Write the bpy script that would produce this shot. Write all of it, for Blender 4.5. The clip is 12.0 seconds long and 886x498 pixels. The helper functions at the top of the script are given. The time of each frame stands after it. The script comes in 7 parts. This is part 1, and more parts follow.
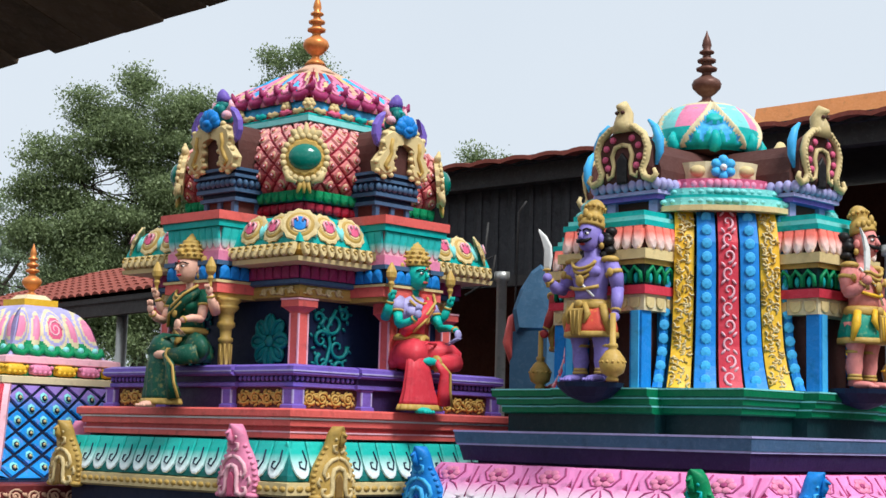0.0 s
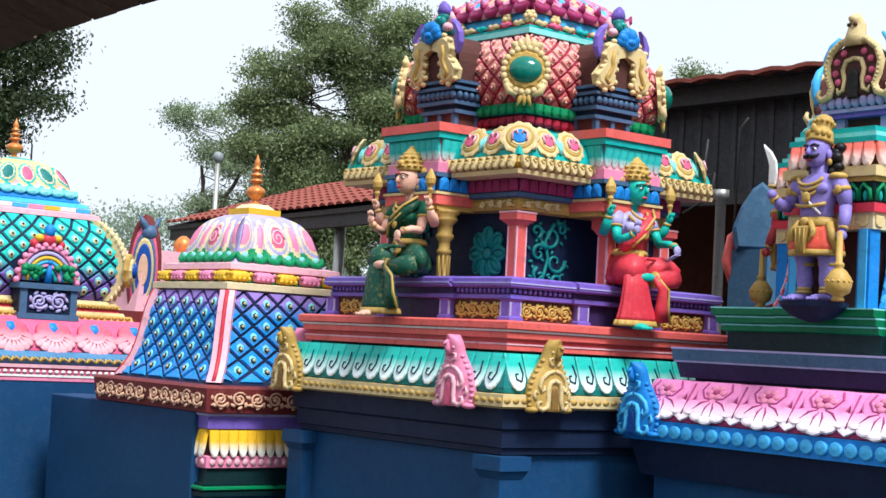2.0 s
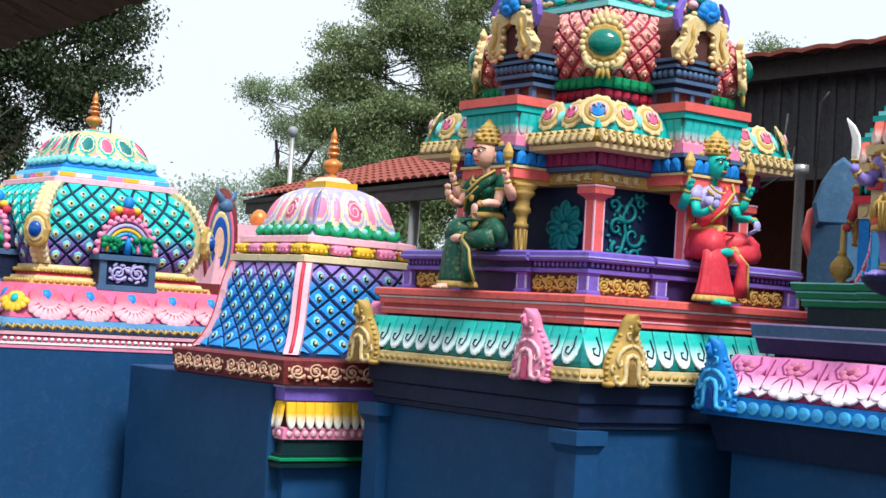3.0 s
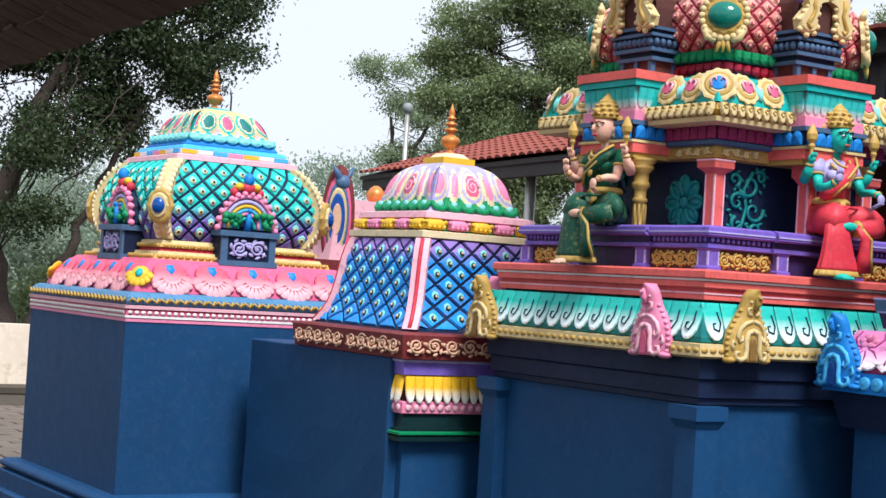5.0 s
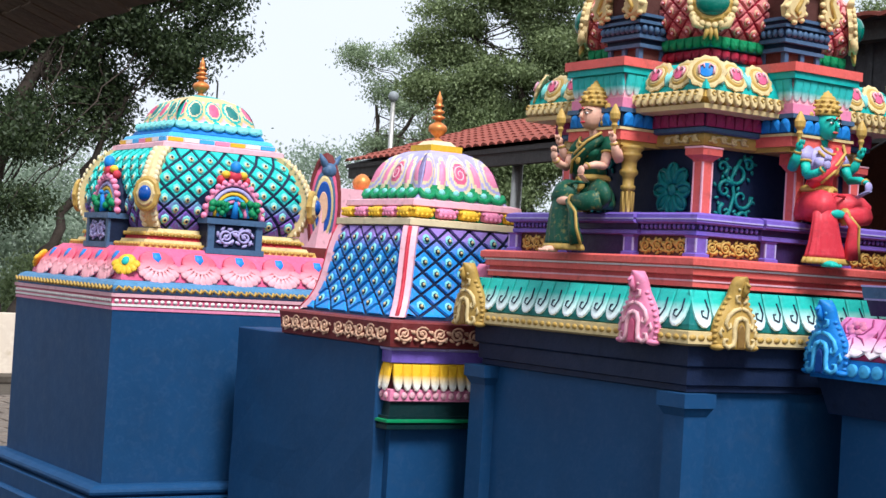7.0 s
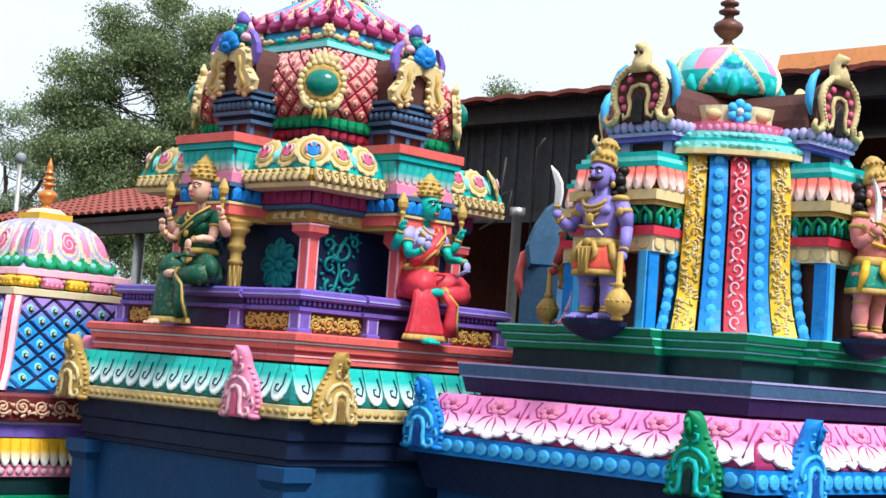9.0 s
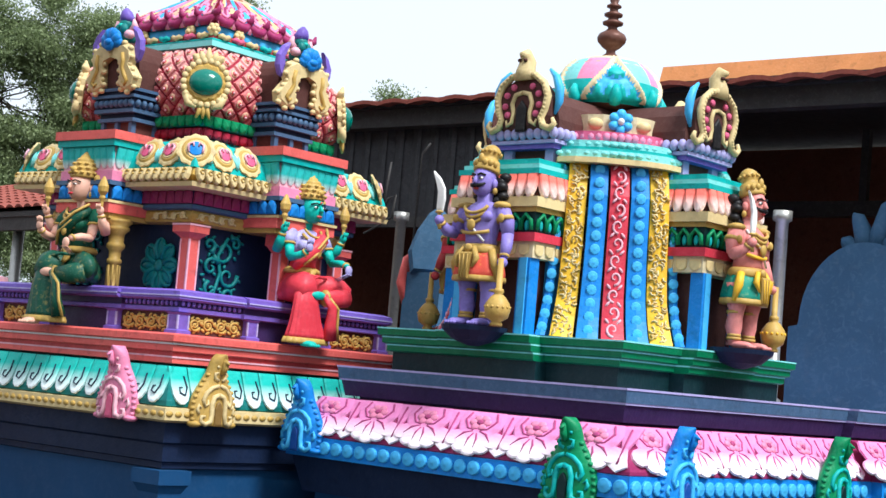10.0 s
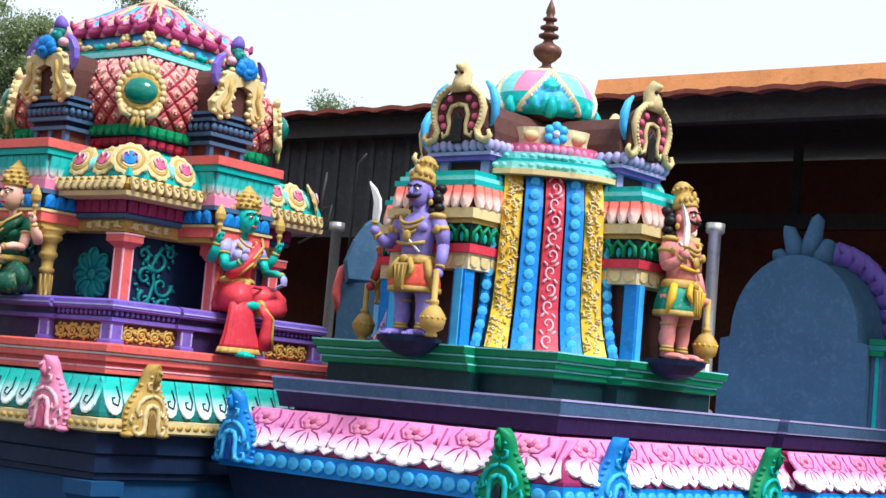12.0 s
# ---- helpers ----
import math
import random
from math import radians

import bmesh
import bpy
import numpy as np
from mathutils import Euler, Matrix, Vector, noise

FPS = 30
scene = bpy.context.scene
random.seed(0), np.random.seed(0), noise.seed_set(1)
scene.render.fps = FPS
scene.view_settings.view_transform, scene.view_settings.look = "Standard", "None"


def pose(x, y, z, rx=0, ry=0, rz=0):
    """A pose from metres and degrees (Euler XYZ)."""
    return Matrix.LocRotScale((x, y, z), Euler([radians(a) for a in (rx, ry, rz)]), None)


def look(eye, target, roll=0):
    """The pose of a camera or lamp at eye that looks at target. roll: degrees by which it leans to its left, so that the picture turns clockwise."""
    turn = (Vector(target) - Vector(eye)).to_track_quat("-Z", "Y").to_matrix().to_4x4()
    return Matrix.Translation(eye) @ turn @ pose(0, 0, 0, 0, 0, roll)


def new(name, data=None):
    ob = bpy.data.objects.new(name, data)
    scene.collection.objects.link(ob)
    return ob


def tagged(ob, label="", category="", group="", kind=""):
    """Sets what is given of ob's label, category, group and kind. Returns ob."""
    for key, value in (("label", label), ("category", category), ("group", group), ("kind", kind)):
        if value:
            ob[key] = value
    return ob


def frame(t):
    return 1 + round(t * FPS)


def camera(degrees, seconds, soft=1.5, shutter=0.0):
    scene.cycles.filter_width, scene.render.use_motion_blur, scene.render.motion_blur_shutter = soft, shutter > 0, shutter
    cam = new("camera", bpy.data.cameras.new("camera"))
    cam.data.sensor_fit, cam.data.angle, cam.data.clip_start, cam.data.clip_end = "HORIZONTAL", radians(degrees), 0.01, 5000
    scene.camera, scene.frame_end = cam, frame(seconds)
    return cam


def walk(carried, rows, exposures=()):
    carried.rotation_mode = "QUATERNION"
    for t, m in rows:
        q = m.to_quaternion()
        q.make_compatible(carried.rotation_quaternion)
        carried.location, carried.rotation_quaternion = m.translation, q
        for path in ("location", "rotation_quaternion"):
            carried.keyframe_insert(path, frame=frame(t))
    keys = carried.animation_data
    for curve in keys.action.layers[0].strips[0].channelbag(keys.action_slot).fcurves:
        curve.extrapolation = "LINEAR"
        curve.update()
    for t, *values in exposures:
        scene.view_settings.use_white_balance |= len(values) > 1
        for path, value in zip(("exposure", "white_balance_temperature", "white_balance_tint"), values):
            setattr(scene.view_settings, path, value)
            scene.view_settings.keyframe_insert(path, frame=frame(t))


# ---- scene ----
cam = camera(31.575, 12.0, soft=1.5)
walk(cam, [
    (0.0, look((1.541, 1.160, 1.624), (7.3612, 6.5668, 2.5671), 1.44)),
    (0.5, look((1.540, 1.168, 1.616), (7.2028, 6.7492, 2.5006), 1.59)),
    (1.0, look((1.540, 1.188, 1.608), (7.0213, 6.9699, 2.3277), 2.44)),
    (1.5, look((1.533, 1.196, 1.603), (6.7870, 7.2011, 2.1741), 2.82)),
    (2.0, look((1.534, 1.205, 1.600), (6.6163, 7.3634, 2.0915), 3.07)),
    (2.5, look((1.524, 1.211, 1.594), (6.4229, 7.5227, 2.0077), 3.38)),
    (3.0, look((1.524, 1.227, 1.590), (6.3286, 7.6139, 1.9367), 3.51)),
    (3.2, look((1.527, 1.234, 1.591), (6.2662, 7.6718, 1.9009), 3.49)),
    (4.8, look((1.485, 1.215, 1.579), (5.9030, 7.8811, 1.8008), 3.60)),
    (5.0, look((1.494, 1.223, 1.583), (5.8346, 7.9404, 1.7732), 3.55)),
    (5.5, look((1.480, 1.237, 1.573), (5.7171, 8.0220, 1.6955), 3.56)),
    (6.0, look((1.473, 1.243, 1.572), (5.6063, 8.0920, 1.6468), 3.54)),
    (6.5, look((1.474, 1.243, 1.572), (5.5684, 8.1158, 1.6498), 3.45)),
    (7.0, look((1.489, 1.238, 1.577), (5.8971, 7.9128, 1.7150), 3.50)),
    (7.5, look((1.498, 1.204, 1.589), (6.4227, 7.5046, 1.8068), 3.63)),
    (7.7, look((1.499, 1.196, 1.594), (6.6035, 7.3499, 1.8716), 3.66)),
    (9.3, look((1.586, 1.097, 1.615), (7.4966, 6.4506, 2.2570), 4.48)),
    (9.5, look((1.586, 1.093, 1.616), (7.5987, 6.3295, 2.2692), 4.75)),
    (10.0, look((1.588, 1.088, 1.613), (7.7318, 6.1678, 2.2867), 4.87)),
    (10.5, look((1.584, 1.086, 1.617), (7.8438, 6.0188, 2.3089), 4.92)),
    (11.0, look((1.585, 1.084, 1.616), (7.8686, 5.9825, 2.3340), 4.98)),
    (11.5, look((1.584, 1.075, 1.617), (7.9276, 5.8926, 2.3574), 4.97)),
    (12.0, look((1.578, 1.083, 1.615), (7.9187, 5.9028, 2.3679), 4.96)),
], [(0.0, -0.10, 6280, 7), (2.0, 0.22, 6230, 9), (3.0, 0.24, 6230, 9), (6.0, 0.16, 6260, 12), (9.5, 0.29, 6150, 8), (12.0, 0.29, 6150, 8)])

# ---- light ----
world = bpy.data.worlds.new("overcast_sky")
scene.world = world
world.use_nodes = True
wn, wl = world.node_tree.nodes, world.node_tree.links
sky = wn.new("ShaderNodeTexSky")
sky.sky_type, sky.sun_disc, sky.sun_elevation, sky.sun_rotation = "NISHITA", False, radians(54), radians(189)
sky.air_density, sky.dust_density = 1.0, 4.0
cloud = wn.new("ShaderNodeTexNoise")
cloud.inputs["Scale"].default_value, cloud.inputs["Detail"].default_value = 2.2, 5.0
ramp = wn.new("ShaderNodeValToRGB")
ramp.color_ramp.elements[0].color, ramp.color_ramp.elements[1].color = (7.1, 7.6, 8.3, 1), (8.3, 8.65, 9.2, 1)
mix = wn.new("ShaderNodeMix")
mix.data_type = "RGBA"
mix.inputs["Factor"].default_value = 0.88
wl.new(cloud.outputs["Fac"], ramp.inputs["Fac"])
wl.new(sky.outputs["Color"], mix.inputs["A"])
wl.new(ramp.outputs["Color"], mix.inputs["B"])
wl.new(mix.outputs["Result"], wn["Background"].inputs["Color"])
wn["Background"].inputs["Strength"].default_value = 0.115
sun = new("sun", bpy.data.lights.new("sun", "SUN"))
sun.data.energy, sun.data.angle, sun.data.color = 4.2, radians(20), (1.0, 0.99, 0.97)
sun.matrix_world = look((4.4, -6.0, 18), (6.2, 6, 1))


# ---- materials ----
def paint(name, col, rough=0.43, vary=0.17, bump=0.4, dirt=0.4, metal=0.0, scale=1.0, spot=None, spec=0.22, brush=0.35):
    """Brushed paint on plaster: patchy colour, grain, grime in speckles."""
    spot = spot if spot else tuple(min(q, 0.35 * c) for q, c in zip((0.09, 0.07, 0.055), col))
    m = bpy.data.materials.new(name)
    m.use_nodes = True
    n, l = m.node_tree.nodes, m.node_tree.links
    b = n["Principled BSDF"]
    tc = n.new("ShaderNodeTexCoord")
    big = n.new("ShaderNodeTexNoise")
    big.inputs["Scale"].default_value, big.inputs["Detail"].default_value = 5.0 * scale, 6
    fine = n.new("ShaderNodeTexNoise")
    fine.inputs["Scale"].default_value, fine.inputs["Detail"].default_value = 65.0 * scale, 5
    info = n.new("ShaderNodeObjectInfo")
    for q in (big, fine):
        l.new(tc.outputs["Object"], q.inputs["Vector"])
    hsv = n.new("ShaderNodeHueSaturation")
    hsv.inputs["Color"].default_value = (*col, 1)
    a = n.new("ShaderNodeMath")
    a.operation = "MULTIPLY_ADD"
    a.inputs[1].default_value, a.inputs[2].default_value = vary * 3, 1 - vary * 1.5
    l.new(big.outputs["Fac"], a.inputs[0])
    a2 = n.new("ShaderNodeMath")
    a2.operation = "MULTIPLY_ADD"
    a2.inputs[1].default_value = vary * 0.8
    l.new(info.outputs["Random"], a2.inputs[0])
    l.new(a.outputs[0], a2.inputs[2])
    l.new(a2.outputs[0], hsv.inputs["Value"])
    spots = n.new("ShaderNodeTexNoise")
    spots.inputs["Scale"].default_value, spots.inputs["Detail"].default_value = 22.0 * scale, 8
    l.new(tc.outputs["Object"], spots.inputs["Vector"])
    r = n.new("ShaderNodeValToRGB")
    r.color_ramp.elements[0].position, r.color_ramp.elements[1].position = 0.56, 0.78
    l.new(spots.outputs["Fac"], r.inputs["Fac"])
    dm = n.new("ShaderNodeMath")
    dm.operation = "MULTIPLY"
    dm.inputs[1].default_value = dirt
    l.new(r.outputs["Color"], dm.inputs[0])
    mx = n.new("ShaderNodeMix")
    mx.data_type = "RGBA"
    mx.inputs["B"].default_value = (*spot, 1)
    l.new(dm.outputs[0], mx.inputs["Factor"])
    stroke = n.new("ShaderNodeTexNoise")
    stroke.inputs["Scale"].default_value, stroke.inputs["Detail"].default_value = 38.0 * scale, 4
    stroke.inputs["Distortion"].default_value = 1.2
    l.new(tc.outputs["Object"], stroke.inputs["Vector"])
    sr_ = n.new("ShaderNodeMapRange")
    sr_.inputs["From Min"].default_value, sr_.inputs["From Max"].default_value, sr_.inputs["To Max"].default_value = 0.50, 0.72, brush
    l.new(stroke.outputs["Fac"], sr_.inputs["Value"])
    dry = n.new("ShaderNodeMix")
    dry.data_type = "RGBA"
    dry.inputs["B"].default_value = (*(min(0.85, 0.06 + 1.25 * c) for c in col), 1)
    l.new(sr_.outputs[0], dry.inputs["Factor"])
    l.new(hsv.outputs["Color"], dry.inputs["A"])
    l.new(dry.outputs["Result"], mx.inputs["A"])
    l.new(mx.outputs["Result"], b.inputs["Base Color"])
    rr = n.new("ShaderNodeMath")
    rr.operation = "MULTIPLY_ADD"
    rr.inputs[1].default_value, rr.inputs[2].default_value = 0.3, rough - 0.12
    l.new(spots.outputs["Fac"], rr.inputs[0])
    l.new(rr.outputs[0], b.inputs["Roughness"])
    b.inputs["Metallic"].default_value = metal
    b.inputs["Specular IOR Level"].default_value = spec
    bp = n.new("ShaderNodeBump")
    bp.inputs["Strength"].default_value, bp.inputs["Distance"].default_value = bump, 0.004
    l.new(fine.outputs["Fac"], bp.inputs["Height"])
    l.new(bp.outputs["Normal"], b.inputs["Normal"])
    return m


def faded(name, low, high, z0, z1, rough=0.5):
    """Paint brushed from one colour at the lower edge of a piece to another at its upper edge."""
    m = paint(name, high, rough)
    n, l = m.node_tree.nodes, m.node_tree.links
    tc = next(q for q in n if q.type == "TEX_COORD")
    hs = next(q for q in n if q.type == "HUE_SAT")
    s = n.new("ShaderNodeSeparateXYZ")
    l.new(tc.outputs["Object"], s.inputs[0])
    mr = n.new("ShaderNodeMapRange")
    mr.inputs["From Min"].default_value, mr.inputs["From Max"].default_value = z0, z1
    l.new(s.outputs["Z"], mr.inputs["Value"])
    cr = n.new("ShaderNodeValToRGB")
    cr.color_ramp.elements[0].color, cr.color_ramp.elements[1].color = (*low, 1), (*high, 1)
    cr.color_ramp.elements[0].position, cr.color_ramp.elements[1].position = 0.2, 0.8
    l.new(mr.outputs[0], cr.inputs["Fac"])
    l.new(cr.outputs["Color"], hs.inputs["Color"])
    return m


P = {
    "navy": paint("navy_wall_paint", (0.006, 0.048, 0.132), 0.6, 0.14, 0.25, 0.25, scale=0.6, spot=(0.03, 0.065, 0.13), brush=0.12),
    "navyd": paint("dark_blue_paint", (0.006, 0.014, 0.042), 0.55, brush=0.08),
    "coral": paint("coral_red_paint", (0.66, 0.115, 0.10)),
    "corald": paint("dull_red_paint", (0.42, 0.05, 0.05)),
    "white": paint("white_line_paint", (0.72, 0.70, 0.68)),
    "purple": paint("violet_paint", (0.16, 0.10, 0.42)),
    "lav": paint("lavender_paint", (0.36, 0.33, 0.58)),
    "greenm": paint("deep_green_paint", (0.003, 0.135, 0.055), brush=0.15),
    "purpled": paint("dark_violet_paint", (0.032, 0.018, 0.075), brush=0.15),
    "gold": paint("ochre_gold_paint", (0.43, 0.275, 0.07), 0.42, 0.25, 0.3, 0.45),
    "goldl": paint("pale_gold_paint", (0.58, 0.45, 0.22), 0.45, 0.22, 0.3, 0.4),
    "yellow": paint("yellow_paint", (0.72, 0.42, 0.03)),
    "cream": paint("cream_paint", (0.64, 0.54, 0.34), 0.5, 0.15, 0.25, 0.35),
    "teal": paint("turquoise_paint", (0.01, 0.36, 0.34)),
    "teald": paint("deep_teal_paint", (0.01, 0.16, 0.15)),
    "aqua": paint("aqua_paint", (0.20, 0.58, 0.56)),
    "green": paint("green_paint", (0.004, 0.2, 0.075)),
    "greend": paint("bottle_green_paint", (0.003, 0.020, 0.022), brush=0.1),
    "crimson": paint("crimson_paint", (0.27, 0.01, 0.03)),
    "magenta": paint("magenta_paint", (0.27, 0.025, 0.1)),
    "pink": paint("pink_paint", (0.7, 0.22, 0.36)),
    "pinkl": paint("pale_pink_paint", (0.72, 0.38, 0.44)),
    "rose": paint("rose_pink_paint", (0.6, 0.1, 0.2)),
    "red": paint("red_paint", (0.52, 0.035, 0.06)),
    "blue": paint("bright_blue_paint", (0.012, 0.19, 0.56)),
    "sky": paint("sky_blue_paint", (0.06, 0.38, 0.72)),
    "grey": paint("blue_grey_paint", (0.055, 0.11, 0.20)),
    "brown": paint("oxide_brown_paint", (0.080, 0.030, 0.025), 0.7, brush=0.15),
    "maroon": paint("maroon_paint", (0.15, 0.025, 0.025)),
    "tan": paint("pale_terracotta_paint", (0.60, 0.36, 0.24)),
    "copper": paint("copper_paint", (0.62, 0.22, 0.06), 0.32, 0.15, 0.1, 0.3, 0.35),
    "bronze": paint("dark_bronze_paint", (0.12, 0.05, 0.035), 0.4, 0.2, 0.1, 0.3, 0.2),
    "black": paint("black_paint", (0.012, 0.011, 0.012)),
    "jewel": paint("green_gloss_enamel", (0.0, 0.15, 0.11), 0.12, 0.05, 0.0, 0.0, spec=0.5),
    "jewelb": paint("blue_gloss_enamel", (0.0, 0.06, 0.30), 0.14, 0.05, 0.0, 0.0, spec=0.5),
    "violetskin": paint("violet_figure_paint", (0.23, 0.18, 0.50)),
    "greenskin": paint("green_figure_paint", (0.012, 0.40, 0.33)),
    "skin": paint("peach_figure_paint", (0.66, 0.37, 0.27)),
    "pinkskin": paint("rosy_figure_paint", (0.62, 0.22, 0.2)),
    "sari": paint("dark_green_cloth_paint", (0.008, 0.10, 0.055)),
    "redsari": paint("red_cloth_paint", (0.58, 0.04, 0.06)),
    "bark": paint("bark", (0.055, 0.042, 0.034), 0.9, 0.4, 1.0, 0.5),
    "tin": paint("weathered_tin", (0.040, 0.040, 0.043), 0.5, 0.3, 0.2, 0.5, 0.4),
    "steel": paint("steel_pipe", (0.45, 0.44, 0.41), 0.35, 0.2, 0.1, 0.4, 0.7),
    "iron": paint("dark_iron", (0.04, 0.037, 0.035), 0.5),
    "tile": paint("red_roof_tile", (0.22, 0.055, 0.038), 0.7, 0.3, 0.4, 0.5),
    "tiled": paint("old_dark_roof_tile", (0.085, 0.055, 0.035), 0.8, 0.5, 0.5, 0.5),
    "hallwall": paint("brick_red_wall_paint", (0.15, 0.05, 0.03), 0.8, 0.2, 0.3, 0.5),
    "orange": paint("orange_tile", (0.55, 0.22, 0.08), 0.7, 0.2),
    "wallcream": paint("stained_cream_wall", (0.66, 0.56, 0.45), 0.8, 0.2, 0.4, 0.75, scale=0.25, spot=(0.30, 0.21, 0.06)),
    "paver": paint("worn_paver", (0.13, 0.105, 0.085), 0.55, 0.3, 0.5, 0.5, scale=0.5),
    "joint": paint("damp_sand_joint", (0.055, 0.045, 0.035), 0.7, 0.3, 0.5, 0.5, scale=0.5),
    "hill": paint("hazy_wooded_hill", (0.16, 0.22, 0.17), 1.0, 0.3, 0.0, 0.4, scale=0.02),
    "eyewhite": paint("eye_white_paint", (0.75, 0.73, 0.70)),
}
P["tealpetal"] = faded("white_to_turquoise_paint", (0.80, 0.86, 0.86), (0.02, 0.42, 0.36), -0.10, 0.06)
P["pinkpetal"] = faded("white_to_pink_paint", (0.82, 0.74, 0.78), (0.78, 0.24, 0.50), -0.10, 0.03)
P["yelpetal"] = faded("white_to_yellow_paint", (0.80, 0.78, 0.70), (0.80, 0.45, 0.02), -0.06, 0.02)
P["peach"] = faded("white_to_coral_paint", (0.80, 0.62, 0.56), (0.76, 0.16, 0.12), -0.05, 0.03)
P["aquapetal"] = faded("pale_to_turquoise_paint", (0.70, 0.75, 0.74), (0.03, 0.42, 0.40), -0.05, 0.01)
P["lotus"] = faded("pale_to_rose_paint", (0.76, 0.36, 0.40), (0.66, 0.10, 0.16), -0.08, 0.05)
P["feather"] = faded("violet_to_turquoise_feather_paint", (0.17, 0.08, 0.38), (0.02, 0.50, 0.44), 1.93, 2.10)
P["feather2"] = faded("blue_to_violet_feather_paint", (0.015, 0.25, 0.66), (0.28, 0.18, 0.52), 1.72, 1.84)


# ---- building tools ----
def part(name, bm, material, parent=None, label="", smooth=False):
    me = bpy.data.meshes.new(name)
    bmesh.ops.recalc_face_normals(bm, faces=bm.faces)
    bm.to_mesh(me)
    bm.free()
    mats = material if isinstance(material, (list, tuple)) else [material]
    for q in mats:
        me.materials.append(q)
    if smooth:
        me.polygons.foreach_set("use_smooth", [True] * len(me.polygons))
    ob = new(name, me)
    if parent is not None:
        ob.parent = parent
    if label:
        ob["label"] = label
    return ob


def piece(name, me, parent, m, material=None):
    ob = new(name, me)
    ob.parent = parent
    ob.matrix_local = m
    return ob


def mesh_of(name, bm, mats, smooth=False):
    me = bpy.data.meshes.new(name)
    bmesh.ops.recalc_face_normals(bm, faces=bm.faces)
    bm.to_mesh(me)
    bm.free()
    for q in (mats if isinstance(mats, (list, tuple)) else [mats]):
        me.materials.append(q)
    if smooth:
        me.polygons.foreach_set("use_smooth", [True] * len(me.polygons))
    return me


def thing(name, label, category, at=(0, 0, 0), group="", kind="", size=1.0, turned=0.0):
    e = new(name)
    e.scale = (size, size, size)
    e.rotation_euler.z = radians(turned)
    e.empty_display_size = 0.1
    e.location = at
    return tagged(e, label, category, group, kind)


def loft(bm, rings, mi=0, cap=True, closed=True):
    """Skins rings of equal length, one above the other."""
    vs = [[bm.verts.new(p) for p in r] for r in rings]
    n = len(rings[0])
    for a, b in zip(vs, vs[1:]):
        for i in range(n if closed else n - 1):
            j = (i + 1) % n
            bm.faces.new((a[i], a[j], b[j], b[i])).material_index = mi
    if cap:
        bm.faces.new(vs[0][::-1]).material_index = mi
        bm.faces.new(vs[-1]).material_index = mi
    return vs


def square(h, z, bay=0.0, out=0.0):
    """A square ring of half-size h; with a bay of half-width bay standing out from every side."""
    if not bay:
        return [(-h, -h, z), (h, -h, z), (h, h, z), (-h, h, z)]
    side = [(-h, -h), (-bay, -h), (-bay, -h - out), (bay, -h - out), (bay, -h)]
    pts = []
    for k in range(4):
        c, s = (1, 0, -1, 0)[k], (0, 1, 0, -1)[k]
        pts += [(x * c - y * s, x * s + y * c, z) for x, y in side]
    return pts


def octagon(r, z, cut=0.5):
    c = r * cut
    return [(-c, -r, z), (c, -r, z), (r, -c, z), (r, c, z), (c, r, z), (-c, r, z), (-r, c, z), (-r, -c, z)]


def soft(bm, w=0.006, seg=2):
    es = [e for e in bm.edges if len(e.link_faces) == 2 and e.calc_face_angle(0) > 0.5]
    bmesh.ops.bevel(bm, geom=es, offset=w, segments=seg, affect="EDGES", profile=0.6)


def tier(name, parent, prof, mat, bay=0.0, out=0.0, w=0.006, label=""):
    """A square moulding course from a profile of (half-size, height) pairs."""
    bm = bmesh.new()
    loft(bm, [square(h, z, bay, out) for h, z in prof])
    if w:
        soft(bm, w, 1)
    return part(name, bm, mat, parent, label)


def box(bm, x0, x1, y0, y1, z0, z1, mi=0, m=None):
    r = [[(x0, y0, z), (x1, y0, z), (x1, y1, z), (x0, y1, z)] for z in (z0, z1)]
    if m:
        r = [[tuple(m @ Vector(p)) for p in q] for q in r]
    return loft(bm, r, mi)


def turn(bm, prof, n=20, mi=0, at=(0, 0, 0)):
    """A turned shape from a profile of (radius, height)."""
    loft(bm, [[(at[0] + r * math.cos(a), at[1] + r * math.sin(a), at[2] + z) for a in (2 * math.pi * i / n for i in range(n))] for r, z in prof], mi)


def ball(bm, c, r, mi=0, seg=12, rings=8, m=None):
    """An ellipsoid."""
    rr = r if isinstance(r, (tuple, list)) else (r, r, r)
    t = Matrix.Translation(c) @ (m if m else Matrix()) @ Matrix.Diagonal((*rr, 1))
    made = bmesh.ops.create_uvsphere(bm, u_segments=seg, v_segments=rings, radius=1, matrix=t)
    for v in made["verts"]:
        for f in v.link_faces:
            f.material_index, f.smooth = mi, True


def limb(bm, pts, radii, mi=0, n=10):
    """A tube through points with given radii."""
    pts = [Vector(p) for p in pts]
    if not isinstance(radii, (tuple, list)):
        radii = [radii] * len(pts)
    rings, side = [], None
    for i, p in enumerate(pts):
        d = (pts[min(i + 1, len(pts) - 1)] - pts[max(i - 1, 0)]).normalized()
        if side is None:
            side = d.orthogonal().normalized()
        side = (side - d * side.dot(d)).normalized()
        up = d.cross(side)
        rings.append([tuple(p + (side * math.cos(a) + up * math.sin(a)) * radii[i]) for a in (2 * math.pi * k / n for k in range(n))])
    fs = len(bm.faces)
    loft(bm, rings, mi)
    bm.faces.ensure_lookup_table()
    for f in bm.faces[fs:]:
        f.smooth = True


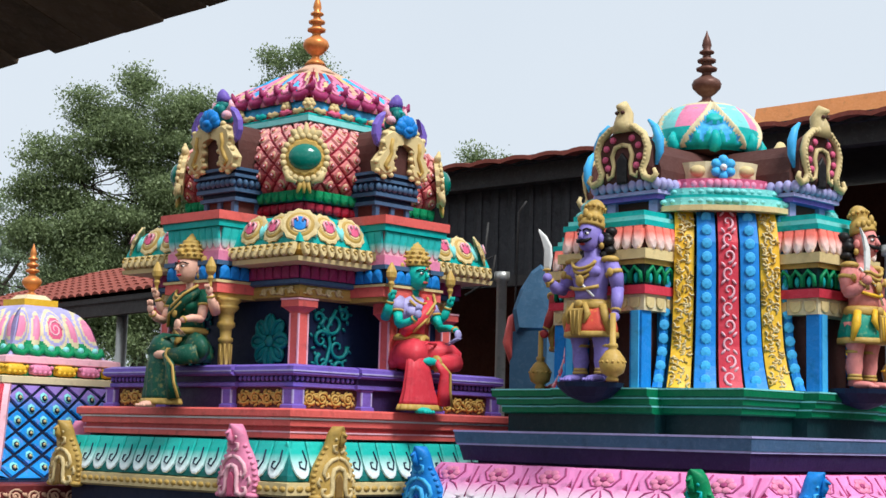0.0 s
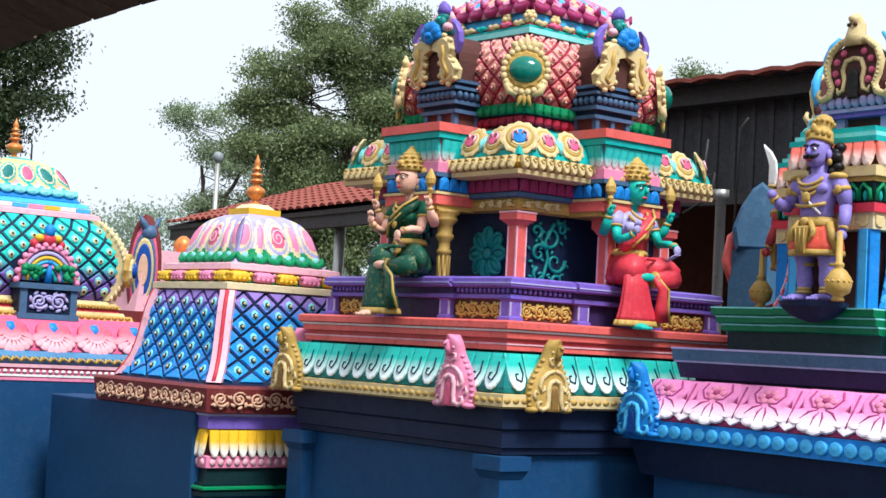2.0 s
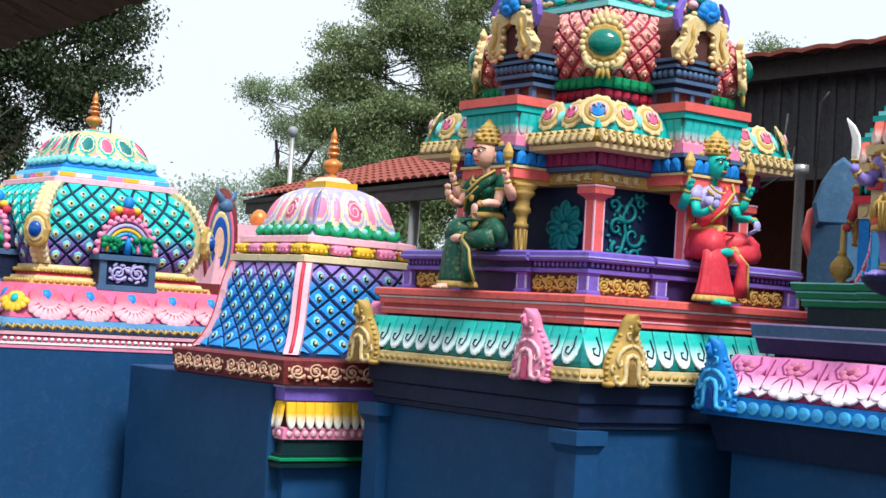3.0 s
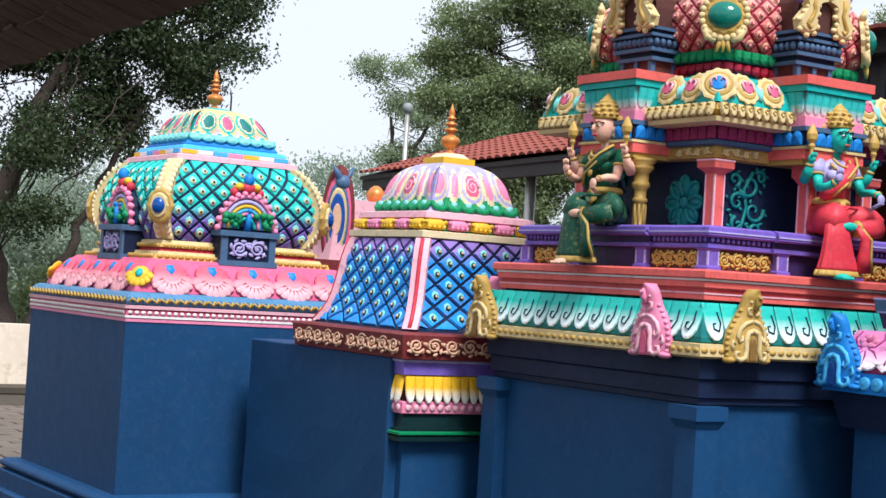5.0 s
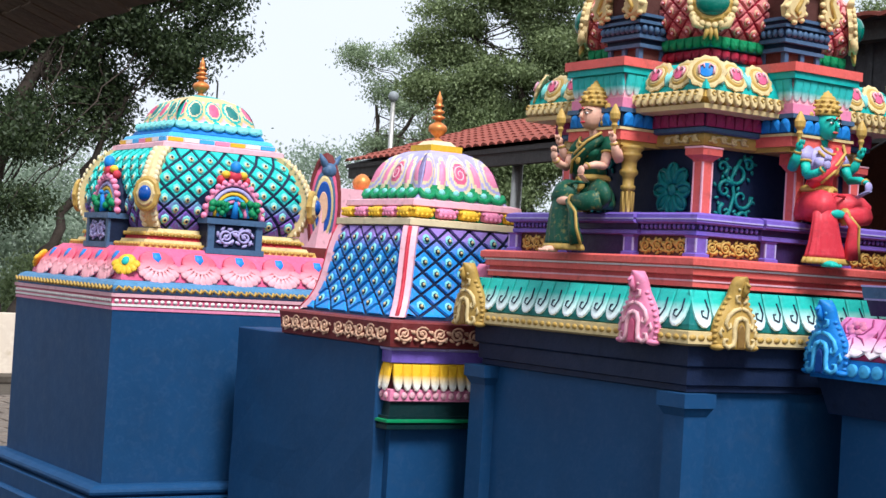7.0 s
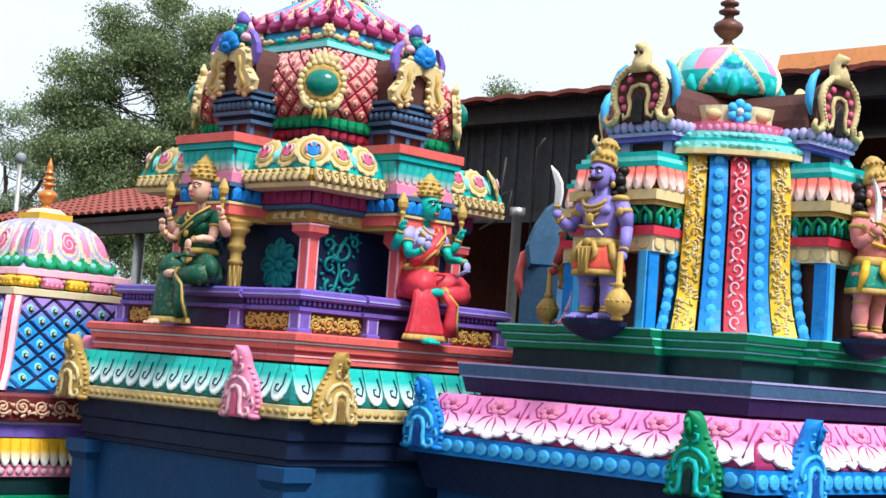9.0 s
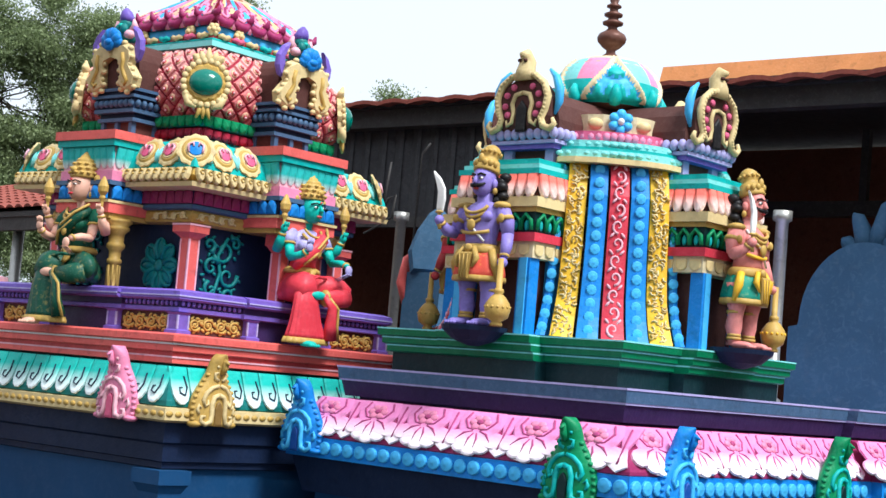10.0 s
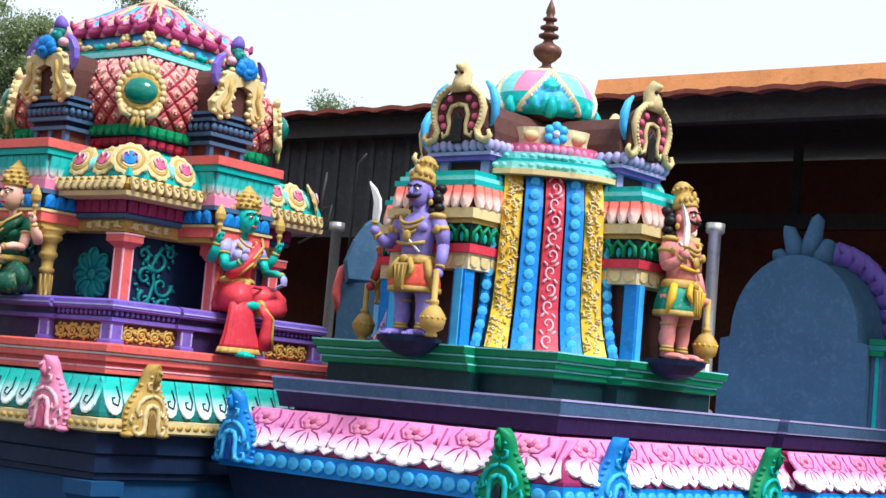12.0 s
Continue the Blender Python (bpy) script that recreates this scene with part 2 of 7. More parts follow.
def slab(bm, outline, depth, mi=0, m=None, dome=0.0):
    """An outline in x and z, made thick along -y, its front raised a little in the middle."""
    n = len(outline)
    cx, cz = sum(p[0] for p in outline) / n, sum(p[1] for p in outline) / n
    m = m if m else Matrix()
    T = lambda x, y, z: bm.verts.new(m @ Vector((x, y, z)))
    back = [T(x, 0, z) for x, z in outline]
    mid = [T(x, -depth * 0.7, z) for x, z in outline]
    front = [T(cx + (x - cx) * 0.86, -depth, cz + (z - cz) * 0.86) for x, z in outline]
    for a, b in ((back, mid), (mid, front)):
        for i in range(n):
            j = (i + 1) % n
            bm.faces.new((a[i], a[j], b[j], b[i])).material_index = mi
    if dome:
        c = T(cx, -depth - dome, cz)
        for i in range(n):
            bm.faces.new((front[i], front[(i + 1) % n], c)).material_index = mi
    else:
        bm.faces.new(front).material_index = mi
    bm.faces.new(back[::-1]).material_index = mi


def sidem(k, out=0.0, along=0.0, z=0.0, tilt=0.0):
    """A pose on side k (0 south, 1 east, 2 north, 3 west): x along the side, -y outward."""
    return pose(0, 0, 0, 0, 0, 90 * k) @ pose(along, -out, z, tilt, 0, 0)


def petal_outline(w, h, n=7, tip=0.0):
    """A hanging petal: flat above, round below."""
    pts = [(-w / 2, h * 0.5), (w / 2, h * 0.5)]
    for i in range(n + 1):
        a = math.pi * i / n
        pts.append((w / 2 * math.cos(a), -h * 0.5 + (h * 0.45) * (1 - math.sin(a)) - tip * math.sin(a)))
    return pts


def row(name, parent, me, half, z, n, tilt=0.0, skip=0.0, sides=(0, 1, 2, 3), gap=None):
    """n alike pieces along each side."""
    for k in sides:
        for i in range(n):
            a = -half + (i + 0.5) * 2 * half / n
            if abs(a) < skip:
                continue
            piece(name, me, parent, sidem(k, gap if gap else half, a, z, tilt))


def petal_mesh(name, w, h, d, mat, dome=0.004, tip=0.0, extra=None):
    bm = bmesh.new()
    slab(bm, petal_outline(w, h, 7, tip), d, 0, None, dome)
    if extra:
        extra(bm)
    return mesh_of(name, bm, mat)


def finial(parent, z, s, mat, h, mat2=None):
    """A turned pot finial with discs and a pointed tip."""
    bm = bmesh.new()
    prof = [(0.55, 0), (0.42, 0.05), (0.22, 0.09), (0.20, 0.13), (0.40, 0.17), (0.62, 0.24), (0.66, 0.29), (0.58, 0.34), (0.30, 0.39),
            (0.20, 0.42), (0.24, 0.45), (0.45, 0.47), (0.47, 0.50), (0.25, 0.53), (0.22, 0.56), (0.40, 0.58), (0.42, 0.61), (0.20, 0.64),
            (0.18, 0.68), (0.33, 0.70), (0.33, 0.72), (0.16, 0.75), (0.22, 0.80), (0.17, 0.87), (0.06, 0.95), (0.01, 1.0)]
    turn(bm, [(r * s, q * h) for r, q in prof], 18)
    ob = part("finial", bm, mat, parent, smooth=True)
    ob.location.z = z
    return ob


def hooked_crest(name, w, h, mats, depth=0.05):
    """A brown horseshoe board with a gilt beaded rim, pale inner curls, blue leaf edges and a tall hooked gilt head. mats: gilt, board, slot, leaf, curls."""
    bm = bmesh.new()
    arch = [(w * 0.46 * math.cos(a), h * 0.36 + h * 0.34 * math.sin(a)) for a in (math.pi * i / 14 for i in range(15))]
    slab(bm, [(-w * 0.36, h * 0.02), (w * 0.36, h * 0.02), (w * 0.46, h * 0.18)] + arch + [(-w * 0.46, h * 0.18)], depth, 1)
    slab(bm, [(-w * 0.08, h * 0.0), (w * 0.08, h * 0.0), (w * 0.09, h * 0.30), (0.0, h * 0.40), (-w * 0.09, h * 0.30)], 0.012, 2, Matrix.Translation((0, -depth + 0.002, 0)))
    y = -depth
    for s in (-1, 1):
        rim = ((0.0, 0.735), (0.20, 0.71), (0.36, 0.60), (0.43, 0.44), (0.40, 0.28), (0.34, 0.16), (0.38, 0.06), (0.50, 0.02), (0.57, 0.08), (0.53, 0.15))
        limb(bm, [(s * w * q, y - 0.002, h * v) for q, v in rim], [w * r for r in (0.045, 0.05, 0.052, 0.055, 0.05, 0.05, 0.05, 0.05, 0.04, 0.025)], 0, 8)
        for (q, v), (q2, v2) in zip(rim[1:6], rim[2:7]):
            for f in (0.0, 0.33, 0.66):
                ball(bm, (s * w * (q + (q2 - q) * f), y - w * 0.04, h * (v + (v2 - v) * f)), w * 0.03, 0, 6, 4)
        limb(bm, [(s * w * q, y - 0.002, h * v) for q, v in ((0.0, 0.50), (0.12, 0.47), (0.17, 0.36), (0.14, 0.24), (0.16, 0.12), (0.24, 0.08), (0.26, 0.15))], [w * r for r in (0.03, 0.035, 0.035, 0.032, 0.032, 0.028, 0.015)], 0, 7)
        for q, v in ((0.16, 0.57), (0.27, 0.47), (0.29, 0.33), (0.24, 0.22)):
            ball(bm, (s * w * q, y - 0.003, h * v), (w * 0.055, 0.010, h * 0.045), 4, 8, 5)
        limb(bm, [(s * w * x, y * 0.2, h * z) for x, z in ((0.34, 0.80), (0.45, 0.70), (0.52, 0.55), (0.53, 0.38), (0.47, 0.22))], [w * r for r in (0.02, 0.05, 0.065, 0.055, 0.02)], 3, 8)
    limb(bm, [(0, y * 0.8, h * 0.66), (0, y * 0.9, h * 0.78), (0, y * 0.7, h * 0.90), (0, y * 1.1, h * 0.99), (0, y * 1.8, h * 0.97)], [w * r for r in (0.17, 0.13, 0.115, 0.09, 0.03)], 0, 10)
    for s in (-1, 1):
        ball(bm, (s * w * 0.07, y * 1.2, h * 0.72), (w * 0.09, 0.018, h * 0.06), 0, 8, 5)
        ball(bm, (s * w * 0.05, y * 1.5, h * 0.90), (w * 0.03, 0.010, h * 0.025), 1, 7, 5)
    return mesh_of(name, bm, mats)


def nasi_mesh(name, w, h, mats):
    """A hooded horseshoe crest that sits on an eave: a flat pear-shaped body, carved scrolls, a hooked head. mats:
    body, scrolls, and a darker paint for the slab that stands for the shaded hollow.
    """
    bm = bmesh.new()
    pear = smooth_prof([(0.47, 0.0), (0.53, 0.14), (0.52, 0.30), (0.44, 0.46), (0.31, 0.60), (0.22, 0.72), (0.20, 0.82), (0.17, 0.91), (0.09, 0.98), (0.02, 1.0)], 22)
    stack(bm, [(0, w * (0.12 - 0.34 * max(0, z - 0.62)), z * h, a * w, w * (0.20 - 0.05 * z)) for a, z in pear], 0, 24)
    front = lambda x, z: -w * (0.20 - 0.05 * z) * math.sqrt(max(0.05, 1 - (x / float(np.interp(z, [q for p, q in pear], [p for p, q in pear]))) ** 2)) + w * (0.12 - 0.34 * max(0, z - 0.62))
    at = lambda x, z, o=0.0: (x * w, front(x, z) - o, z * h)
    slab(bm, [(-0.085 * w, 0.0), (0.085 * w, 0.0), (0.085 * w, 0.24 * h), (0.05 * w, 0.31 * h), (0, 0.34 * h), (-0.05 * w, 0.31 * h), (-0.085 * w, 0.24 * h)], w * 0.05, 2, Matrix.Translation((0, -w * 0.055, 0)))
    for s in (-1, 1):
        limb(bm, [at(s * x, z, 0.002) for x, z in ((0.0, 0.43), (0.11, 0.40), (0.155, 0.30), (0.15, 0.16), (0.17, 0.06), (0.27, 0.02), (0.36, 0.06), (0.35, 0.13), (0.28, 0.13))],
             [w * q for q in (0.045, 0.05, 0.05, 0.05, 0.05, 0.048, 0.042, 0.035, 0.024)], 1, 7)
        limb(bm, [at(s * x, z, 0.001) for x, z in ((0.02, 0.56), (0.15, 0.53), (0.27, 0.45), (0.33, 0.35), (0.29, 0.27), (0.23, 0.30), (0.24, 0.36))],
             [w * q for q in (0.035, 0.04, 0.042, 0.04, 0.035, 0.028, 0.016)], 1, 7)
        limb(bm, [at(s * x, z, 0.001) for x, z in ((0.40, 0.16), (0.43, 0.22), (0.40, 0.28), (0.36, 0.24))], [w * q for q in (0.03, 0.034, 0.03, 0.016)], 1, 6)
        for i in range(9):
            t = i / 8
            z = 0.08 + 0.62 * t
            x = float(np.interp(z, [q for p, q in pear], [p for p, q in pear])) * 0.93
            ball(bm, at(s * x, z, -0.004), (w * 0.05, w * 0.05, h * 0.030), 0, 7, 5)
        limb(bm, [at(s * x, z, 0.001) for x, z in ((0.04, 0.63), (0.12, 0.66), (0.13, 0.73), (0.07, 0.74))], [w * q for q in (0.03, 0.034, 0.028, 0.014)], 1, 6)
        ball(bm, at(s * 0.10, 0.82, 0.0), (w * 0.032, w * 0.025, h * 0.022), 1, 7, 5)
        ball(bm, (s * w * 0.42, w * 0.08, h * 0.02), (w * 0.13, w * 0.14, h * 0.05), 0, 10, 6)
    limb(bm, [at(0, 0.72, 0.004), at(0, 0.82, 0.012), at(0, 0.90, 0.010), at(0, 0.86, 0.03)], [w * 0.05, w * 0.06, w * 0.05, w * 0.02], 0, 7)
    return mesh_of(name, bm, mats)


def lobed_crest(name, w, h, mats, depth=0.045):
    """A flat horseshoe crest: two lobed legs round a dark slot, a leafy tuft above, side wings. mats: legs, tuft, slot, wings, eyes."""
    bm = bmesh.new()
    for s in (-1, 1):
        leg = [(0.05, 0.80), (0.26, 0.84), (0.40, 0.74), (0.43, 0.58), (0.38, 0.46), (0.45, 0.36), (0.54, 0.22), (0.50, 0.06), (0.36, -0.02), (0.22, 0.03), (0.17, 0.14), (0.22, 0.24), (0.17, 0.36), (0.18, 0.50), (0.12, 0.58), (0.0, 0.62), (0.0, 0.80)]
        pts = [(s * x * w, z * h) for x, z in leg]
        slab(bm, pts if s > 0 else pts[::-1], depth, 0, Matrix.Translation((0, 0, 0)))
        for i in range(len(leg) - 4):
            ball(bm, (s * leg[i + 1][0] * w * 0.96, -depth * 0.7, leg[i + 1][1] * h), (w * 0.055, depth * 0.3, h * 0.05), 0, 7, 5)
        limb(bm, [(s * x * w, -depth - 0.002, z * h) for x, z in ((0.27, 0.66), (0.29, 0.50), (0.27, 0.40), (0.33, 0.26), (0.38, 0.17), (0.33, 0.10), (0.28, 0.16))], [w * q for q in (0.03, 0.035, 0.03, 0.035, 0.03, 0.025, 0.012)], 4, 6)
        wing = [(0.36, 0.50), (0.46, 0.54), (0.53, 0.70), (0.53, 0.88), (0.44, 1.06), (0.34, 1.14), (0.38, 1.0), (0.42, 0.88), (0.40, 0.72)]
        pts = [(s * x * w, z * h) for x, z in wing]
        slab(bm, pts if s > 0 else pts[::-1], depth * 0.6, 3, Matrix.Translation((0, 0.012, 0)))
    slab(bm, [(-0.18 * w, 0.0), (0.18 * w, 0.0), (0.18 * w, 0.5 * h), (0.0, 0.62 * h), (-0.18 * w, 0.5 * h)], 0.012, 2)
    for i in range(9):
        a = math.pi * (i - 4) / 8
        m = Matrix.Rotation(a, 4, "Y")
        ball(bm, Vector((0, -depth * 0.9, 0.86 * h)) + m @ Vector((0, -0.004 * (i % 2), 0.13 * h)), (w * 0.09, depth * 0.45, h * 0.14), 1, 8, 5, m)
        if i % 2:
            ball(bm, Vector((0, -depth * 1.2, 0.84 * h)) - (m @ Vector((0, 0, 0.05 * h))), (w * 0.08, depth * 0.3, h * 0.09), 1, 8, 5, m)
    ball(bm, (0, -depth * 1.3, 0.86 * h), (w * 0.09, depth * 0.4, h * 0.07), 1, 9, 6)
    return mesh_of(name, bm, mats)


def scroll_mesh(name, w, h, mat, n=2, r=0.006, leaf=True):
    """Raised scrollwork: a winding stem with n curls and leaflets."""
    bm = bmesh.new()
    step = w / n
    stem = []
    for k in range(8 * n + 1):
        t = k / (8 * n)
        stem.append((-w / 2 + w * t, 0, -0.30 * h * math.cos(t * n * math.pi)))
    limb(bm, stem, r * 0.75, 0, 5)
    for i in range(n):
        cx, s = -w / 2 + step * (i + 0.5), (1 if i % 2 else -1)
        rad = min(step * 0.46, h * 0.42)
        pts = []
        for k in range(20):
            a = k / 19 * 3.4 * math.pi + 0.6
            q = rad * (1 - k / 22)
            pts.append((cx + q * math.cos(a) * 1.05, -0.002, s * (q * math.sin(a)) * 0.95))
        limb(bm, pts, [r * (1.15 - 0.5 * k / 19) for k in range(20)], 0, 5)
        ball(bm, (cx, -0.003, 0), (r * 1.3, r, r * 1.3), 0, 6, 4)
        if leaf:
            for a in (0.3, 1.1, 2.0, 2.9, 3.9, 4.8, 5.6):
                m = Matrix.Rotation(-a + 1.2, 4, "Y")
                ball(bm, (cx + step * 0.46 * math.cos(a), 0, h * 0.44 * math.sin(a)), (r * 2.6, r * 0.8, r * 1.2), 0, 6, 4, m)
    return mesh_of(name, bm, mat, True)


def flower_mesh(name, r, n, mats, d=0.012):
    """A round flower with n petals and a boss."""
    bm = bmesh.new()
    for i in range(n):
        a = 2 * math.pi * i / n
        m = pose(0, 0, 0) @ Matrix.Rotation(a, 4, "Y")
        ball(bm, m @ Vector((0, -d * 0.4, r * 0.60)), (r * 0.34 * 6 / n + r * 0.06, d * 0.6, r * 0.40), 0, 8, 5, Matrix.Rotation(a, 4, "Y"))
    ball(bm, (0, -d * 0.6, 0), (r * 0.28, d * 0.8, r * 0.28), 1 if len(mats) > 1 else 0, 9, 6)
    return mesh_of(name, bm, mats, True)


def lattice(parent, name, surf, nu, nv, mats, lift=0.010, eye=True, keep=None, frac=0.88):
    """Raised diamonds over a curved face, each with a feather eye and a bead."""
    for j in range(2 * nv + 1):
        for i in range(nu + 1):
            u = -1 + (2 * i + (1 if j % 2 else 0)) / nu
            v = j / (2 * nv)
            if u > 1.001 or (keep and not keep(u, v)):
                continue
            du, dv = frac / nu, frac * 0.5 / nv
            quad = [(u - du, v), (u, v - dv), (u + du, v), (u, v + dv)]
            quad = [(max(-1, min(1, a)), max(0, min(1, b))) for a, b in quad]
            c = Vector((sum(a for a, b in quad) / 4, sum(b for a, b in quad) / 4))
            if abs(quad[0][0] - quad[2][0]) < 0.3 * du or abs(quad[1][1] - quad[3][1]) < 0.3 * dv:
                continue
            p = [surf(a, b) for a, b in quad]
            pc = surf(c.x, c.y)
            nrm = (surf(min(1, c.x + 0.02), c.y) - surf(max(-1, c.x - 0.02), c.y)).cross(surf(c.x, min(1, c.y + 0.02)) - surf(c.x, max(0, c.y - 0.02))).normalized()
            bm = bmesh.new()
            low = [bm.verts.new(q - nrm * 0.004) for q in p]
            top = [bm.verts.new(pc + (q - pc) * 0.86 + nrm * lift) for q in p]
            for a in range(4):
                b = (a + 1) % 4
                if (p[a] - p[b]).length < 1e-5:
                    continue
                bm.faces.new((low[a], low[b], top[b], top[a]))
            bmesh.ops.remove_doubles(bm, verts=bm.verts[:], dist=1e-5)
            cc = bm.verts.new(pc + nrm * (lift * 1.15))
            for a in range(4):
                b = (a + 1) % 4
                if top[a].is_valid and top[b].is_valid and (p[a] - p[b]).length > 1e-4:
                    bm.faces.new((top[a], top[b], cc))
            if eye and abs(u) < 0.99 and 0.01 < v < 0.99:
                ex = (p[2] - p[0]).normalized()
                ez = nrm.cross(ex).normalized()
                wd = min((p[2] - p[0]).length, (p[3] - p[1]).length)
                fr = Matrix((ex, ez, nrm)).transposed().to_4x4()
                o = pc + nrm * lift - ez * wd * 0.03
                ball(bm, o, (wd * 0.24, wd * 0.27, 0.006), 1, 7, 4, fr)
                ball(bm, o - ez * wd * 0.04 + nrm * 0.005, (wd * 0.15, wd * 0.16, 0.005), 2, 6, 4, fr)
                ball(bm, o - ez * wd * 0.03 + nrm * 0.010, (wd * 0.075, wd * 0.085, 0.006), 3, 6, 4, fr)
            part(name, bm, mats, parent)


def relief(name, parent, surf, nu, nv, pattern, mats, label=""):
    """Modelled plaster skin over a face: pattern(u, v) gives the paint and the height of the relief."""
    bm = bmesh.new()
    grid = []
    for j in range(nv + 1):
        line = []
        for i in range(nu + 1):
            u, v = -1 + 2 * i / nu, j / nv
            e = 0.01
            du = surf(min(1, u + e), v) - surf(max(-1, u - e), v)
            dv = surf(u, min(1, v + e)) - surf(u, max(0, v - e))
            line.append(bm.verts.new(surf(u, v) + du.cross(dv).normalized() * pattern(u, v)[1]))
        grid.append(line)
    for j in range(nv):
        for i in range(nu):
            f = bm.faces.new((grid[j][i], grid[j][i + 1], grid[j + 1][i + 1], grid[j + 1][i]))
            f.material_index = pattern(-1 + (2 * i + 1) / nu, (j + 0.5) / nv)[0]
            f.smooth = True
    return part(name, bm, mats, parent, label)


def stack(bm, rings, mi=0, n=18):
    """A body from upright rings (x, y, z, half-width, half-depth)."""
    fs = len(bm.faces)
    loft(bm, [[(x + a * math.cos(t), y + b * math.sin(t), z) for t in (2 * math.pi * i / n for i in range(n))] for x, y, z, a, b in rings], mi)
    bm.faces.ensure_lookup_table()
    for f in bm.faces[fs:]:
        f.smooth = True


def curve_h(prof):
    zs, hs = [z for h, z in prof], [h for h, z in prof]
    return lambda z: float(np.interp(z, zs, hs))


def smooth_prof(prof, n=14):
    """Rounds a profile of (half-size, height) pairs."""
    t = np.linspace(0, len(prof) - 1, n)
    p = np.array(prof, float)
    out = []
    for q in t:
        i = min(int(q), len(p) - 2)
        f = q - i
        a, b, c, d = p[max(i - 1, 0)], p[i], p[i + 1], p[min(i + 2, len(p) - 1)]
        out.append(tuple(0.5 * (2 * b + (c - a) * f + (2 * a - 5 * b + 4 * c - d) * f * f + (3 * b - a - 3 * c + d) * f ** 3)))
    return out


# ---- ground, walls and sheds ----
bm = bmesh.new()
bmesh.ops.create_grid(bm, x_segments=2, y_segments=2, size=400, matrix=Matrix.Translation((0, 0, -0.012)))
tagged(part("ground", bm, P["joint"]), "damp sandy ground reaching to the woods", "ground", kind="structure")

wall = tagged(new("wall_compound"), "low cream compound wall with ochre damp stains", "wall", kind="structure")
bm = bmesh.new()
box(bm, -4.0, 24.0, 20.1, 20.32, 0, 0.80)
soft(bm, 0.02, 2)
part("wall_body", bm, P["wallcream"], wall)
bm = bmesh.new()
box(bm, -4.0, 24.0, 19.55, 20.1, 0, 0.07)
part("kerb", bm, P["joint"], wall)

bench = thing("masonry_bench", "low cream plastered masonry bench on the paving", "bench", (5.35, 16.87, 0))
bm = bmesh.new()
box(bm, -0.85, 0.84, 0, 0.5, 0, 0.38)
soft(bm, 0.015, 2)
part("body", bm, P["wallcream"], bench)
bm = bmesh.new()
box(bm, -0.88, 0.87, -0.02, 0.53, 0.38, 0.43)
soft(bm, 0.012, 2)
part("top_slab", bm, P["paver"], bench)

# open hall with a tiled eave along its west side
HX, HZ = 9.05, 3.37
hall = thing("open_hall", "dark open hall with brick-red inner walls and a tiled eave", "hall", (0, 0, 0))
bm = bmesh.new()
box(bm, 12.2, 12.4, -6, 9.25, 0, HZ + 0.2)
part("back_wall", bm, P["hallwall"], hall)
bm = bmesh.new()
box(bm, 9.40, 12.2, 9.05, 9.2, 0, HZ)
part("end_wall", bm, P["hallwall"], hall)
bm = bmesh.new()
loft(bm, [[(HX + 0.02, y, HZ - 0.02), (12.5, y, HZ + 0.25), (12.5, y, HZ + 0.29), (HX + 0.02, y, HZ + 0.03)] for y in (-6.0, 9.3)])
part("roof_sheet", bm, P["tin"], hall)
bm = bmesh.new()
box(bm, HX + 0.10, HX + 0.20, -6, 9.25, HZ - 0.13, HZ - 0.01)
part("eave_beam", bm, P["iron"], hall)
bm = bmesh.new()
box(bm, 11.0, 11.09, -6, 9.04, 2.90, 3.0)
part("tie_beam", bm, P["iron"], hall)
for y in (4.0, 2.9, 1.6, 5.4):
    bm = bmesh.new()
    box(bm, 11.02, 11.07, y, y + 0.05, 2.95, HZ + 0.1)
    part("strut", bm, P["iron"], hall)
bm = bmesh.new()
zig = [(9.35 + (0.03 if (i // 2) % 2 else 0.0), 5.5 + (i // 2) * 0.075 + (0.02 if i % 2 else 0.055) * 1.0) for i in range(96)]
loft(bm, [[(x, y, z) for x, y in zig] + [(x + 0.012, y, z) for x, y in zig[::-1]] for z in (2.66, HZ + 0.05)])
part("corrugated_screen", bm, P["tin"], hall, "dark corrugated metal screen")
bm = bmesh.new()
box(bm, 9.30, 9.36, 5.4, 9.1, 2.60, 2.67)
part("screen_rail", bm, P["iron"], hall)
bm = bmesh.new()
prof = []
for i in range(240):
    y = -6 + i * 15.3 / 239
    s = 0.018 * abs(math.sin(i * math.pi / 4.0))
    prof.append((y, s))
loft(bm, [[(HX - 0.10, y, HZ - 0.005 + s), (HX + 0.25, y, HZ + 0.035 + s), (HX + 0.25, y, HZ + 0.015 + s), (HX - 0.10, y, HZ - 0.03 + s)] for y, s in prof])
part("tile_edge", bm, P["tile"], hall, "worn scalloped roof tile edge")
bm = bmesh.new()
loft(bm, [[(HX + 0.10, y, HZ + 0.03), (HX + 0.14, y, HZ + 0.15), (HX + 0.6, y, HZ + 0.20), (HX + 0.6, y, HZ + 0.05)] for y in (-6.0, 5.85)])
part("orange_eave", bm, P["orange"], hall, "newer orange roof edge")
for y, x, z0 in ((7.49, 8.9, 0), (4.88, 8.9, 1.645), (9.9, 8.9, 0)):
    bm = bmesh.new()
    turn(bm, [(0.05, z0), (0.05, z0 + 0.02), (0.033, z0 + 0.03), (0.033, 2.58), (0.05, 2.59), (0.05, 2.64)], 12, 0, (x, y, 0))
    part("post", bm, P["steel"], hall, "bare steel post", True)

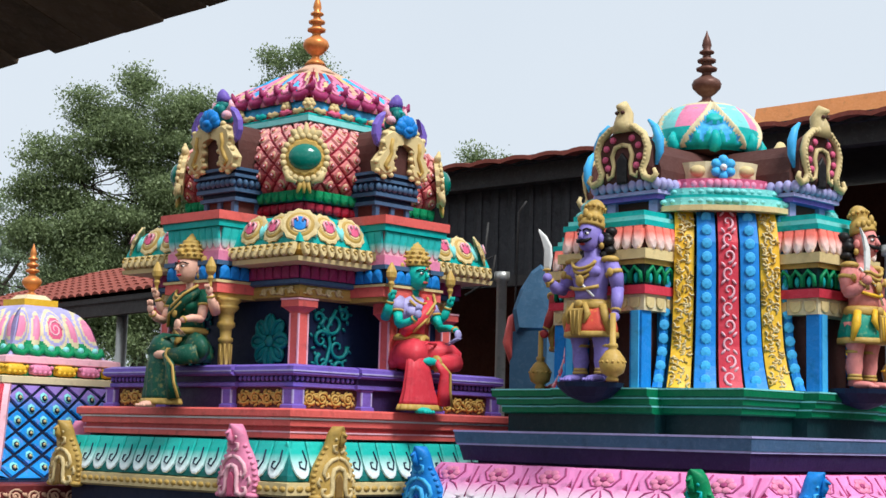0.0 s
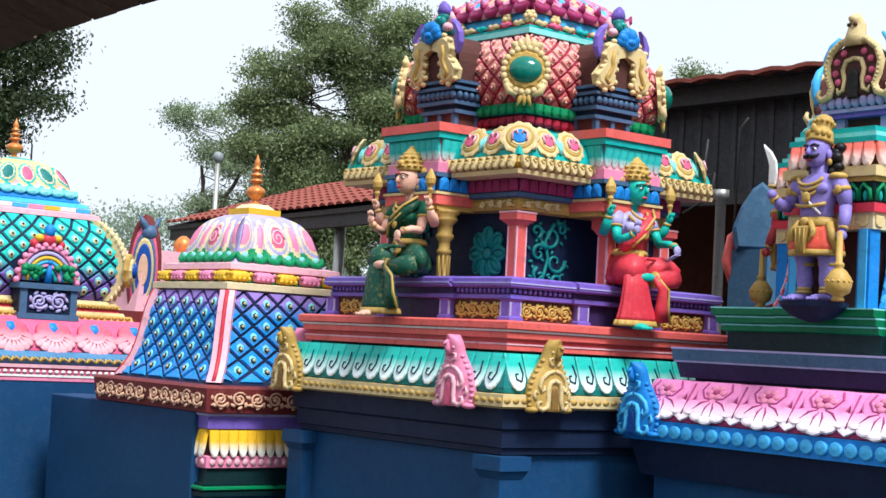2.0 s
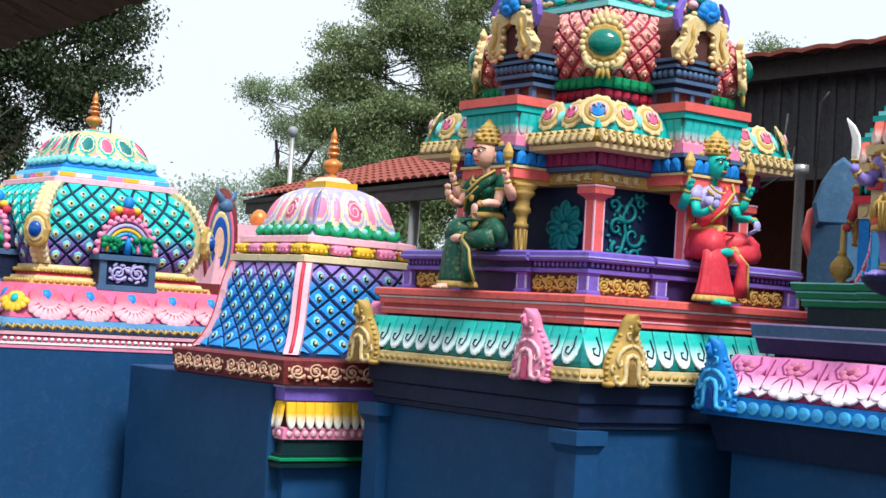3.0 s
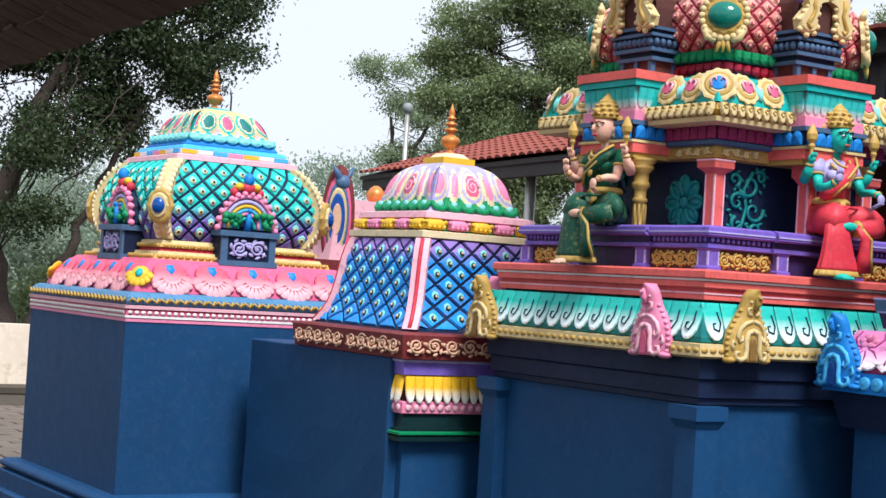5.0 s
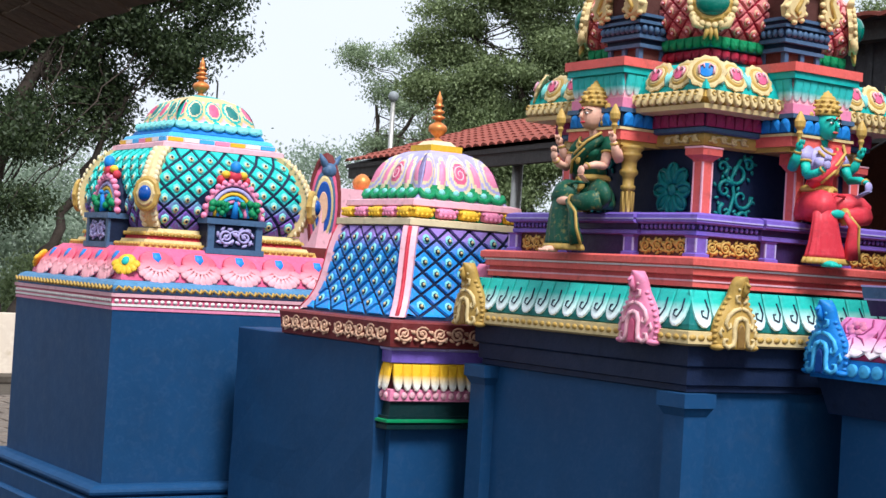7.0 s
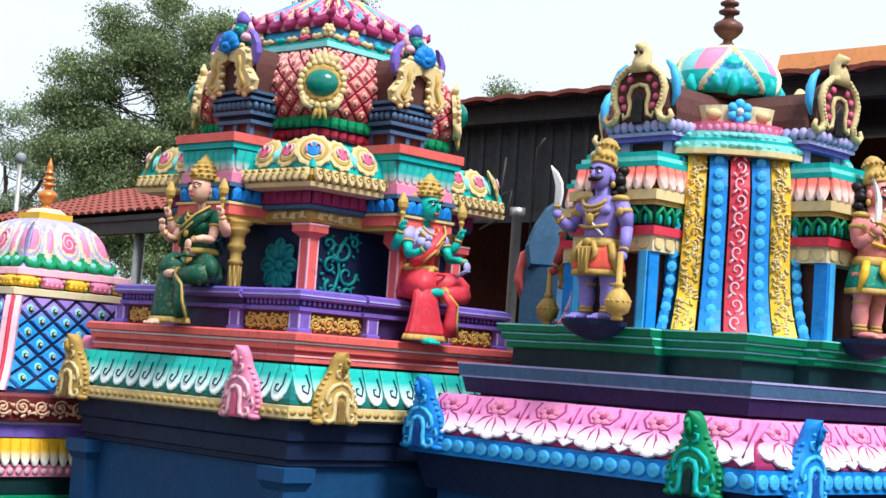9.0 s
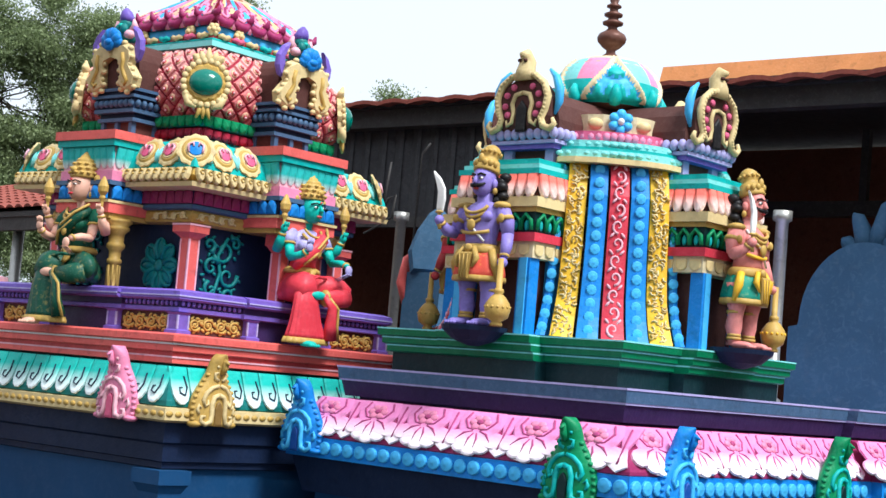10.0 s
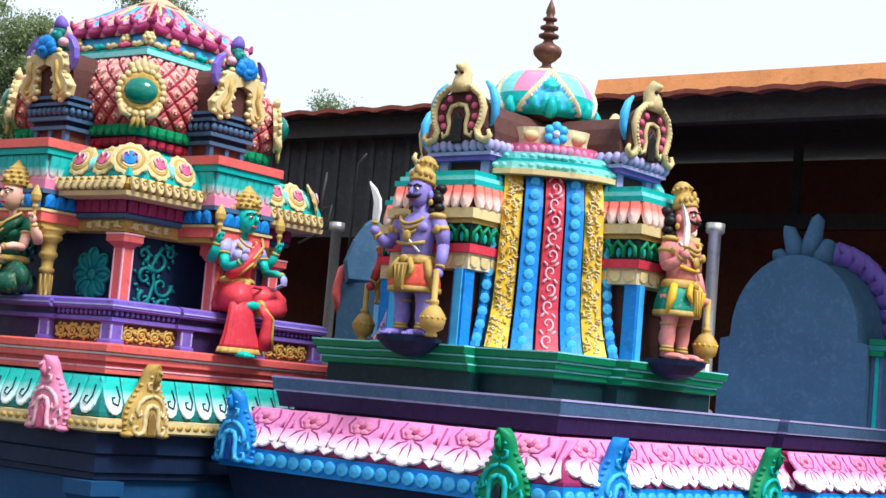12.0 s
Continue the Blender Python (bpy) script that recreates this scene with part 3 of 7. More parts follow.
shed = thing("tiled_shed", "open shed with a red clay tile roof on steel posts", "shed", (8.69, 10.68, 0), turned=-8.8)
SX, SZ = 0.0, 2.645
bm = bmesh.new()
loft(bm, [[(SX, y, SZ - 0.04), (SX + 2.3, y, SZ + 0.70), (SX + 2.3, y, SZ + 0.74), (SX, y, SZ)] for y in (-1.35, 4.41)])
part("roof_deck", bm, P["iron"], shed)
bm = bmesh.new()
box(bm, SX + 0.03, SX + 0.10, -1.35, 4.41, SZ - 0.14, SZ - 0.02)
part("fascia", bm, P["iron"], shed)
tile_bm = bmesh.new()
loft(tile_bm, [[(0, -0.075, 0.0), (0, -0.04, 0.022), (0, 0.0, 0.030), (0, 0.04, 0.022), (0, 0.075, 0.0), (0, 0.0, 0.008)], [(0.24, -0.075, -0.012), (0.24, -0.04, 0.010), (0.24, 0.0, 0.018), (0.24, 0.04, 0.010), (0.24, 0.075, -0.012), (0.24, 0, -0.004)]])
tile_me = mesh_of("roof_tile", tile_bm, P["tile"])
slope = math.degrees(math.atan2(0.74, 2.3))
for r in range(8):
    for i in range(4, 43):
        piece("roof_tile", tile_me, shed, pose(SX - 0.04 + r * 0.21, -1.95 + i * 0.148, SZ + 0.022 + r * 0.21 * 0.74 / 2.3, 0, -slope, 0))
for y in (4.1, 0.9, -1.2):
    bm = bmesh.new()
    turn(bm, [(0.045, 0), (0.045, SZ)], 10, 0, (SX + 0.15, y, 0))
    part("post", bm, P["steel"], shed, "", True)

# the pavilion roof under which the camera stands
pav = thing("pavilion_roof", "dark weathered pavilion roof of small clay tiles, seen from beneath", "roof", (3.76, 4.04, 0), turned=-2.8)
RX, RZ = 0.0, 2.62
rise = math.tan(radians(24))
bm = bmesh.new()
loft(bm, [[(RX - 0.06, y, RZ + 0.07), (RX - 3.6, y, RZ + 0.07 + 3.6 * rise), (RX - 3.6, y, RZ + 0.10 + 3.6 * rise), (RX - 0.06, y, RZ + 0.10)] for y in (-7.0, 10.0)])
part("roof_deck", bm, P["tiled"], pav)
bm = bmesh.new()
loft(bm, [[(0, -0.082, 0.0), (0, 0.082, 0.0), (0, 0.082, 0.014), (0, 0.03, 0.022), (0, -0.03, 0.022), (0, -0.082, 0.014)], [(-0.24, -0.082, 0.022), (-0.24, 0.082, 0.022), (-0.24, 0.082, 0.036), (-0.24, 0.03, 0.044), (-0.24, -0.03, 0.044), (-0.24, -0.082, 0.036)]])
ptile = mesh_of("tile", bm, P["tiled"])
for r in range(12):
    for i in range(62):
        piece("tile", ptile, pav, pose(RX + random.uniform(-0.012, 0.012) - r * 0.13, -2.0 + i * 0.17 + (0.085 if r % 2 else 0), RZ - 0.02 + r * 0.13 * rise + random.uniform(-0.006, 0.006), 0, 15, random.uniform(-2, 2)))
for x, y in ((-2.7, -6.2), (-0.4, -6.2), (-3.0, 9.0)):
    bm = bmesh.new()
    turn(bm, [(0.06, 0), (0.06, RZ + 0.05 + (RX - x) * rise)], 12, 0, (x, y, 0))
    part("post", bm, P["iron"], pav, "", True)
P["scale"] = faded("pale_to_red_scale_paint", (0.50, 0.10, 0.11), (0.66, 0.30, 0.28), 2.78, 3.08)
# Gold darkened to stand for shade in the crest hollows.
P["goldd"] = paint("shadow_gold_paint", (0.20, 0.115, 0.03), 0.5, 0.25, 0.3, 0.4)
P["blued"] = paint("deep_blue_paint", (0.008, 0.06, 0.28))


# ---- shrine with two seated figures ----
A = thing("shrine_tower", "painted shrine tower with red scaled dome and seated figures", "shrine", (6.58, 6.72, 0), "shrines in the row", size=0.973)
tier("base_wall", A, [(0.72, 0), (0.72, 1.22)], P["navy"], w=0.01)
tier("plinth", A, [(0.84, 0), (0.84, 0.2), (0.78, 0.28), (0.78, 0.36)], P["navy"])
# Near-black instead of the wall's navy: under-eave shade put into the soffit colour.
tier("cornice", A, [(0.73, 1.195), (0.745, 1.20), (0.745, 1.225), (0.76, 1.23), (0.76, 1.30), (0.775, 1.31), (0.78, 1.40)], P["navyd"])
for x, y in ((-0.72, -0.72), (-0.72, 0.72), (0.72, -0.72)):
    bm = bmesh.new()
    box(bm, x - 0.062, x + 0.062, y - 0.062, y + 0.062, 0.3, 1.10)
    part("pilaster", bm, P["navy"], A)
    bm = bmesh.new()
    loft(bm, [square(0.064, 1.10), square(0.082, 1.135), square(0.088, 1.136), square(0.088, 1.195)])
    o = part("capital", bm, P["navy"], A)
    o.location = (x, y, 0)
tier("gold_band", A, [(0.80, 1.3950), (0.825, 1.4050), (0.825, 1.4550), (0.79, 1.4600)], P["goldl"])
me = mesh_of("bead", (lambda b: (ball(b, (0, 0, 0), (0.021, 0.008, 0.013), 0, 6, 4), b)[1])(bmesh.new()), P["gold"], True)
row("bead", A, me, 0.825, 1.4300, 34)
tier("eave", A, smooth_prof([(0.80, 1.4600), (0.81, 1.4750), (0.785, 1.5600), (0.745, 1.6200), (0.70, 1.6350)], 8), P["teald"], w=0)


def curl(bm):
    limb(bm, [(0.02, -0.016, 0.04), (0.028, -0.018, -0.01), (0.012, -0.018, -0.045), (-0.014, -0.018, -0.035), (-0.014, -0.018, -0.012), (0.0, -0.018, -0.012)], 0.0035, 1, 5)


me = petal_mesh("petal", 0.098, 0.165, 0.012, [P["tealpetal"], P["navyd"]], 0.004, 0.0, curl)
for k in range(4):
    for i in range(15):
        piece("petal", me, A, sidem(k, 0.787, -0.73 + i * 1.46 / 14, 1.5470, -21))
tier("coral_course", A, [(0.72, 1.6350), (0.745, 1.6400), (0.745, 1.6650), (0.735, 1.6700)], P["coral"])
tier("pale_line", A, [(0.749, 1.662), (0.749, 1.669)], P["pinkl"], w=0.001)
tier("dark_course", A, [(0.74, 1.6700), (0.74, 1.6880)], P["corald"], w=0.003)
tier("coral_course", A, [(0.75, 1.6880), (0.755, 1.6920), (0.755, 1.7150), (0.745, 1.7180)], P["coral"])
tier("white_line", A, [(0.760, 1.7180), (0.760, 1.7260)], P["white"], w=0.002)
tier("coral_slab", A, [(0.765, 1.7260), (0.775, 1.7320), (0.775, 1.7580), (0.76, 1.7660)], P["coral"])
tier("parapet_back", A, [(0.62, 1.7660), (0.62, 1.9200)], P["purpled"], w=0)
sc = scroll_mesh("scroll", 0.31, 0.070, P["gold"], 4, 0.006)
for k in range(4):
    for a in (-0.44, 0.44):
        bm = bmesh.new()
        box(bm, -0.175, 0.175, -0.006, 0.03, -0.046, 0.046)
        panel = part("panel", bm, P["brown"], A, "dark panel with gilt scrollwork")
        panel.matrix_local = sidem(k, 0.640, a, 1.812)
        piece("scroll", sc, panel, pose(0, -0.009, 0))
    bm = bmesh.new()
    box(bm, -0.23, 0.23, -0.012, 0.06, 1.7665, 1.857)
    part("rail_base", bm, P["purpled"], A).matrix_local = sidem(k, 0.645)
    for a in (-0.235, 0.235, 0.645):
        bm = bmesh.new()
        loft(bm, [square(0.040, 1.7660), square(0.040, 1.7800), square(0.031, 1.7860), square(0.031, 1.8480), square(0.040, 1.8580)])
        for e, f in ((-1, -1), (-1, 1), (1, -1), (1, 1)):
            box(bm, e * 0.0295 - 0.004, e * 0.0295 + 0.004, f * 0.0295 - 0.004, f * 0.0295 + 0.004, 1.787, 1.847, 1)
        o = part("post", bm, [P["purple"], P["lav"]], A)
        o.matrix_local = sidem(k, 0.645, a)
tier("rail", A, [(0.655, 1.8580), (0.665, 1.8620), (0.665, 1.8780), (0.655, 1.8820)], P["purple"], 0.30, 0.02)
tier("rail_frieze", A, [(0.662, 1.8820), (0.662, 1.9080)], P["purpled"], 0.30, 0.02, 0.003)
bm = bmesh.new()
ball(bm, (0, 0, 0), (0.010, 0.008, 0.012), 0, 6, 4)
me = mesh_of("dentil", bm, P["purple"], True)
row("dentil", A, me, 0.66, 1.8960, 44, gap=0.666)
tier("rail_cap", A, [(0.675, 1.9080), (0.69, 1.9160), (0.69, 1.9480), (0.66, 1.9580)], P["purple"], 0.30, 0.02)
tier("white_line", A, [(0.694, 1.9260), (0.694, 1.9320)], P["lav"], 0.30, 0.02, 0.001)
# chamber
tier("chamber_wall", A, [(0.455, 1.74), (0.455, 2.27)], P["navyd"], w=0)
# Relief teal, with the chamber's shade darkened into the colour.
P["reliefteal"] = paint("shaded_teal_relief_paint", (0.004, 0.15, 0.145))
bm = bmesh.new()
for i in range(8):
    m = Matrix.Rotation(2 * math.pi * i / 8, 4, "Y")
    for s in (-1, 1):
        limb(bm, [m @ Vector((s * x, -0.006, z)) for x, z in ((0.006, 0.03), (0.024, 0.055), (0.030, 0.085), (0.018, 0.112), (0.0, 0.125))], [0.008, 0.012, 0.013, 0.010, 0.004], 0, 6)
    ball(bm, m @ Vector((0, -0.004, 0.075)), (0.020, 0.010, 0.040), 0, 8, 5, m)
ball(bm, (0, -0.006, 0), (0.028, 0.014, 0.028), 1, 10, 6)
fl = mesh_of("flower_relief", bm, [P["reliefteal"], P["teald"]], True)
bm = bmesh.new()
for cx, cz, r, d, a0 in ((0.01, 0.085, 0.062, 1, 3.6), (0.045, -0.035, 0.060, -1, 0.2), (-0.055, 0.0, 0.048, 1, 0.5), (-0.045, -0.105, 0.042, 1, 2.0), (0.075, 0.125, 0.034, -1, 2.5), (-0.075, 0.105, 0.036, 1, 5.0), (0.06, -0.125, 0.036, -1, 4.2)):
    limb(bm, [(cx + r * (1 - k / 15) * math.cos(a0 + d * k * 0.55), -0.004, cz + r * (1 - k / 15) * math.sin(a0 + d * k * 0.55)) for k in range(14)], [0.011 * (1 - 0.5 * k / 13) for k in range(14)], 0, 6)
    for q in (0.4, 1.3, 2.3, 3.4):
        m = Matrix.Rotation(-(a0 + d * q) + 0.5, 4, "Y")
        ball(bm, (cx + r * 1.25 * math.cos(a0 + d * q), -0.002, cz + r * 1.25 * math.sin(a0 + d * q)), (0.015, 0.007, 0.008), 0, 6, 4, m)
limb(bm, [(-0.09, -0.004, -0.16), (-0.02, -0.004, -0.10), (0.0, -0.004, -0.02), (-0.02, -0.004, 0.06), (0.03, -0.004, 0.15)], 0.009, 0, 6)
sr = mesh_of("scroll_relief", bm, P["reliefteal"], True)
for k in range(4):
    piece("flower_relief", fl, A, sidem(k, 0.46, 0.27, 2.075))
    piece("scroll_relief", sr, A, sidem(k, 0.46, -0.27, 2.085) @ Matrix.Diagonal((1.05, 1, 0.95, 1)))
for x in (-0.47, 0.47):
    for y in (-0.47, 0.47):
        bm = bmesh.new()
        box(bm, -0.029, 0.029, -0.029, 0.029, 1.93, 2.195)
        loft(bm, [square(0.030, 2.195), square(0.034, 2.203), square(0.055, 2.222), square(0.058, 2.223), square(0.058, 2.2615)])
        o = part("corner_pillar", bm, P["coral"], A, "coral corner pillar with pale edges")
        o.location = (x, y, 0)
        for e, f in ((-1, -1), (-1, 1), (1, -1), (1, 1)):
            bm = bmesh.new()
            box(bm, e * 0.0275 - 0.004, e * 0.0275 + 0.004, f * 0.0275 - 0.004, f * 0.0275 + 0.004, 1.931, 2.194)
            part("edge_strip", bm, P["pinkl"], o)
        bm = bmesh.new()
        loft(bm, [square(0.061, 2.253), square(0.061, 2.2612)])
        part("cap_line", bm, P["pinkl"], o)
for k in range(4):
    for a in (-0.155 if k else -0.06, 0.155):
        bm = bmesh.new()
        if k == 3:
            turn(bm, [(0.040, 0), (0.040, 0.03), (0.028, 0.035), (0.026, 0.15), (0.034, 0.155), (0.034, 0.17), (0.026, 0.175), (0.028, 0.21), (0.042, 0.225), (0.042, 0.24), (0.034, 0.248), (0.036, 0.285), (0.056, 0.305), (0.056, 0.318), (0.048, 0.322), (0.066, 0.338), (0.066, 0.352)], 16)
            for i in range(8):
                b = 2 * math.pi * i / 8
                limb(bm, [(0.027 * math.cos(b), 0.027 * math.sin(b), z) for z in (0.04, 0.145)], 0.005, 0, 5)
            for f in bm.faces:
                f.smooth = len(f.verts) == 4
            o = part("column", bm, P["gold"], A, "gilt fluted column")
        else:
            loft(bm, [square(0.028, 0.0), square(0.028, 0.27), square(0.048, 0.30), square(0.052, 0.301), square(0.052, 0.3515)])
            for e, f in ((-1, -1), (-1, 1), (1, -1), (1, 1)):
                box(bm, e * 0.0265 - 0.004, e * 0.0265 + 0.004, f * 0.0265 - 0.004, f * 0.0265 + 0.004, 0.001, 0.268, 1)
            o = part("column", bm, [P["coral"], P["pinkl"]], A, "coral square column with pale edges")
        o.matrix_local = sidem(k, 0.63, a, 1.91)
tier("gold_cornice", A, [(0.47, 2.262), (0.50, 2.27), (0.505, 2.30), (0.50, 2.322)], P["gold"])
wave = scroll_mesh("scroll", 0.24, 0.04, P["goldl"], 4, 0.006, False)
for k in range(4):
    for a in (-0.36, 0.36):
        piece("scroll", wave, A, sidem(k, 0.507, a, 2.297))
tier("blue_line", A, [(0.515, 2.322), (0.53, 2.328), (0.53, 2.345)], P["grey"], w=0.003)
tier("frieze", A, [(0.525, 2.345), (0.535, 2.42)], P["purpled"], w=0)
me = petal_mesh("petal", 0.052, 0.07, 0.012, [P["magenta"]], 0.008)
bm = bmesh.new()
slab(bm, [(x, -z) for x, z in petal_outline(0.052, 0.07)], 0.012, 0, None, 0.008)
me = mesh_of("petal", bm, P["magenta"])
row("petal", A, me, 0.53, 2.384, 19, gap=0.532, skip=0.18)
# bays over the seated figures
for k in range(4):
    bay = new("bay")
    bay.parent = A
    bay.matrix_local = sidem(k)
    def course(name, w, o, z0, z1, mat, e=0.006):
        bm = bmesh.new()
        box(bm, -w, w, -o, -0.42, z0, z1)
        soft(bm, e, 1)
        part(name, bm, mat, bay)
    course("course", 0.180, 0.705, 2.262, 2.285, P["gold"])
    course("course", 0.190, 0.720, 2.285, 2.33, P["coral"])
    course("course", 0.195, 0.730, 2.33, 2.342, P["goldl"], 0.002)
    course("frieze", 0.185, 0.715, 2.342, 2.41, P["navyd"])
    bm = bmesh.new()
    slab(bm, [(x, -z) for x, z in petal_outline(0.055, 0.062)], 0.012, 0, None, 0.008)
    bp_ = mesh_of("petal", bm, P["blue"])
    for i in range(6):
        piece("petal", bp_, bay, pose(-0.145 + i * 0.058, -0.717, 2.378))
    for s in (-1, 1):
        for i in range(3):
            piece("petal", bp_, bay, pose(s * 0.187, -0.68 + i * 0.058, 2.378, 0, 0, 90 * s))
    course("course", 0.195, 0.730, 2.41, 2.43, P["grey"], 0.002)
    course("course", 0.185, 0.715, 2.43, 2.475, P["pink"])
    course("frieze", 0.180, 0.705, 2.475, 2.585, P["pinkl"])
    ap = petal_mesh("petal", 0.046, 0.10, 0.012, [P["aquapetal"]], 0.006)
    for i in range(8):
        piece("petal", ap, bay, pose(-0.161 + i * 0.046, -0.707, 2.535, 8))
    for s in (-1, 1):
        for i in range(4):
            piece("petal", ap, bay, pose(s * 0.182, -0.68 + i * 0.046, 2.535, 8, 0, 90 * s))
    course("course", 0.205, 0.735, 2.585, 2.615, P["teal"])
    course("course", 0.215, 0.745, 2.615, 2.655, P["coral"])
    course("neck", 0.105, 0.56, 2.655, 2.725, P["brown"])
    for x in (-0.1, 0.0, 0.1):
        bm = bmesh.new()
        box(bm, x - 0.012, x + 0.012, -0.575, -0.55, 2.655, 2.725)
        part("mullion", bm, P["grey"], bay)
    for s in (-1, 1):
        bm = bmesh.new()
        box(bm, s * 0.105 - 0.008, s * 0.105 + 0.008, -0.45, -0.425, 2.655, 2.725)
        part("mullion", bm, P["grey"], bay)
    course("course", 0.128, 0.585, 2.725, 2.742, P["grey"], 0.003)
    course("course", 0.120, 0.575, 2.742, 2.765, P["navyd"])
    course("course", 0.140, 0.600, 2.765, 2.782, P["grey"], 0.003)
    course("frieze", 0.138, 0.597, 2.782, 2.832, P["navyd"])
    bm = bmesh.new()
    ball(bm, (0, 0, 0), (0.019, 0.014, 0.019), 0, 7, 5)
    pb = mesh_of("bead", bm, P["grey"], True)
    for i in range(8):
        piece("bead", pb, bay, pose(-0.122 + i * 0.035, -0.60, 2.807))
    for s in (-1, 1):
        for i in range(4):
            piece("bead", pb, bay, pose(s * 0.140, -0.575 + i * 0.036, 2.807))
    course("course", 0.152, 0.612, 2.832, 2.846, P["grey"], 0.003)
    course("course", 0.145, 0.605, 2.846, 2.862, P["navyd"], 0.003)
    course("course", 0.158, 0.618, 2.862, 2.876, P["grey"], 0.003)
    bm = bmesh.new()
    ring = lambda y: [(-0.125, y, 2.87), (0.125, y, 2.87)] + [(0.125 * math.cos(a), y, 2.97 + 0.135 * math.sin(a)) for a in (math.pi * i / 10 for i in range(11))]
    loft(bm, [ring(-0.575), ring(-0.2)])
    part("vault", bm, P["brown"], bay, "plain brown vault behind the crest")
    piece("crest", lobed_crest("crest", 0.33, 0.265, [P["goldl"], P["blue"], P["brown"], P["purple"], P["gold"]], 0.045), bay, pose(0, -0.592, 2.860, 4))
    bm = bmesh.new()
    ball(bm, (0, -0.56, 3.125), (0.048, 0.04, 0.035), 0, 10, 7)
    for s in (-1, 1):
        ball(bm, (s * 0.040, -0.585, 3.135), (0.030, 0.026, 0.022), 1, 8, 5)
        ball(bm, (s * 0.018, -0.60, 3.16), (0.022, 0.02, 0.026), 0, 8, 5)
        limb(bm, [(s * 0.035, -0.57, 3.15), (s * 0.065, -0.575, 3.175), (s * 0.058, -0.58, 3.205)], [0.02, 0.017, 0.006], 1, 7)
    ball(bm, (0, -0.575, 3.185), (0.036, 0.034, 0.032), 0, 10, 7)
    ball(bm, (0, -0.605, 3.175), (0.014, 0.016, 0.012), 2, 7, 5)
    stack(bm, [(0, -0.57, 3.20, 0.038, 0.034), (0, -0.575, 3.222, 0.036, 0.034), (0, -0.58, 3.245, 0.026, 0.024), (0, -0.582, 3.262, 0.008, 0.008)], 3, 10)
    part("crest_knob", bm, [P["teald"], P["pinkl"], P["greenskin"], P["purple"]], bay, "small dark green head knob with a violet cap")
# flower roof over the corners
tier("eave_board", A, [(0.60, 2.405), (0.64, 2.41), (0.645, 2.43), (0.60, 2.432)], P["goldl"])
tier("eave_course", A, [(0.60, 2.432), (0.635, 2.46), (0.625, 2.49), (0.60, 2.495)], P["gold"])
bm = bmesh.new()
slab(bm, [(-0.017, 0.032), (0.017, 0.032), (0.019, 0.0), (0.012, -0.022), (0.0, -0.030), (-0.012, -0.022), (-0.019, 0.0)], 0.02, 0, None, 0.006)
limb(bm, [(0.011, -0.022, 0.016), (0.0, -0.026, 0.022), (-0.010, -0.024, 0.012), (-0.004, -0.026, 0.0), (0.006, -0.024, 0.004)], 0.004, 1, 5)
me = mesh_of("bracket", bm, [P["goldl"], P["gold"]])
row("bracket", A, me, 0.63, 2.458, 26, -14, gap=0.640)
roofp = smooth_prof([(0.632, 2.495), (0.622, 2.53), (0.585, 2.595), (0.53, 2.632), (0.42, 2.652), (0.40, 2.668)], 11)
tier("flower_roof", A, roofp, P["teal"], w=0)


def medallion(heart):
    """A fan-shaped flower plaque with a scalloped pale rim, a gilt ring and a coloured heart."""
    bm = bmesh.new()
    fan = lambda a, b, sc=0.0, n=28: [(a * math.cos(t) * (1 + sc * math.cos(11 * t)), b * math.sin(t) * (1 + sc * math.cos(11 * t))) for t in (2 * math.pi * i / n for i in range(n))]
    slab(bm, fan(0.076, 0.076, 0.05, 44), 0.012, 0)
    slab(bm, fan(0.058, 0.058), 0.018, 1)
    slab(bm, fan(0.046, 0.047), 0.022, 0)
    slab(bm, fan(0.034, 0.036), 0.026, 2, None, 0.006)
    for s in (-1, 1):
        limb(bm, [(s * 0.028, -0.028, -0.02), (s * 0.030, -0.03, 0.012), (s * 0.012, -0.032, 0.024), (s * 0.010, -0.03, 0.006)], 0.0055, 3, 5)
    return mesh_of("medallion", bm, [P["goldl"], P["gold"], heart, P["pinkl"]])


me, meb = medallion(P["rose"]), medallion(P["blue"])
bm = bmesh.new()
for s in (-1, 0, 1):
    limb(bm, [(0, -0.004, -0.05), (s * 0.012, -0.010, -0.01), (s * 0.024, -0.006, 0.03)], [0.008, 0.010, 0.003], 0, 6)
sprig = mesh_of("sprig", bm, P["aqua"], True)
for k in range(4):
    for a in (-0.30, -0.455, 0.30, 0.455):
        piece("medallion", me, A, sidem(k, 0.604, a, 2.565, -27))
    for a in (-0.375, -0.535, 0.375, 0.535):
        piece("sprig", sprig, A, sidem(k, 0.604, a, 2.565, -27))
for x, y, r in ((-1, -1, -45), (1, -1, 45), (-1, 1, -135), (1, 1, 135)):
    piece("medallion", meb, A, pose(x * 0.592, y * 0.592, 2.57, 0, 0, r) @ pose(0, 0, 0, -22) @ Matrix.Diagonal((1.1, 1, 1.05, 1)))
# dome
tier("crimson_course", A, [(0.40, 2.67), (0.415, 2.675), (0.415, 2.70), (0.40, 2.72)], P["crimson"])
tier("leaf_course", A, [(0.42, 2.72), (0.43, 2.725), (0.43, 2.765), (0.42, 2.77)], P["teald"])
me = petal_mesh("leaf", 0.05, 0.05, 0.016, [P["green"]], 0.01)
row("leaf", A, me, 0.43, 2.745, 16, gap=0.43)
row("leaf", A, petal_mesh("leaf", 0.05, 0.045, 0.016, [P["crimson"]], 0.012), 0.41, 2.69, 15, gap=0.412)
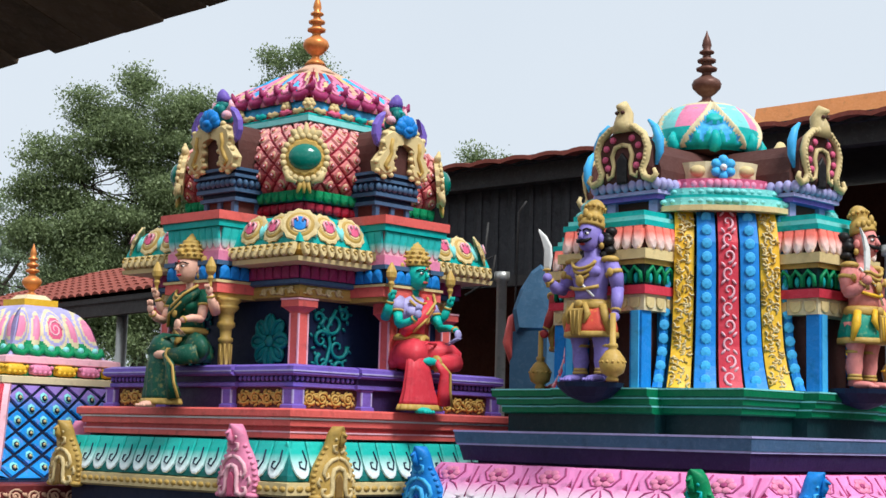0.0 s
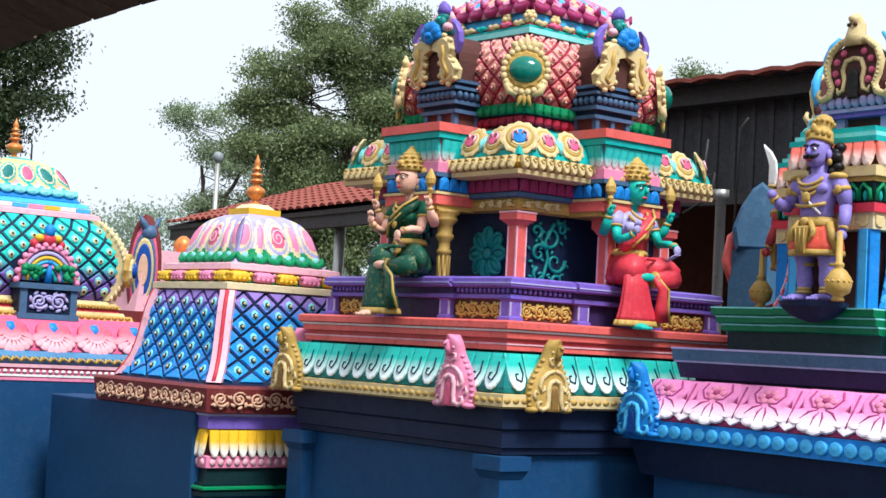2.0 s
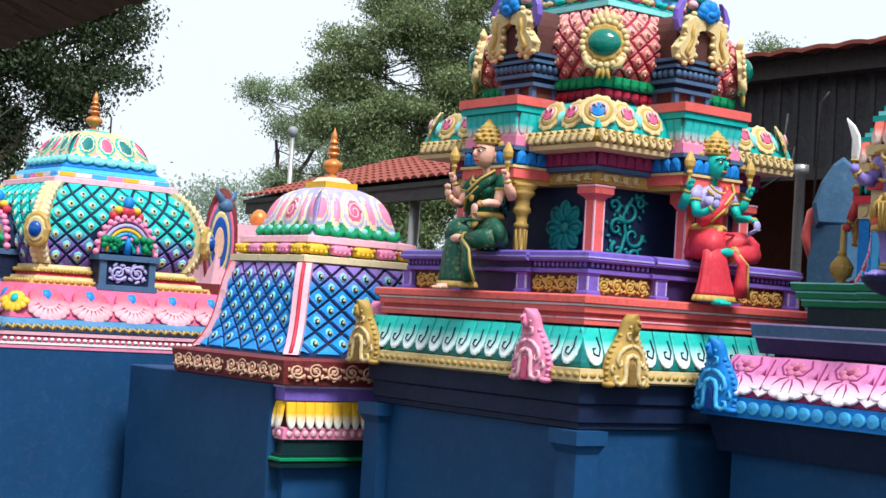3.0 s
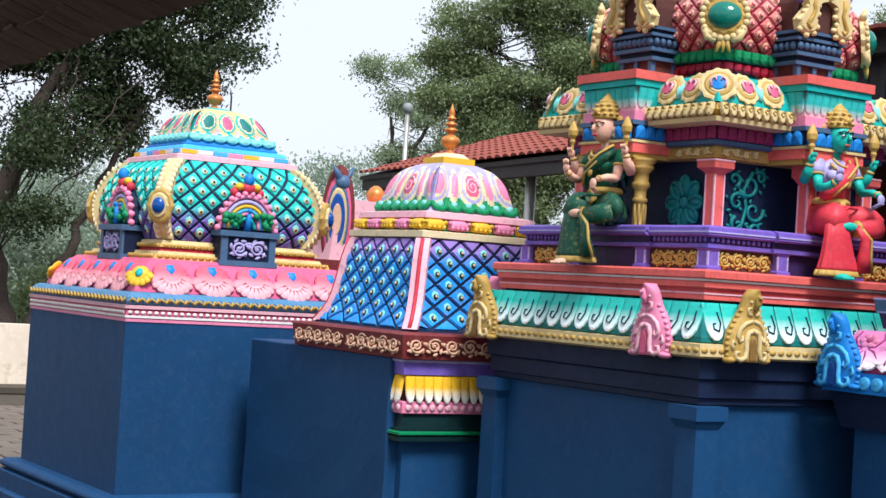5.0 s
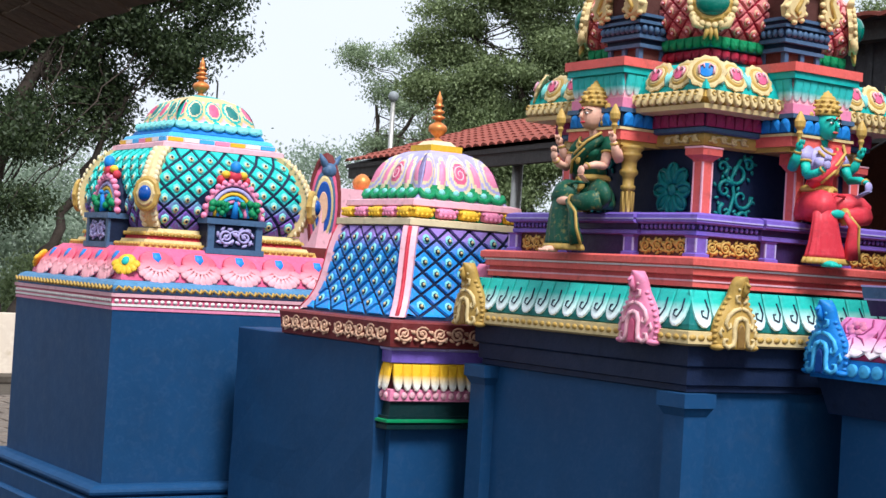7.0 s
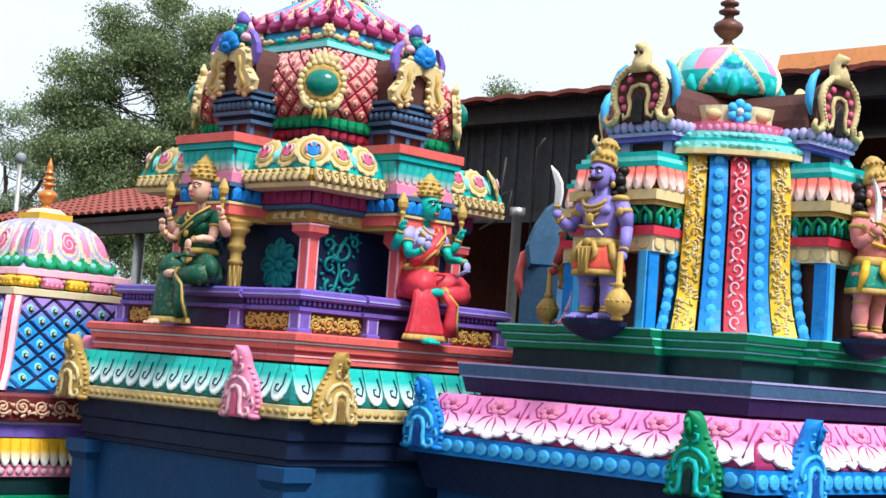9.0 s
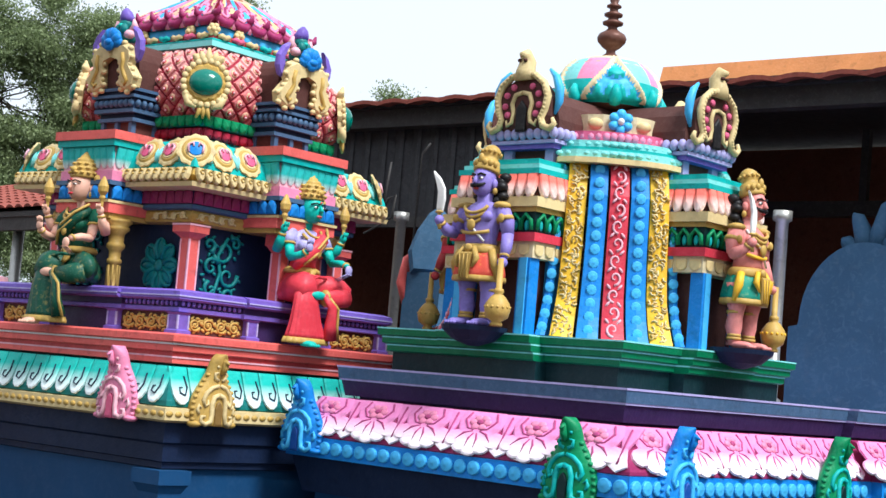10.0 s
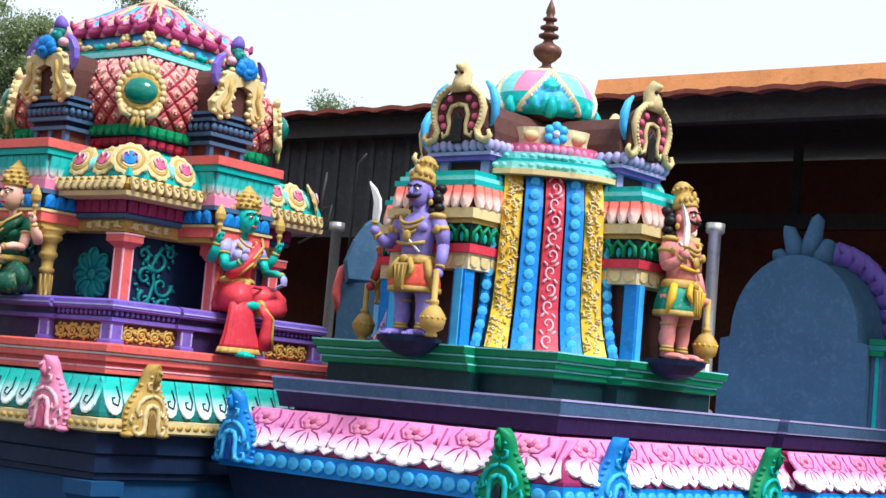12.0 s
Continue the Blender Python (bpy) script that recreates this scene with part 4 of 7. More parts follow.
dome_p = smooth_prof([(0.405, 2.765), (0.452, 2.83), (0.466, 2.91), (0.445, 3.00), (0.385, 3.07), (0.31, 3.115)], 14)
tier("dome", A, dome_p, P["crimson"], w=0)
dh = curve_h(dome_p)
for k in range(4):
    mrot = Matrix.Rotation(radians(90 * k), 4, "Z")
    lattice(A, "scale", lambda u, v: mrot @ Vector((u * dh(2.77 + 0.335 * v), -dh(2.77 + 0.335 * v), 2.77 + 0.335 * v)), 9, 4,
            [P["scale"], P["tan"], P["corald"], P["pinkl"]], 0.012, True, None, 0.87)
for sx, sy, r in ((-1, -1, -45), (1, -1, 45), (-1, 1, -135), (1, 1, 135)):
    bm = bmesh.new()
    oval = lambda w, h: [(w * math.cos(a) * (1 + 0.05 * math.cos(12 * a)), h * math.sin(a) * (1 + 0.05 * math.cos(12 * a))) for a in (2 * math.pi * i / 48 for i in range(48))]
    slab(bm, oval(0.108, 0.112), 0.03, 0)
    slab(bm, oval(0.090, 0.092), 0.042, 1)
    ball(bm, (0, -0.035, 0), (0.078, 0.045, 0.064), 2, 16, 10)
    for i in range(22):
        t = 2 * math.pi * i / 22
        ball(bm, (0.100 * math.cos(t), -0.030, 0.103 * math.sin(t)), (0.016, 0.012, 0.016), 0, 7, 5)
    for s in (-2, -1, 0, 1, 2):
        limb(bm, [(s * 0.016, -0.012, 0.09), (s * 0.030, -0.022, 0.125), (s * 0.034, -0.034, 0.165 - 0.02 * abs(s))], [0.022, 0.018, 0.006], 0, 7)
    for s in (-1, 1):
        limb(bm, [(s * 0.085, -0.02, -0.05), (s * 0.07, -0.025, -0.10), (s * 0.035, -0.028, -0.115)], [0.02, 0.018, 0.008], 0, 7)
    for s in (-1, 0, 1):
        limb(bm, [(s * 0.012, -0.02, -0.10), (s * 0.020, -0.022, -0.135), (s * 0.030, -0.024, -0.165)], [0.012, 0.012, 0.005], 1, 7)
    o = part("boss", bm, [P["goldl"], P["gold"], P["jewel"]], A, "gilt frame with a green glazed boss")
    o.matrix_local = pose(sx * 0.435, sy * 0.435, 2.905, 0, 0, r) @ pose(0, 0, 0, -6)
tier("aqua_course", A, [(0.30, 3.105), (0.358, 3.112), (0.358, 3.138), (0.335, 3.143)], P["aqua"])
tier("teal_line", A, [(0.345, 3.143), (0.345, 3.152)], P["teal"], w=0.001)
tier("inlay_course", A, [(0.325, 3.152), (0.335, 3.156), (0.333, 3.178), (0.32, 3.182)], P["corald"])
tier("blue_course", A, [(0.31, 3.182), (0.318, 3.185), (0.312, 3.222), (0.29, 3.225)], P["sky"])
for k in range(4):
    for i, c in enumerate(("goldl", "rose", "goldl", "teal", "goldl", "rose", "goldl")):
        bm = bmesh.new()
        limb(bm, [(-0.036, 0, 0), (-0.02, -0.010, 0.004), (0.0, -0.012, -0.004), (0.02, -0.010, 0.004), (0.036, 0, 0)], [0.008, 0.013, 0.013, 0.013, 0.008], 0, 6)
        o = part("inlay", bm, P[c], A)
        o.matrix_local = sidem(k, 0.336, -0.27 + i * 0.09, 3.167)
bm = bmesh.new()
for i in range(6):
    a = 2 * math.pi * i / 6
    ball(bm, (0.018 * math.cos(a), -0.014, 0.018 * math.sin(a)), (0.015, 0.015, 0.015), 0, 7, 5)
ball(bm, (0, -0.026, 0), 0.014, 0, 8, 5)
me = mesh_of("bud", bm, P["goldl"], True)
for k in range(4):
    for a in (-0.17, 0.17):
        piece("bud", me, A, sidem(k, 0.318, a, 3.195))
    piece("bud", me, A, pose(0, 0, 0, 0, 0, 90 * k - 45) @ pose(0, -0.452, 3.195))
cap_p = smooth_prof([(0.30, 3.228), (0.315, 3.252), (0.278, 3.298), (0.215, 3.350), (0.145, 3.400), (0.085, 3.440), (0.05, 3.465)], 14)
tier("cap", A, cap_p, P["crimson"], w=0)
ch = curve_h(cap_p)


def cap_paint(u, v):
    """Rows of tongue-shaped petals, plum and pink with gilt and blue hearts, under a pale crown."""
    w = 3.0 * u
    i = math.floor(w + 0.5)
    s = 2 * (w - i)
    if v > 0.80:
        return (5, 0.006)
    r = math.hypot(s * 0.92, (v - 0.08) / 0.62)
    h = 0.004 + 0.020 * max(0.0, 1 - r * r)
    if r > 1.0:
        q = abs(s)
        if v > 0.42 and q > 0.55:
            return ((3, 4, 2)[i % 3], 0.012 * (q - 0.55) / 0.45 + 0.004)
        return (0, 0.003)
    return ((1 if r > 0.80 else 2 if r > 0.62 else 1 if r > 0.54 else (5, 3, 4)[i % 3] if r > 0.28 else 2), h)


lip = bmesh.new()
limb(lip, [(-0.055, 0.0, 0.020), (-0.046, -0.016, -0.012), (-0.018, -0.028, -0.032), (0.018, -0.028, -0.032), (0.046, -0.016, -0.012), (0.055, 0.0, 0.020)], [0.012, 0.018, 0.022, 0.022, 0.018, 0.012], 0, 8)
limb(lip, [(-0.055, -0.005, 0.0), (-0.056, -0.034, 0.010), (-0.056, -0.044, 0.040)], [0.020, 0.016, 0.005], 0, 7)
limb(lip, [(-0.030, -0.014, 0.012), (0.0, -0.030, -0.008), (0.030, -0.014, 0.012)], [0.008, 0.010, 0.008], 1, 6)
lip = mesh_of("petal", lip, [P["magenta"], P["pink"]], True)
for k in range(4):
    mc = Matrix.Rotation(radians(90 * k), 4, "Z")
    relief("petal_relief", A, lambda u, v: mc @ Vector((u * ch(3.235 + 0.22 * v), -ch(3.235 + 0.22 * v), 3.235 + 0.22 * v)), 60, 26, cap_paint,
           [P["crimson"], P["magenta"], P["pink"], P["goldl"], P["sky"], P["tan"]])
    for i in range(6):
        piece("petal", lip, A, sidem(k, 0.306, -0.265 + i * 0.106, 3.272))
bm = bmesh.new()
turn(bm, [(0.11, 0), (0.09, 0.02), (0.05, 0.045), (0.03, 0.06)], 16)
part("cap_crown", bm, P["tan"], A, "", True).location.z = 3.438
finial(A, 3.49, 0.10, P["copper"], 0.37)
# The third paint of each set puts shade into the hollow.
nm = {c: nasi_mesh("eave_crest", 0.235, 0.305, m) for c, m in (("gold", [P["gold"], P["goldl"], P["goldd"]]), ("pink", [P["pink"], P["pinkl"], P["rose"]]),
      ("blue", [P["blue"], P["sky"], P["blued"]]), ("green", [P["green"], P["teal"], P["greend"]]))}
piece("eave_crest", nm["pink"], A, sidem(3, 0.85, 0.52, 1.39))
piece("eave_crest", nm["gold"], A, sidem(0, 0.85, -0.57, 1.39))
piece("eave_crest", nm["gold"], A, sidem(3, 0.85, -0.76, 1.39))
piece("eave_crest", nm["pink"], A, sidem(2, 0.85, 0.70, 1.39))

# ---- shrine with draped corners and standing guards ----
B = thing("draped_shrine_tower", "painted shrine tower with draped corners and guardian figures", "shrine", (7.31, 4.95, 0), "shrines in the row", turned=-2.77)
B_TURN = radians(-2.77)


def long_course(name, h, z0, z1, mat, h1=None, east=3.2, w=0.006, jog=0.05):
    """A course round the tower that runs on eastward along the building."""
    h1 = h1 if h1 else h
    bm = bmesh.new()
    ring = lambda q, z: [(-q, -q, z), (0.95, -q, z), (0.95, -q - jog, z), (east, -q - jog, z), (east, q, z), (-q, q, z)]
    loft(bm, [ring(h, z0), ring(h1, z1)])
    if w:
        soft(bm, w, 1)
    return part(name, bm, mat, B)


long_course("base_wall", 0.80, 0, 1.10, P["navy"], w=0.01)
long_course("base_cornice", 0.84, 1.10, 1.25, P["navyd"], 0.88)
long_course("disc_band", 0.90, 1.25, 1.335, P["blue"])
bm = bmesh.new()
slab(bm, [(0.030 * math.cos(a), 0.028 * math.sin(a)) for a in (2 * math.pi * i / 14 for i in range(14))], 0.012, 0, None, 0.004)
dm_ = mesh_of("disc", bm, P["sky"])
for i in range(26):
    piece("disc", dm_, B, sidem(3, 0.90, -0.865 + i * 0.0692, 1.293))
    piece("disc", dm_, B, sidem(0, 0.90, -0.865 + i * 0.0692, 1.293))
for i in range(30):
    piece("disc", dm_, B, sidem(0, 0.95, 1.0 + i * 0.0692, 1.293))
bm = bmesh.new()
ring = lambda q, z: [(-q, -q, z), (0.95, -q, z), (0.95, -q - 0.05, z), (3.2, -q - 0.05, z), (3.2, q, z), (-q, q, z)]
loft(bm, [ring(q, z) for q, z in smooth_prof([(0.89, 1.335), (0.895, 1.35), (0.86, 1.42), (0.80, 1.485), (0.72, 1.51)], 9)])
part("eave", bm, P["magenta"], B, "curved eave under pink petals")


P["petalrose"] = paint("deep_rose_line_paint", (0.34, 0.05, 0.16))
bm = bmesh.new()
lobes = [(-0.070, 0.095), (0.070, 0.095), (0.085, 0.05), (0.070, 0.005)]
for cx, cz, r, a0, a1 in ((0.078, -0.035, 0.036, 1.0, -1.9), (0.036, -0.066, 0.030, 0.2, -2.4), (0.0, -0.080, 0.028, -0.4, -2.74), (-0.036, -0.066, 0.030, -0.74, -3.34), (-0.078, -0.035, 0.036, -1.24, -4.14)):
    lobes += [(cx + r * math.cos(a0 + (a1 - a0) * k / 5), cz + r * math.sin(a0 + (a1 - a0) * k / 5)) for k in range(6)]
lobes += [(-0.070, 0.005), (-0.085, 0.05)]
slab(bm, lobes, 0.014, 0, None, 0.004)
for i in range(6):
    a = 2 * math.pi * i / 6
    ball(bm, (0.024 * math.cos(a), -0.016, 0.040 + 0.022 * math.sin(a)), (0.016, 0.006, 0.015), 2, 7, 5)
ball(bm, (0, -0.019, 0.040), (0.012, 0.006, 0.011), 1, 7, 5)
for s in (-1, 1):
    limb(bm, [(s * 0.012, -0.016, 0.0), (s * 0.040, -0.016, -0.012), (s * 0.062, -0.014, -0.045)], [0.003, 0.0045, 0.002], 1, 5)
    limb(bm, [(s * 0.005, -0.016, -0.01), (s * 0.014, -0.016, -0.035), (s * 0.016, -0.014, -0.075)], [0.003, 0.0045, 0.002], 1, 5)
    limb(bm, [(s * 0.045, -0.015, 0.085), (s * 0.056, -0.016, 0.05), (s * 0.035, -0.016, 0.012), (s * 0.012, -0.016, 0.006)], 0.0035, 1, 5)
bm_p = mesh_of("petal", bm, [P["pinkpetal"], P["petalrose"], P["pink"]])
bm = bmesh.new()
slab(bm, [(-0.030, 0.095), (0.030, 0.095), (0.024, 0.05), (0.010, 0.0), (0.020, -0.045), (0.030, -0.075), (0.0, -0.10), (-0.030, -0.075), (-0.020, -0.045), (-0.010, 0.0), (-0.024, 0.05)], 0.011, 0, None, 0.003)
limb(bm, [(0, -0.013, 0.08), (0, -0.014, 0.0), (0, -0.013, -0.07)], 0.003, 1, 5)
bm_s = mesh_of("petal_stem", bm, [P["pinkpetal"], P["petalrose"]])
broad = Matrix.Diagonal((1.42, 1, 1, 1))
for i in range(6):
    a = -0.70 + i * 0.28
    piece("petal", bm_p, B, sidem(3, 0.853, a, 1.425, -34) @ broad)
    piece("petal_stem", bm_s, B, sidem(3, 0.851, a + 0.14, 1.425, -34) @ broad)
for i in range(14):
    a = -0.70 + i * 0.28
    o = 0.853 if a < 0.90 else 0.903
    piece("petal", bm_p, B, sidem(0, o, a, 1.425, -34) @ broad)
    piece("petal_stem", bm_s, B, sidem(0, o - 0.002, a + 0.14, 1.425, -34) @ broad)
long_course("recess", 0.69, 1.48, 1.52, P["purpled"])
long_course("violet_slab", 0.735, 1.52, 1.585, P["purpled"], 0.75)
long_course("pale_line", 0.757, 1.585, 1.593, P["lav"], w=0.001)
long_course("grey_slab", 0.76, 1.593, 1.640, P["grey"], 0.765)
long_course("pale_line", 0.768, 1.640, 1.648, P["lav"], w=0.001)
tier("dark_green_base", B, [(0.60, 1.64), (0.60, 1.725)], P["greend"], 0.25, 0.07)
for z0, z1, h in ((1.725, 1.752, 0.62), (1.758, 1.785, 0.637), (1.791, 1.822, 0.653)):
    tier("green_course", B, [(h - 0.012, z0), (h, z0 + 0.006), (h, z1)], P["greenm"], 0.25, 0.07, 0.004)
    tier("pale_line", B, [(h + 0.002, z1), (h + 0.002, z1 + 0.006)], P["aqua"], 0.25, 0.07, 0.001)
# body with draped corners
body_p = [(0.50, 1.828), (0.47, 1.95), (0.46, 2.15), (0.46, 2.35), (0.46, 2.56)]
bm = bmesh.new()
loft(bm, [octagon(h, z, 0.30) for h, z in body_p])
part("body", bm, P["brown"], B, "plain oxide-brown body")
strips = [(-0.245, 0.034, "blue"), (-0.175, 0.080, "yellow"), (-0.088, 0.076, "blue"), (0.0, 0.080, "red"), (0.088, 0.076, "blue"), (0.175, 0.080, "yellow"), (0.245, 0.034, "blue")]
bm = bmesh.new()
slab(bm, [(0.021 * math.cos(a), 0.022 * math.sin(a)) for a in (2 * math.pi * i / 10 for i in range(10))], 0.006, 0, None, 0.003)
spot_me = mesh_of("spot", bm, P["sky"])
for sx, sy, r in ((-1, -1, -45), (1, -1, 45), (-1, 1, -135), (1, 1, 135)):
    drape = new("corner_drape")
    drape.parent = B
    drape.matrix_local = pose(0, 0, 0, 0, 0, r)
    drape["label"] = "corner drape of yellow, blue and rose bands"
    levels = [1.832, 1.86, 1.92, 2.0, 2.1, 2.2, 2.3, 2.42, 2.52, 2.57]
    wid = lambda z: float(np.interp(z, [1.83, 1.90, 2.0, 2.15, 2.4, 2.57], [1.16, 1.10, 1.04, 1.0, 0.98, 0.94]))
    dist = lambda z: float(np.interp(z, [1.83, 1.88, 1.98, 2.15, 2.38, 2.50, 2.57], [0.66, 0.63, 0.60, 0.585, 0.58, 0.555, 0.50]))
    for x, w, c in strips:
        bm = bmesh.new()
        rings = []
        for z in levels:
            q, d = wid(z), dist(z) - 0.25 * x * x * 4
            rings.append([((x - w / 2) * q, -d + 0.02, z), ((x - w / 2) * q, -d, z), (x * q, -d - 0.008, z), ((x + w / 2) * q, -d, z), ((x + w / 2) * q, -d + 0.02, z)])
        loft(bm, rings)
        band = part("band", bm, P[c], drape)
        edge = [(x - w / 2, "goldl"), (x + w / 2, "goldl")]
        if c == "blue":
            for i in range(13):
                z = 1.865 + i * 0.055
                piece("spot", spot_me, band, pose(x * wid(z), -dist(z) - 0.006 + 0.25 * x * x * 4, z))
        else:
            bm = bmesh.new()
            rnd = random.Random(int(x * 1000) + 5)
            front = lambda q, z: (q * wid(z), -dist(z) + x * x - 0.008, z)
            if c == "yellow":
                for i in range(150):
                    z, a = 1.845 + 0.70 * i / 150, rnd.uniform(0, 6.3)
                    q = x + rnd.uniform(-0.030, 0.030)
                    limb(bm, [front(q + 0.013 * math.cos(a), z + 0.013 * math.sin(a)), front(q, z), front(q + 0.013 * math.cos(a + 2), z + 0.013 * math.sin(a + 2))], 0.0045, rnd.choice((0, 1, 1)), 4)
            else:
                for i in range(10):
                    z, e = 1.875 + 0.070 * i, 1 if i % 2 else -1
                    limb(bm, [front(x + e * 0.026 * (1 - k / 13) * math.cos(0.6 * k - 1.6), z + 0.030 * (1 - k / 13) * math.sin(0.6 * k - 1.6)) for k in range(12)], [0.006 - 0.0003 * k for k in range(12)], 0, 5)
                    for k in (-1, 1):
                        m = Matrix.Rotation(k * 0.7, 4, "Y")
                        ball(bm, front(x - e * 0.022 * k, z + 0.034), (0.006, 0.006, 0.014), 0, 6, 4, m)
            sewn = part("embroidery", bm, [P["gold"] if c == "yellow" else P["pinkl"], P["goldl"]], band)
            sewn["kind"] = "stuff"
    for z0, z1, w, d, c in ((2.550, 2.572, 0.256, 0.580, "goldl"), (2.575, 2.605, 0.246, 0.560, "aqua"), (2.605, 2.618, 0.240, 0.552, "teal"), (2.618, 2.648, 0.232, 0.535, "aqua"), (2.65, 2.695, 0.205, 0.485, "rose"), (2.70, 2.775, 0.175, 0.43, "cream")):
        bm = bmesh.new()
        loft(bm, [[(-w, 0.0, z), (-w, -d + 0.085, z), (-w * 0.75, -d + 0.035, z), (-w * 0.4, -d + 0.006, z), (w * 0.4, -d + 0.006, z), (w * 0.75, -d + 0.035, z), (w, -d + 0.085, z), (w, 0.0, z)] for z in (z0, z1)])
        soft(bm, 0.008, 2)
        col = part("collar", bm, P[c], drape)
        if c in ("rose", "aqua"):
            bm = bmesh.new()
            for i in range(15):
                t = -1 + 2 * i / 14
                ball(bm, (t * w, -d + 0.085 * t * t + 0.002, (z0 + z1) / 2), (0.018, 0.014, 0.019 if c == "rose" else 0.012), 0, 7, 5)
            part("beading", bm, P["pink"] if c == "rose" else P["aqua"], col)["kind"] = "stuff"
        if c == "cream":
            piece("flower", flower_mesh("flower", 0.055, 6, [P["sky"], P["white"]], 0.03), col, pose(0, -d - 0.004, 2.745))
            for s in (-1, 1):
                bm = bmesh.new()
                ball(bm, (s * 0.10, -d + 0.012, 2.735), (0.035, 0.02, 0.024), 0, 8, 6)
                part("pebble", bm, P["goldl"], col)
for k in range(4):
    bay = new("bay")
    bay.parent = B
    bay.matrix_local = sidem(k)
    def course(name, w, o, z0, z1, mat, e=0.005):
        bm = bmesh.new()
        box(bm, -w, w, -o, -0.2, z0, z1)
        soft(bm, e, 1)
        return part(name, bm, mat, bay)
    for s in (-1, 1):
        for y in (-0.665, -0.50):
            bm = bmesh.new()
            box(bm, -0.03, 0.03, -0.03, 0.03, 1.828, 2.135)
            box(bm, -0.018, 0.018, -0.036, 0.036, 1.828, 2.135, 1)
            o = part("column", bm, [P["blue"], P["sky"]], bay, "bright blue square column")
            o.location = (s * 0.17, y, 0)
    course("recess", 0.150, 0.600, 1.828, 2.135, P["brown"])
    course("course", 0.210, 0.695, 2.135, 2.200, P["cream"])
    for i in range(6):
        bm = bmesh.new()
        slab(bm, petal_outline(0.05, 0.045), 0.008, 0)
        o = part("tab", bm, P["goldl"], bay)
        o.matrix_local = pose(-0.165 + i * 0.066, -0.695, 2.165)
    for s in (-1, 1):
        for i in range(4):
            bm = bmesh.new()
            slab(bm, petal_outline(0.05, 0.045), 0.008, 0)
            o = part("tab", bm, P["goldl"], bay)
            o.matrix_local = pose(s * 0.21, -0.66 + i * 0.066, 2.165, 0, 0, 90 * s)
    course("course", 0.225, 0.710, 2.200, 2.235, P["red"])
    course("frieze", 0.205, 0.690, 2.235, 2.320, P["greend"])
    bm = bmesh.new()
    limb(bm, [(-0.026, -0.006, -0.03), (-0.024, -0.01, 0.01), (0, -0.014, 0.034), (0.024, -0.01, 0.01), (0.026, -0.006, -0.03)], 0.009, 0, 6)
    ball(bm, (0, -0.004, -0.01), (0.012, 0.008, 0.022), 1, 7, 5)
    lf = mesh_of("leaf", bm, [P["green"], P["teal"]], True)
    for i in range(7):
        piece("leaf", lf, bay, pose(-0.168 + i * 0.056, -0.69, 2.275))
    for s in (-1, 1):
        for i in range(5):
            piece("leaf", lf, bay, pose(s * 0.205, -0.655 + i * 0.056, 2.275, 0, 0, 90 * s))
    course("course", 0.215, 0.700, 2.320, 2.340, P["gold"], 0.003)
    course("course", 0.230, 0.715, 2.340, 2.380, P["goldl"])
    course("frieze", 0.200, 0.685, 2.380, 2.475, P["brown"])
    pm = petal_mesh("petal", 0.05, 0.10, 0.02, [P["peach"]], 0.012, 0.008)
    for i in range(8):
        piece("petal", pm, bay, pose(-0.18 + i * 0.0515, -0.69, 2.430, -14))
    for s in (-1, 1):
        for i in range(5):
            piece("petal", pm, bay, pose(s * 0.205, -0.665 + i * 0.0515, 2.430, 0, 0, 90 * s) @ pose(0, 0, 0, -14))
    course("course", 0.215, 0.700, 2.475, 2.497, P["teal"])
    course("course", 0.200, 0.685, 2.497, 2.517, P["aqua"])
    course("course", 0.185, 0.670, 2.517, 2.540, P["teal"])
    course("neck", 0.110, 0.495, 2.540, 2.605, P["brown"])
    for x in (-0.11, 0.11):
        bm = bmesh.new()
        box(bm, x - 0.022, x + 0.022, -0.515, -0.47, 2.540, 2.605)
        part("stub", bm, P["lav"], bay)
    course("course", 0.155, 0.545, 2.605, 2.625, P["purple"])
    course("course", 0.170, 0.560, 2.625, 2.640, P["lav"], 0.003)
    bm = bmesh.new()
    ball(bm, (0, 0, 0), (0.021, 0.02, 0.026), 0, 8, 6)
    lb = mesh_of("lotus_bud", bm, P["lav"], True)
    for i in range(9):
        piece("lotus_bud", lb, bay, pose(-0.16 + i * 0.04, -0.56, 2.665))
    for s in (-1, 1):
        for i in range(6):
            piece("lotus_bud", lb, bay, pose(s * 0.17, -0.53 + i * 0.04, 2.665))
    bm = bmesh.new()
    rg = lambda y: [(-0.165, y, 2.680), (0.165, y, 2.680), (0.165, y, 2.725), (0.14, y, 2.795), (0.08, y, 2.850), (0.0, y, 2.865), (-0.08, y, 2.850), (-0.14, y, 2.795), (-0.165, y, 2.725)]
    loft(bm, [rg(-0.535), rg(-0.05)])
    part("vault", bm, P["brown"], bay, "plain oxide-brown barrel vault")
    km = hooked_crest("crest", 0.31, 0.33, [P["goldl"], P["brown"], P["black"], P["sky"], P["rose"]], 0.045)
    piece("crest", km, bay, pose(0, -0.535, 2.672))
# crown
cap_b = smooth_prof([(0.15, 2.855), (0.20, 2.875), (0.225, 2.910), (0.215, 2.970), (0.17, 3.040), (0.10, 3.090), (0.05, 3.100)], 12)
bm = bmesh.new()
turn(bm, cap_b, 32)
part("crown", bm, P["brown"], B, "", True)
hb = curve_h(cap_b)


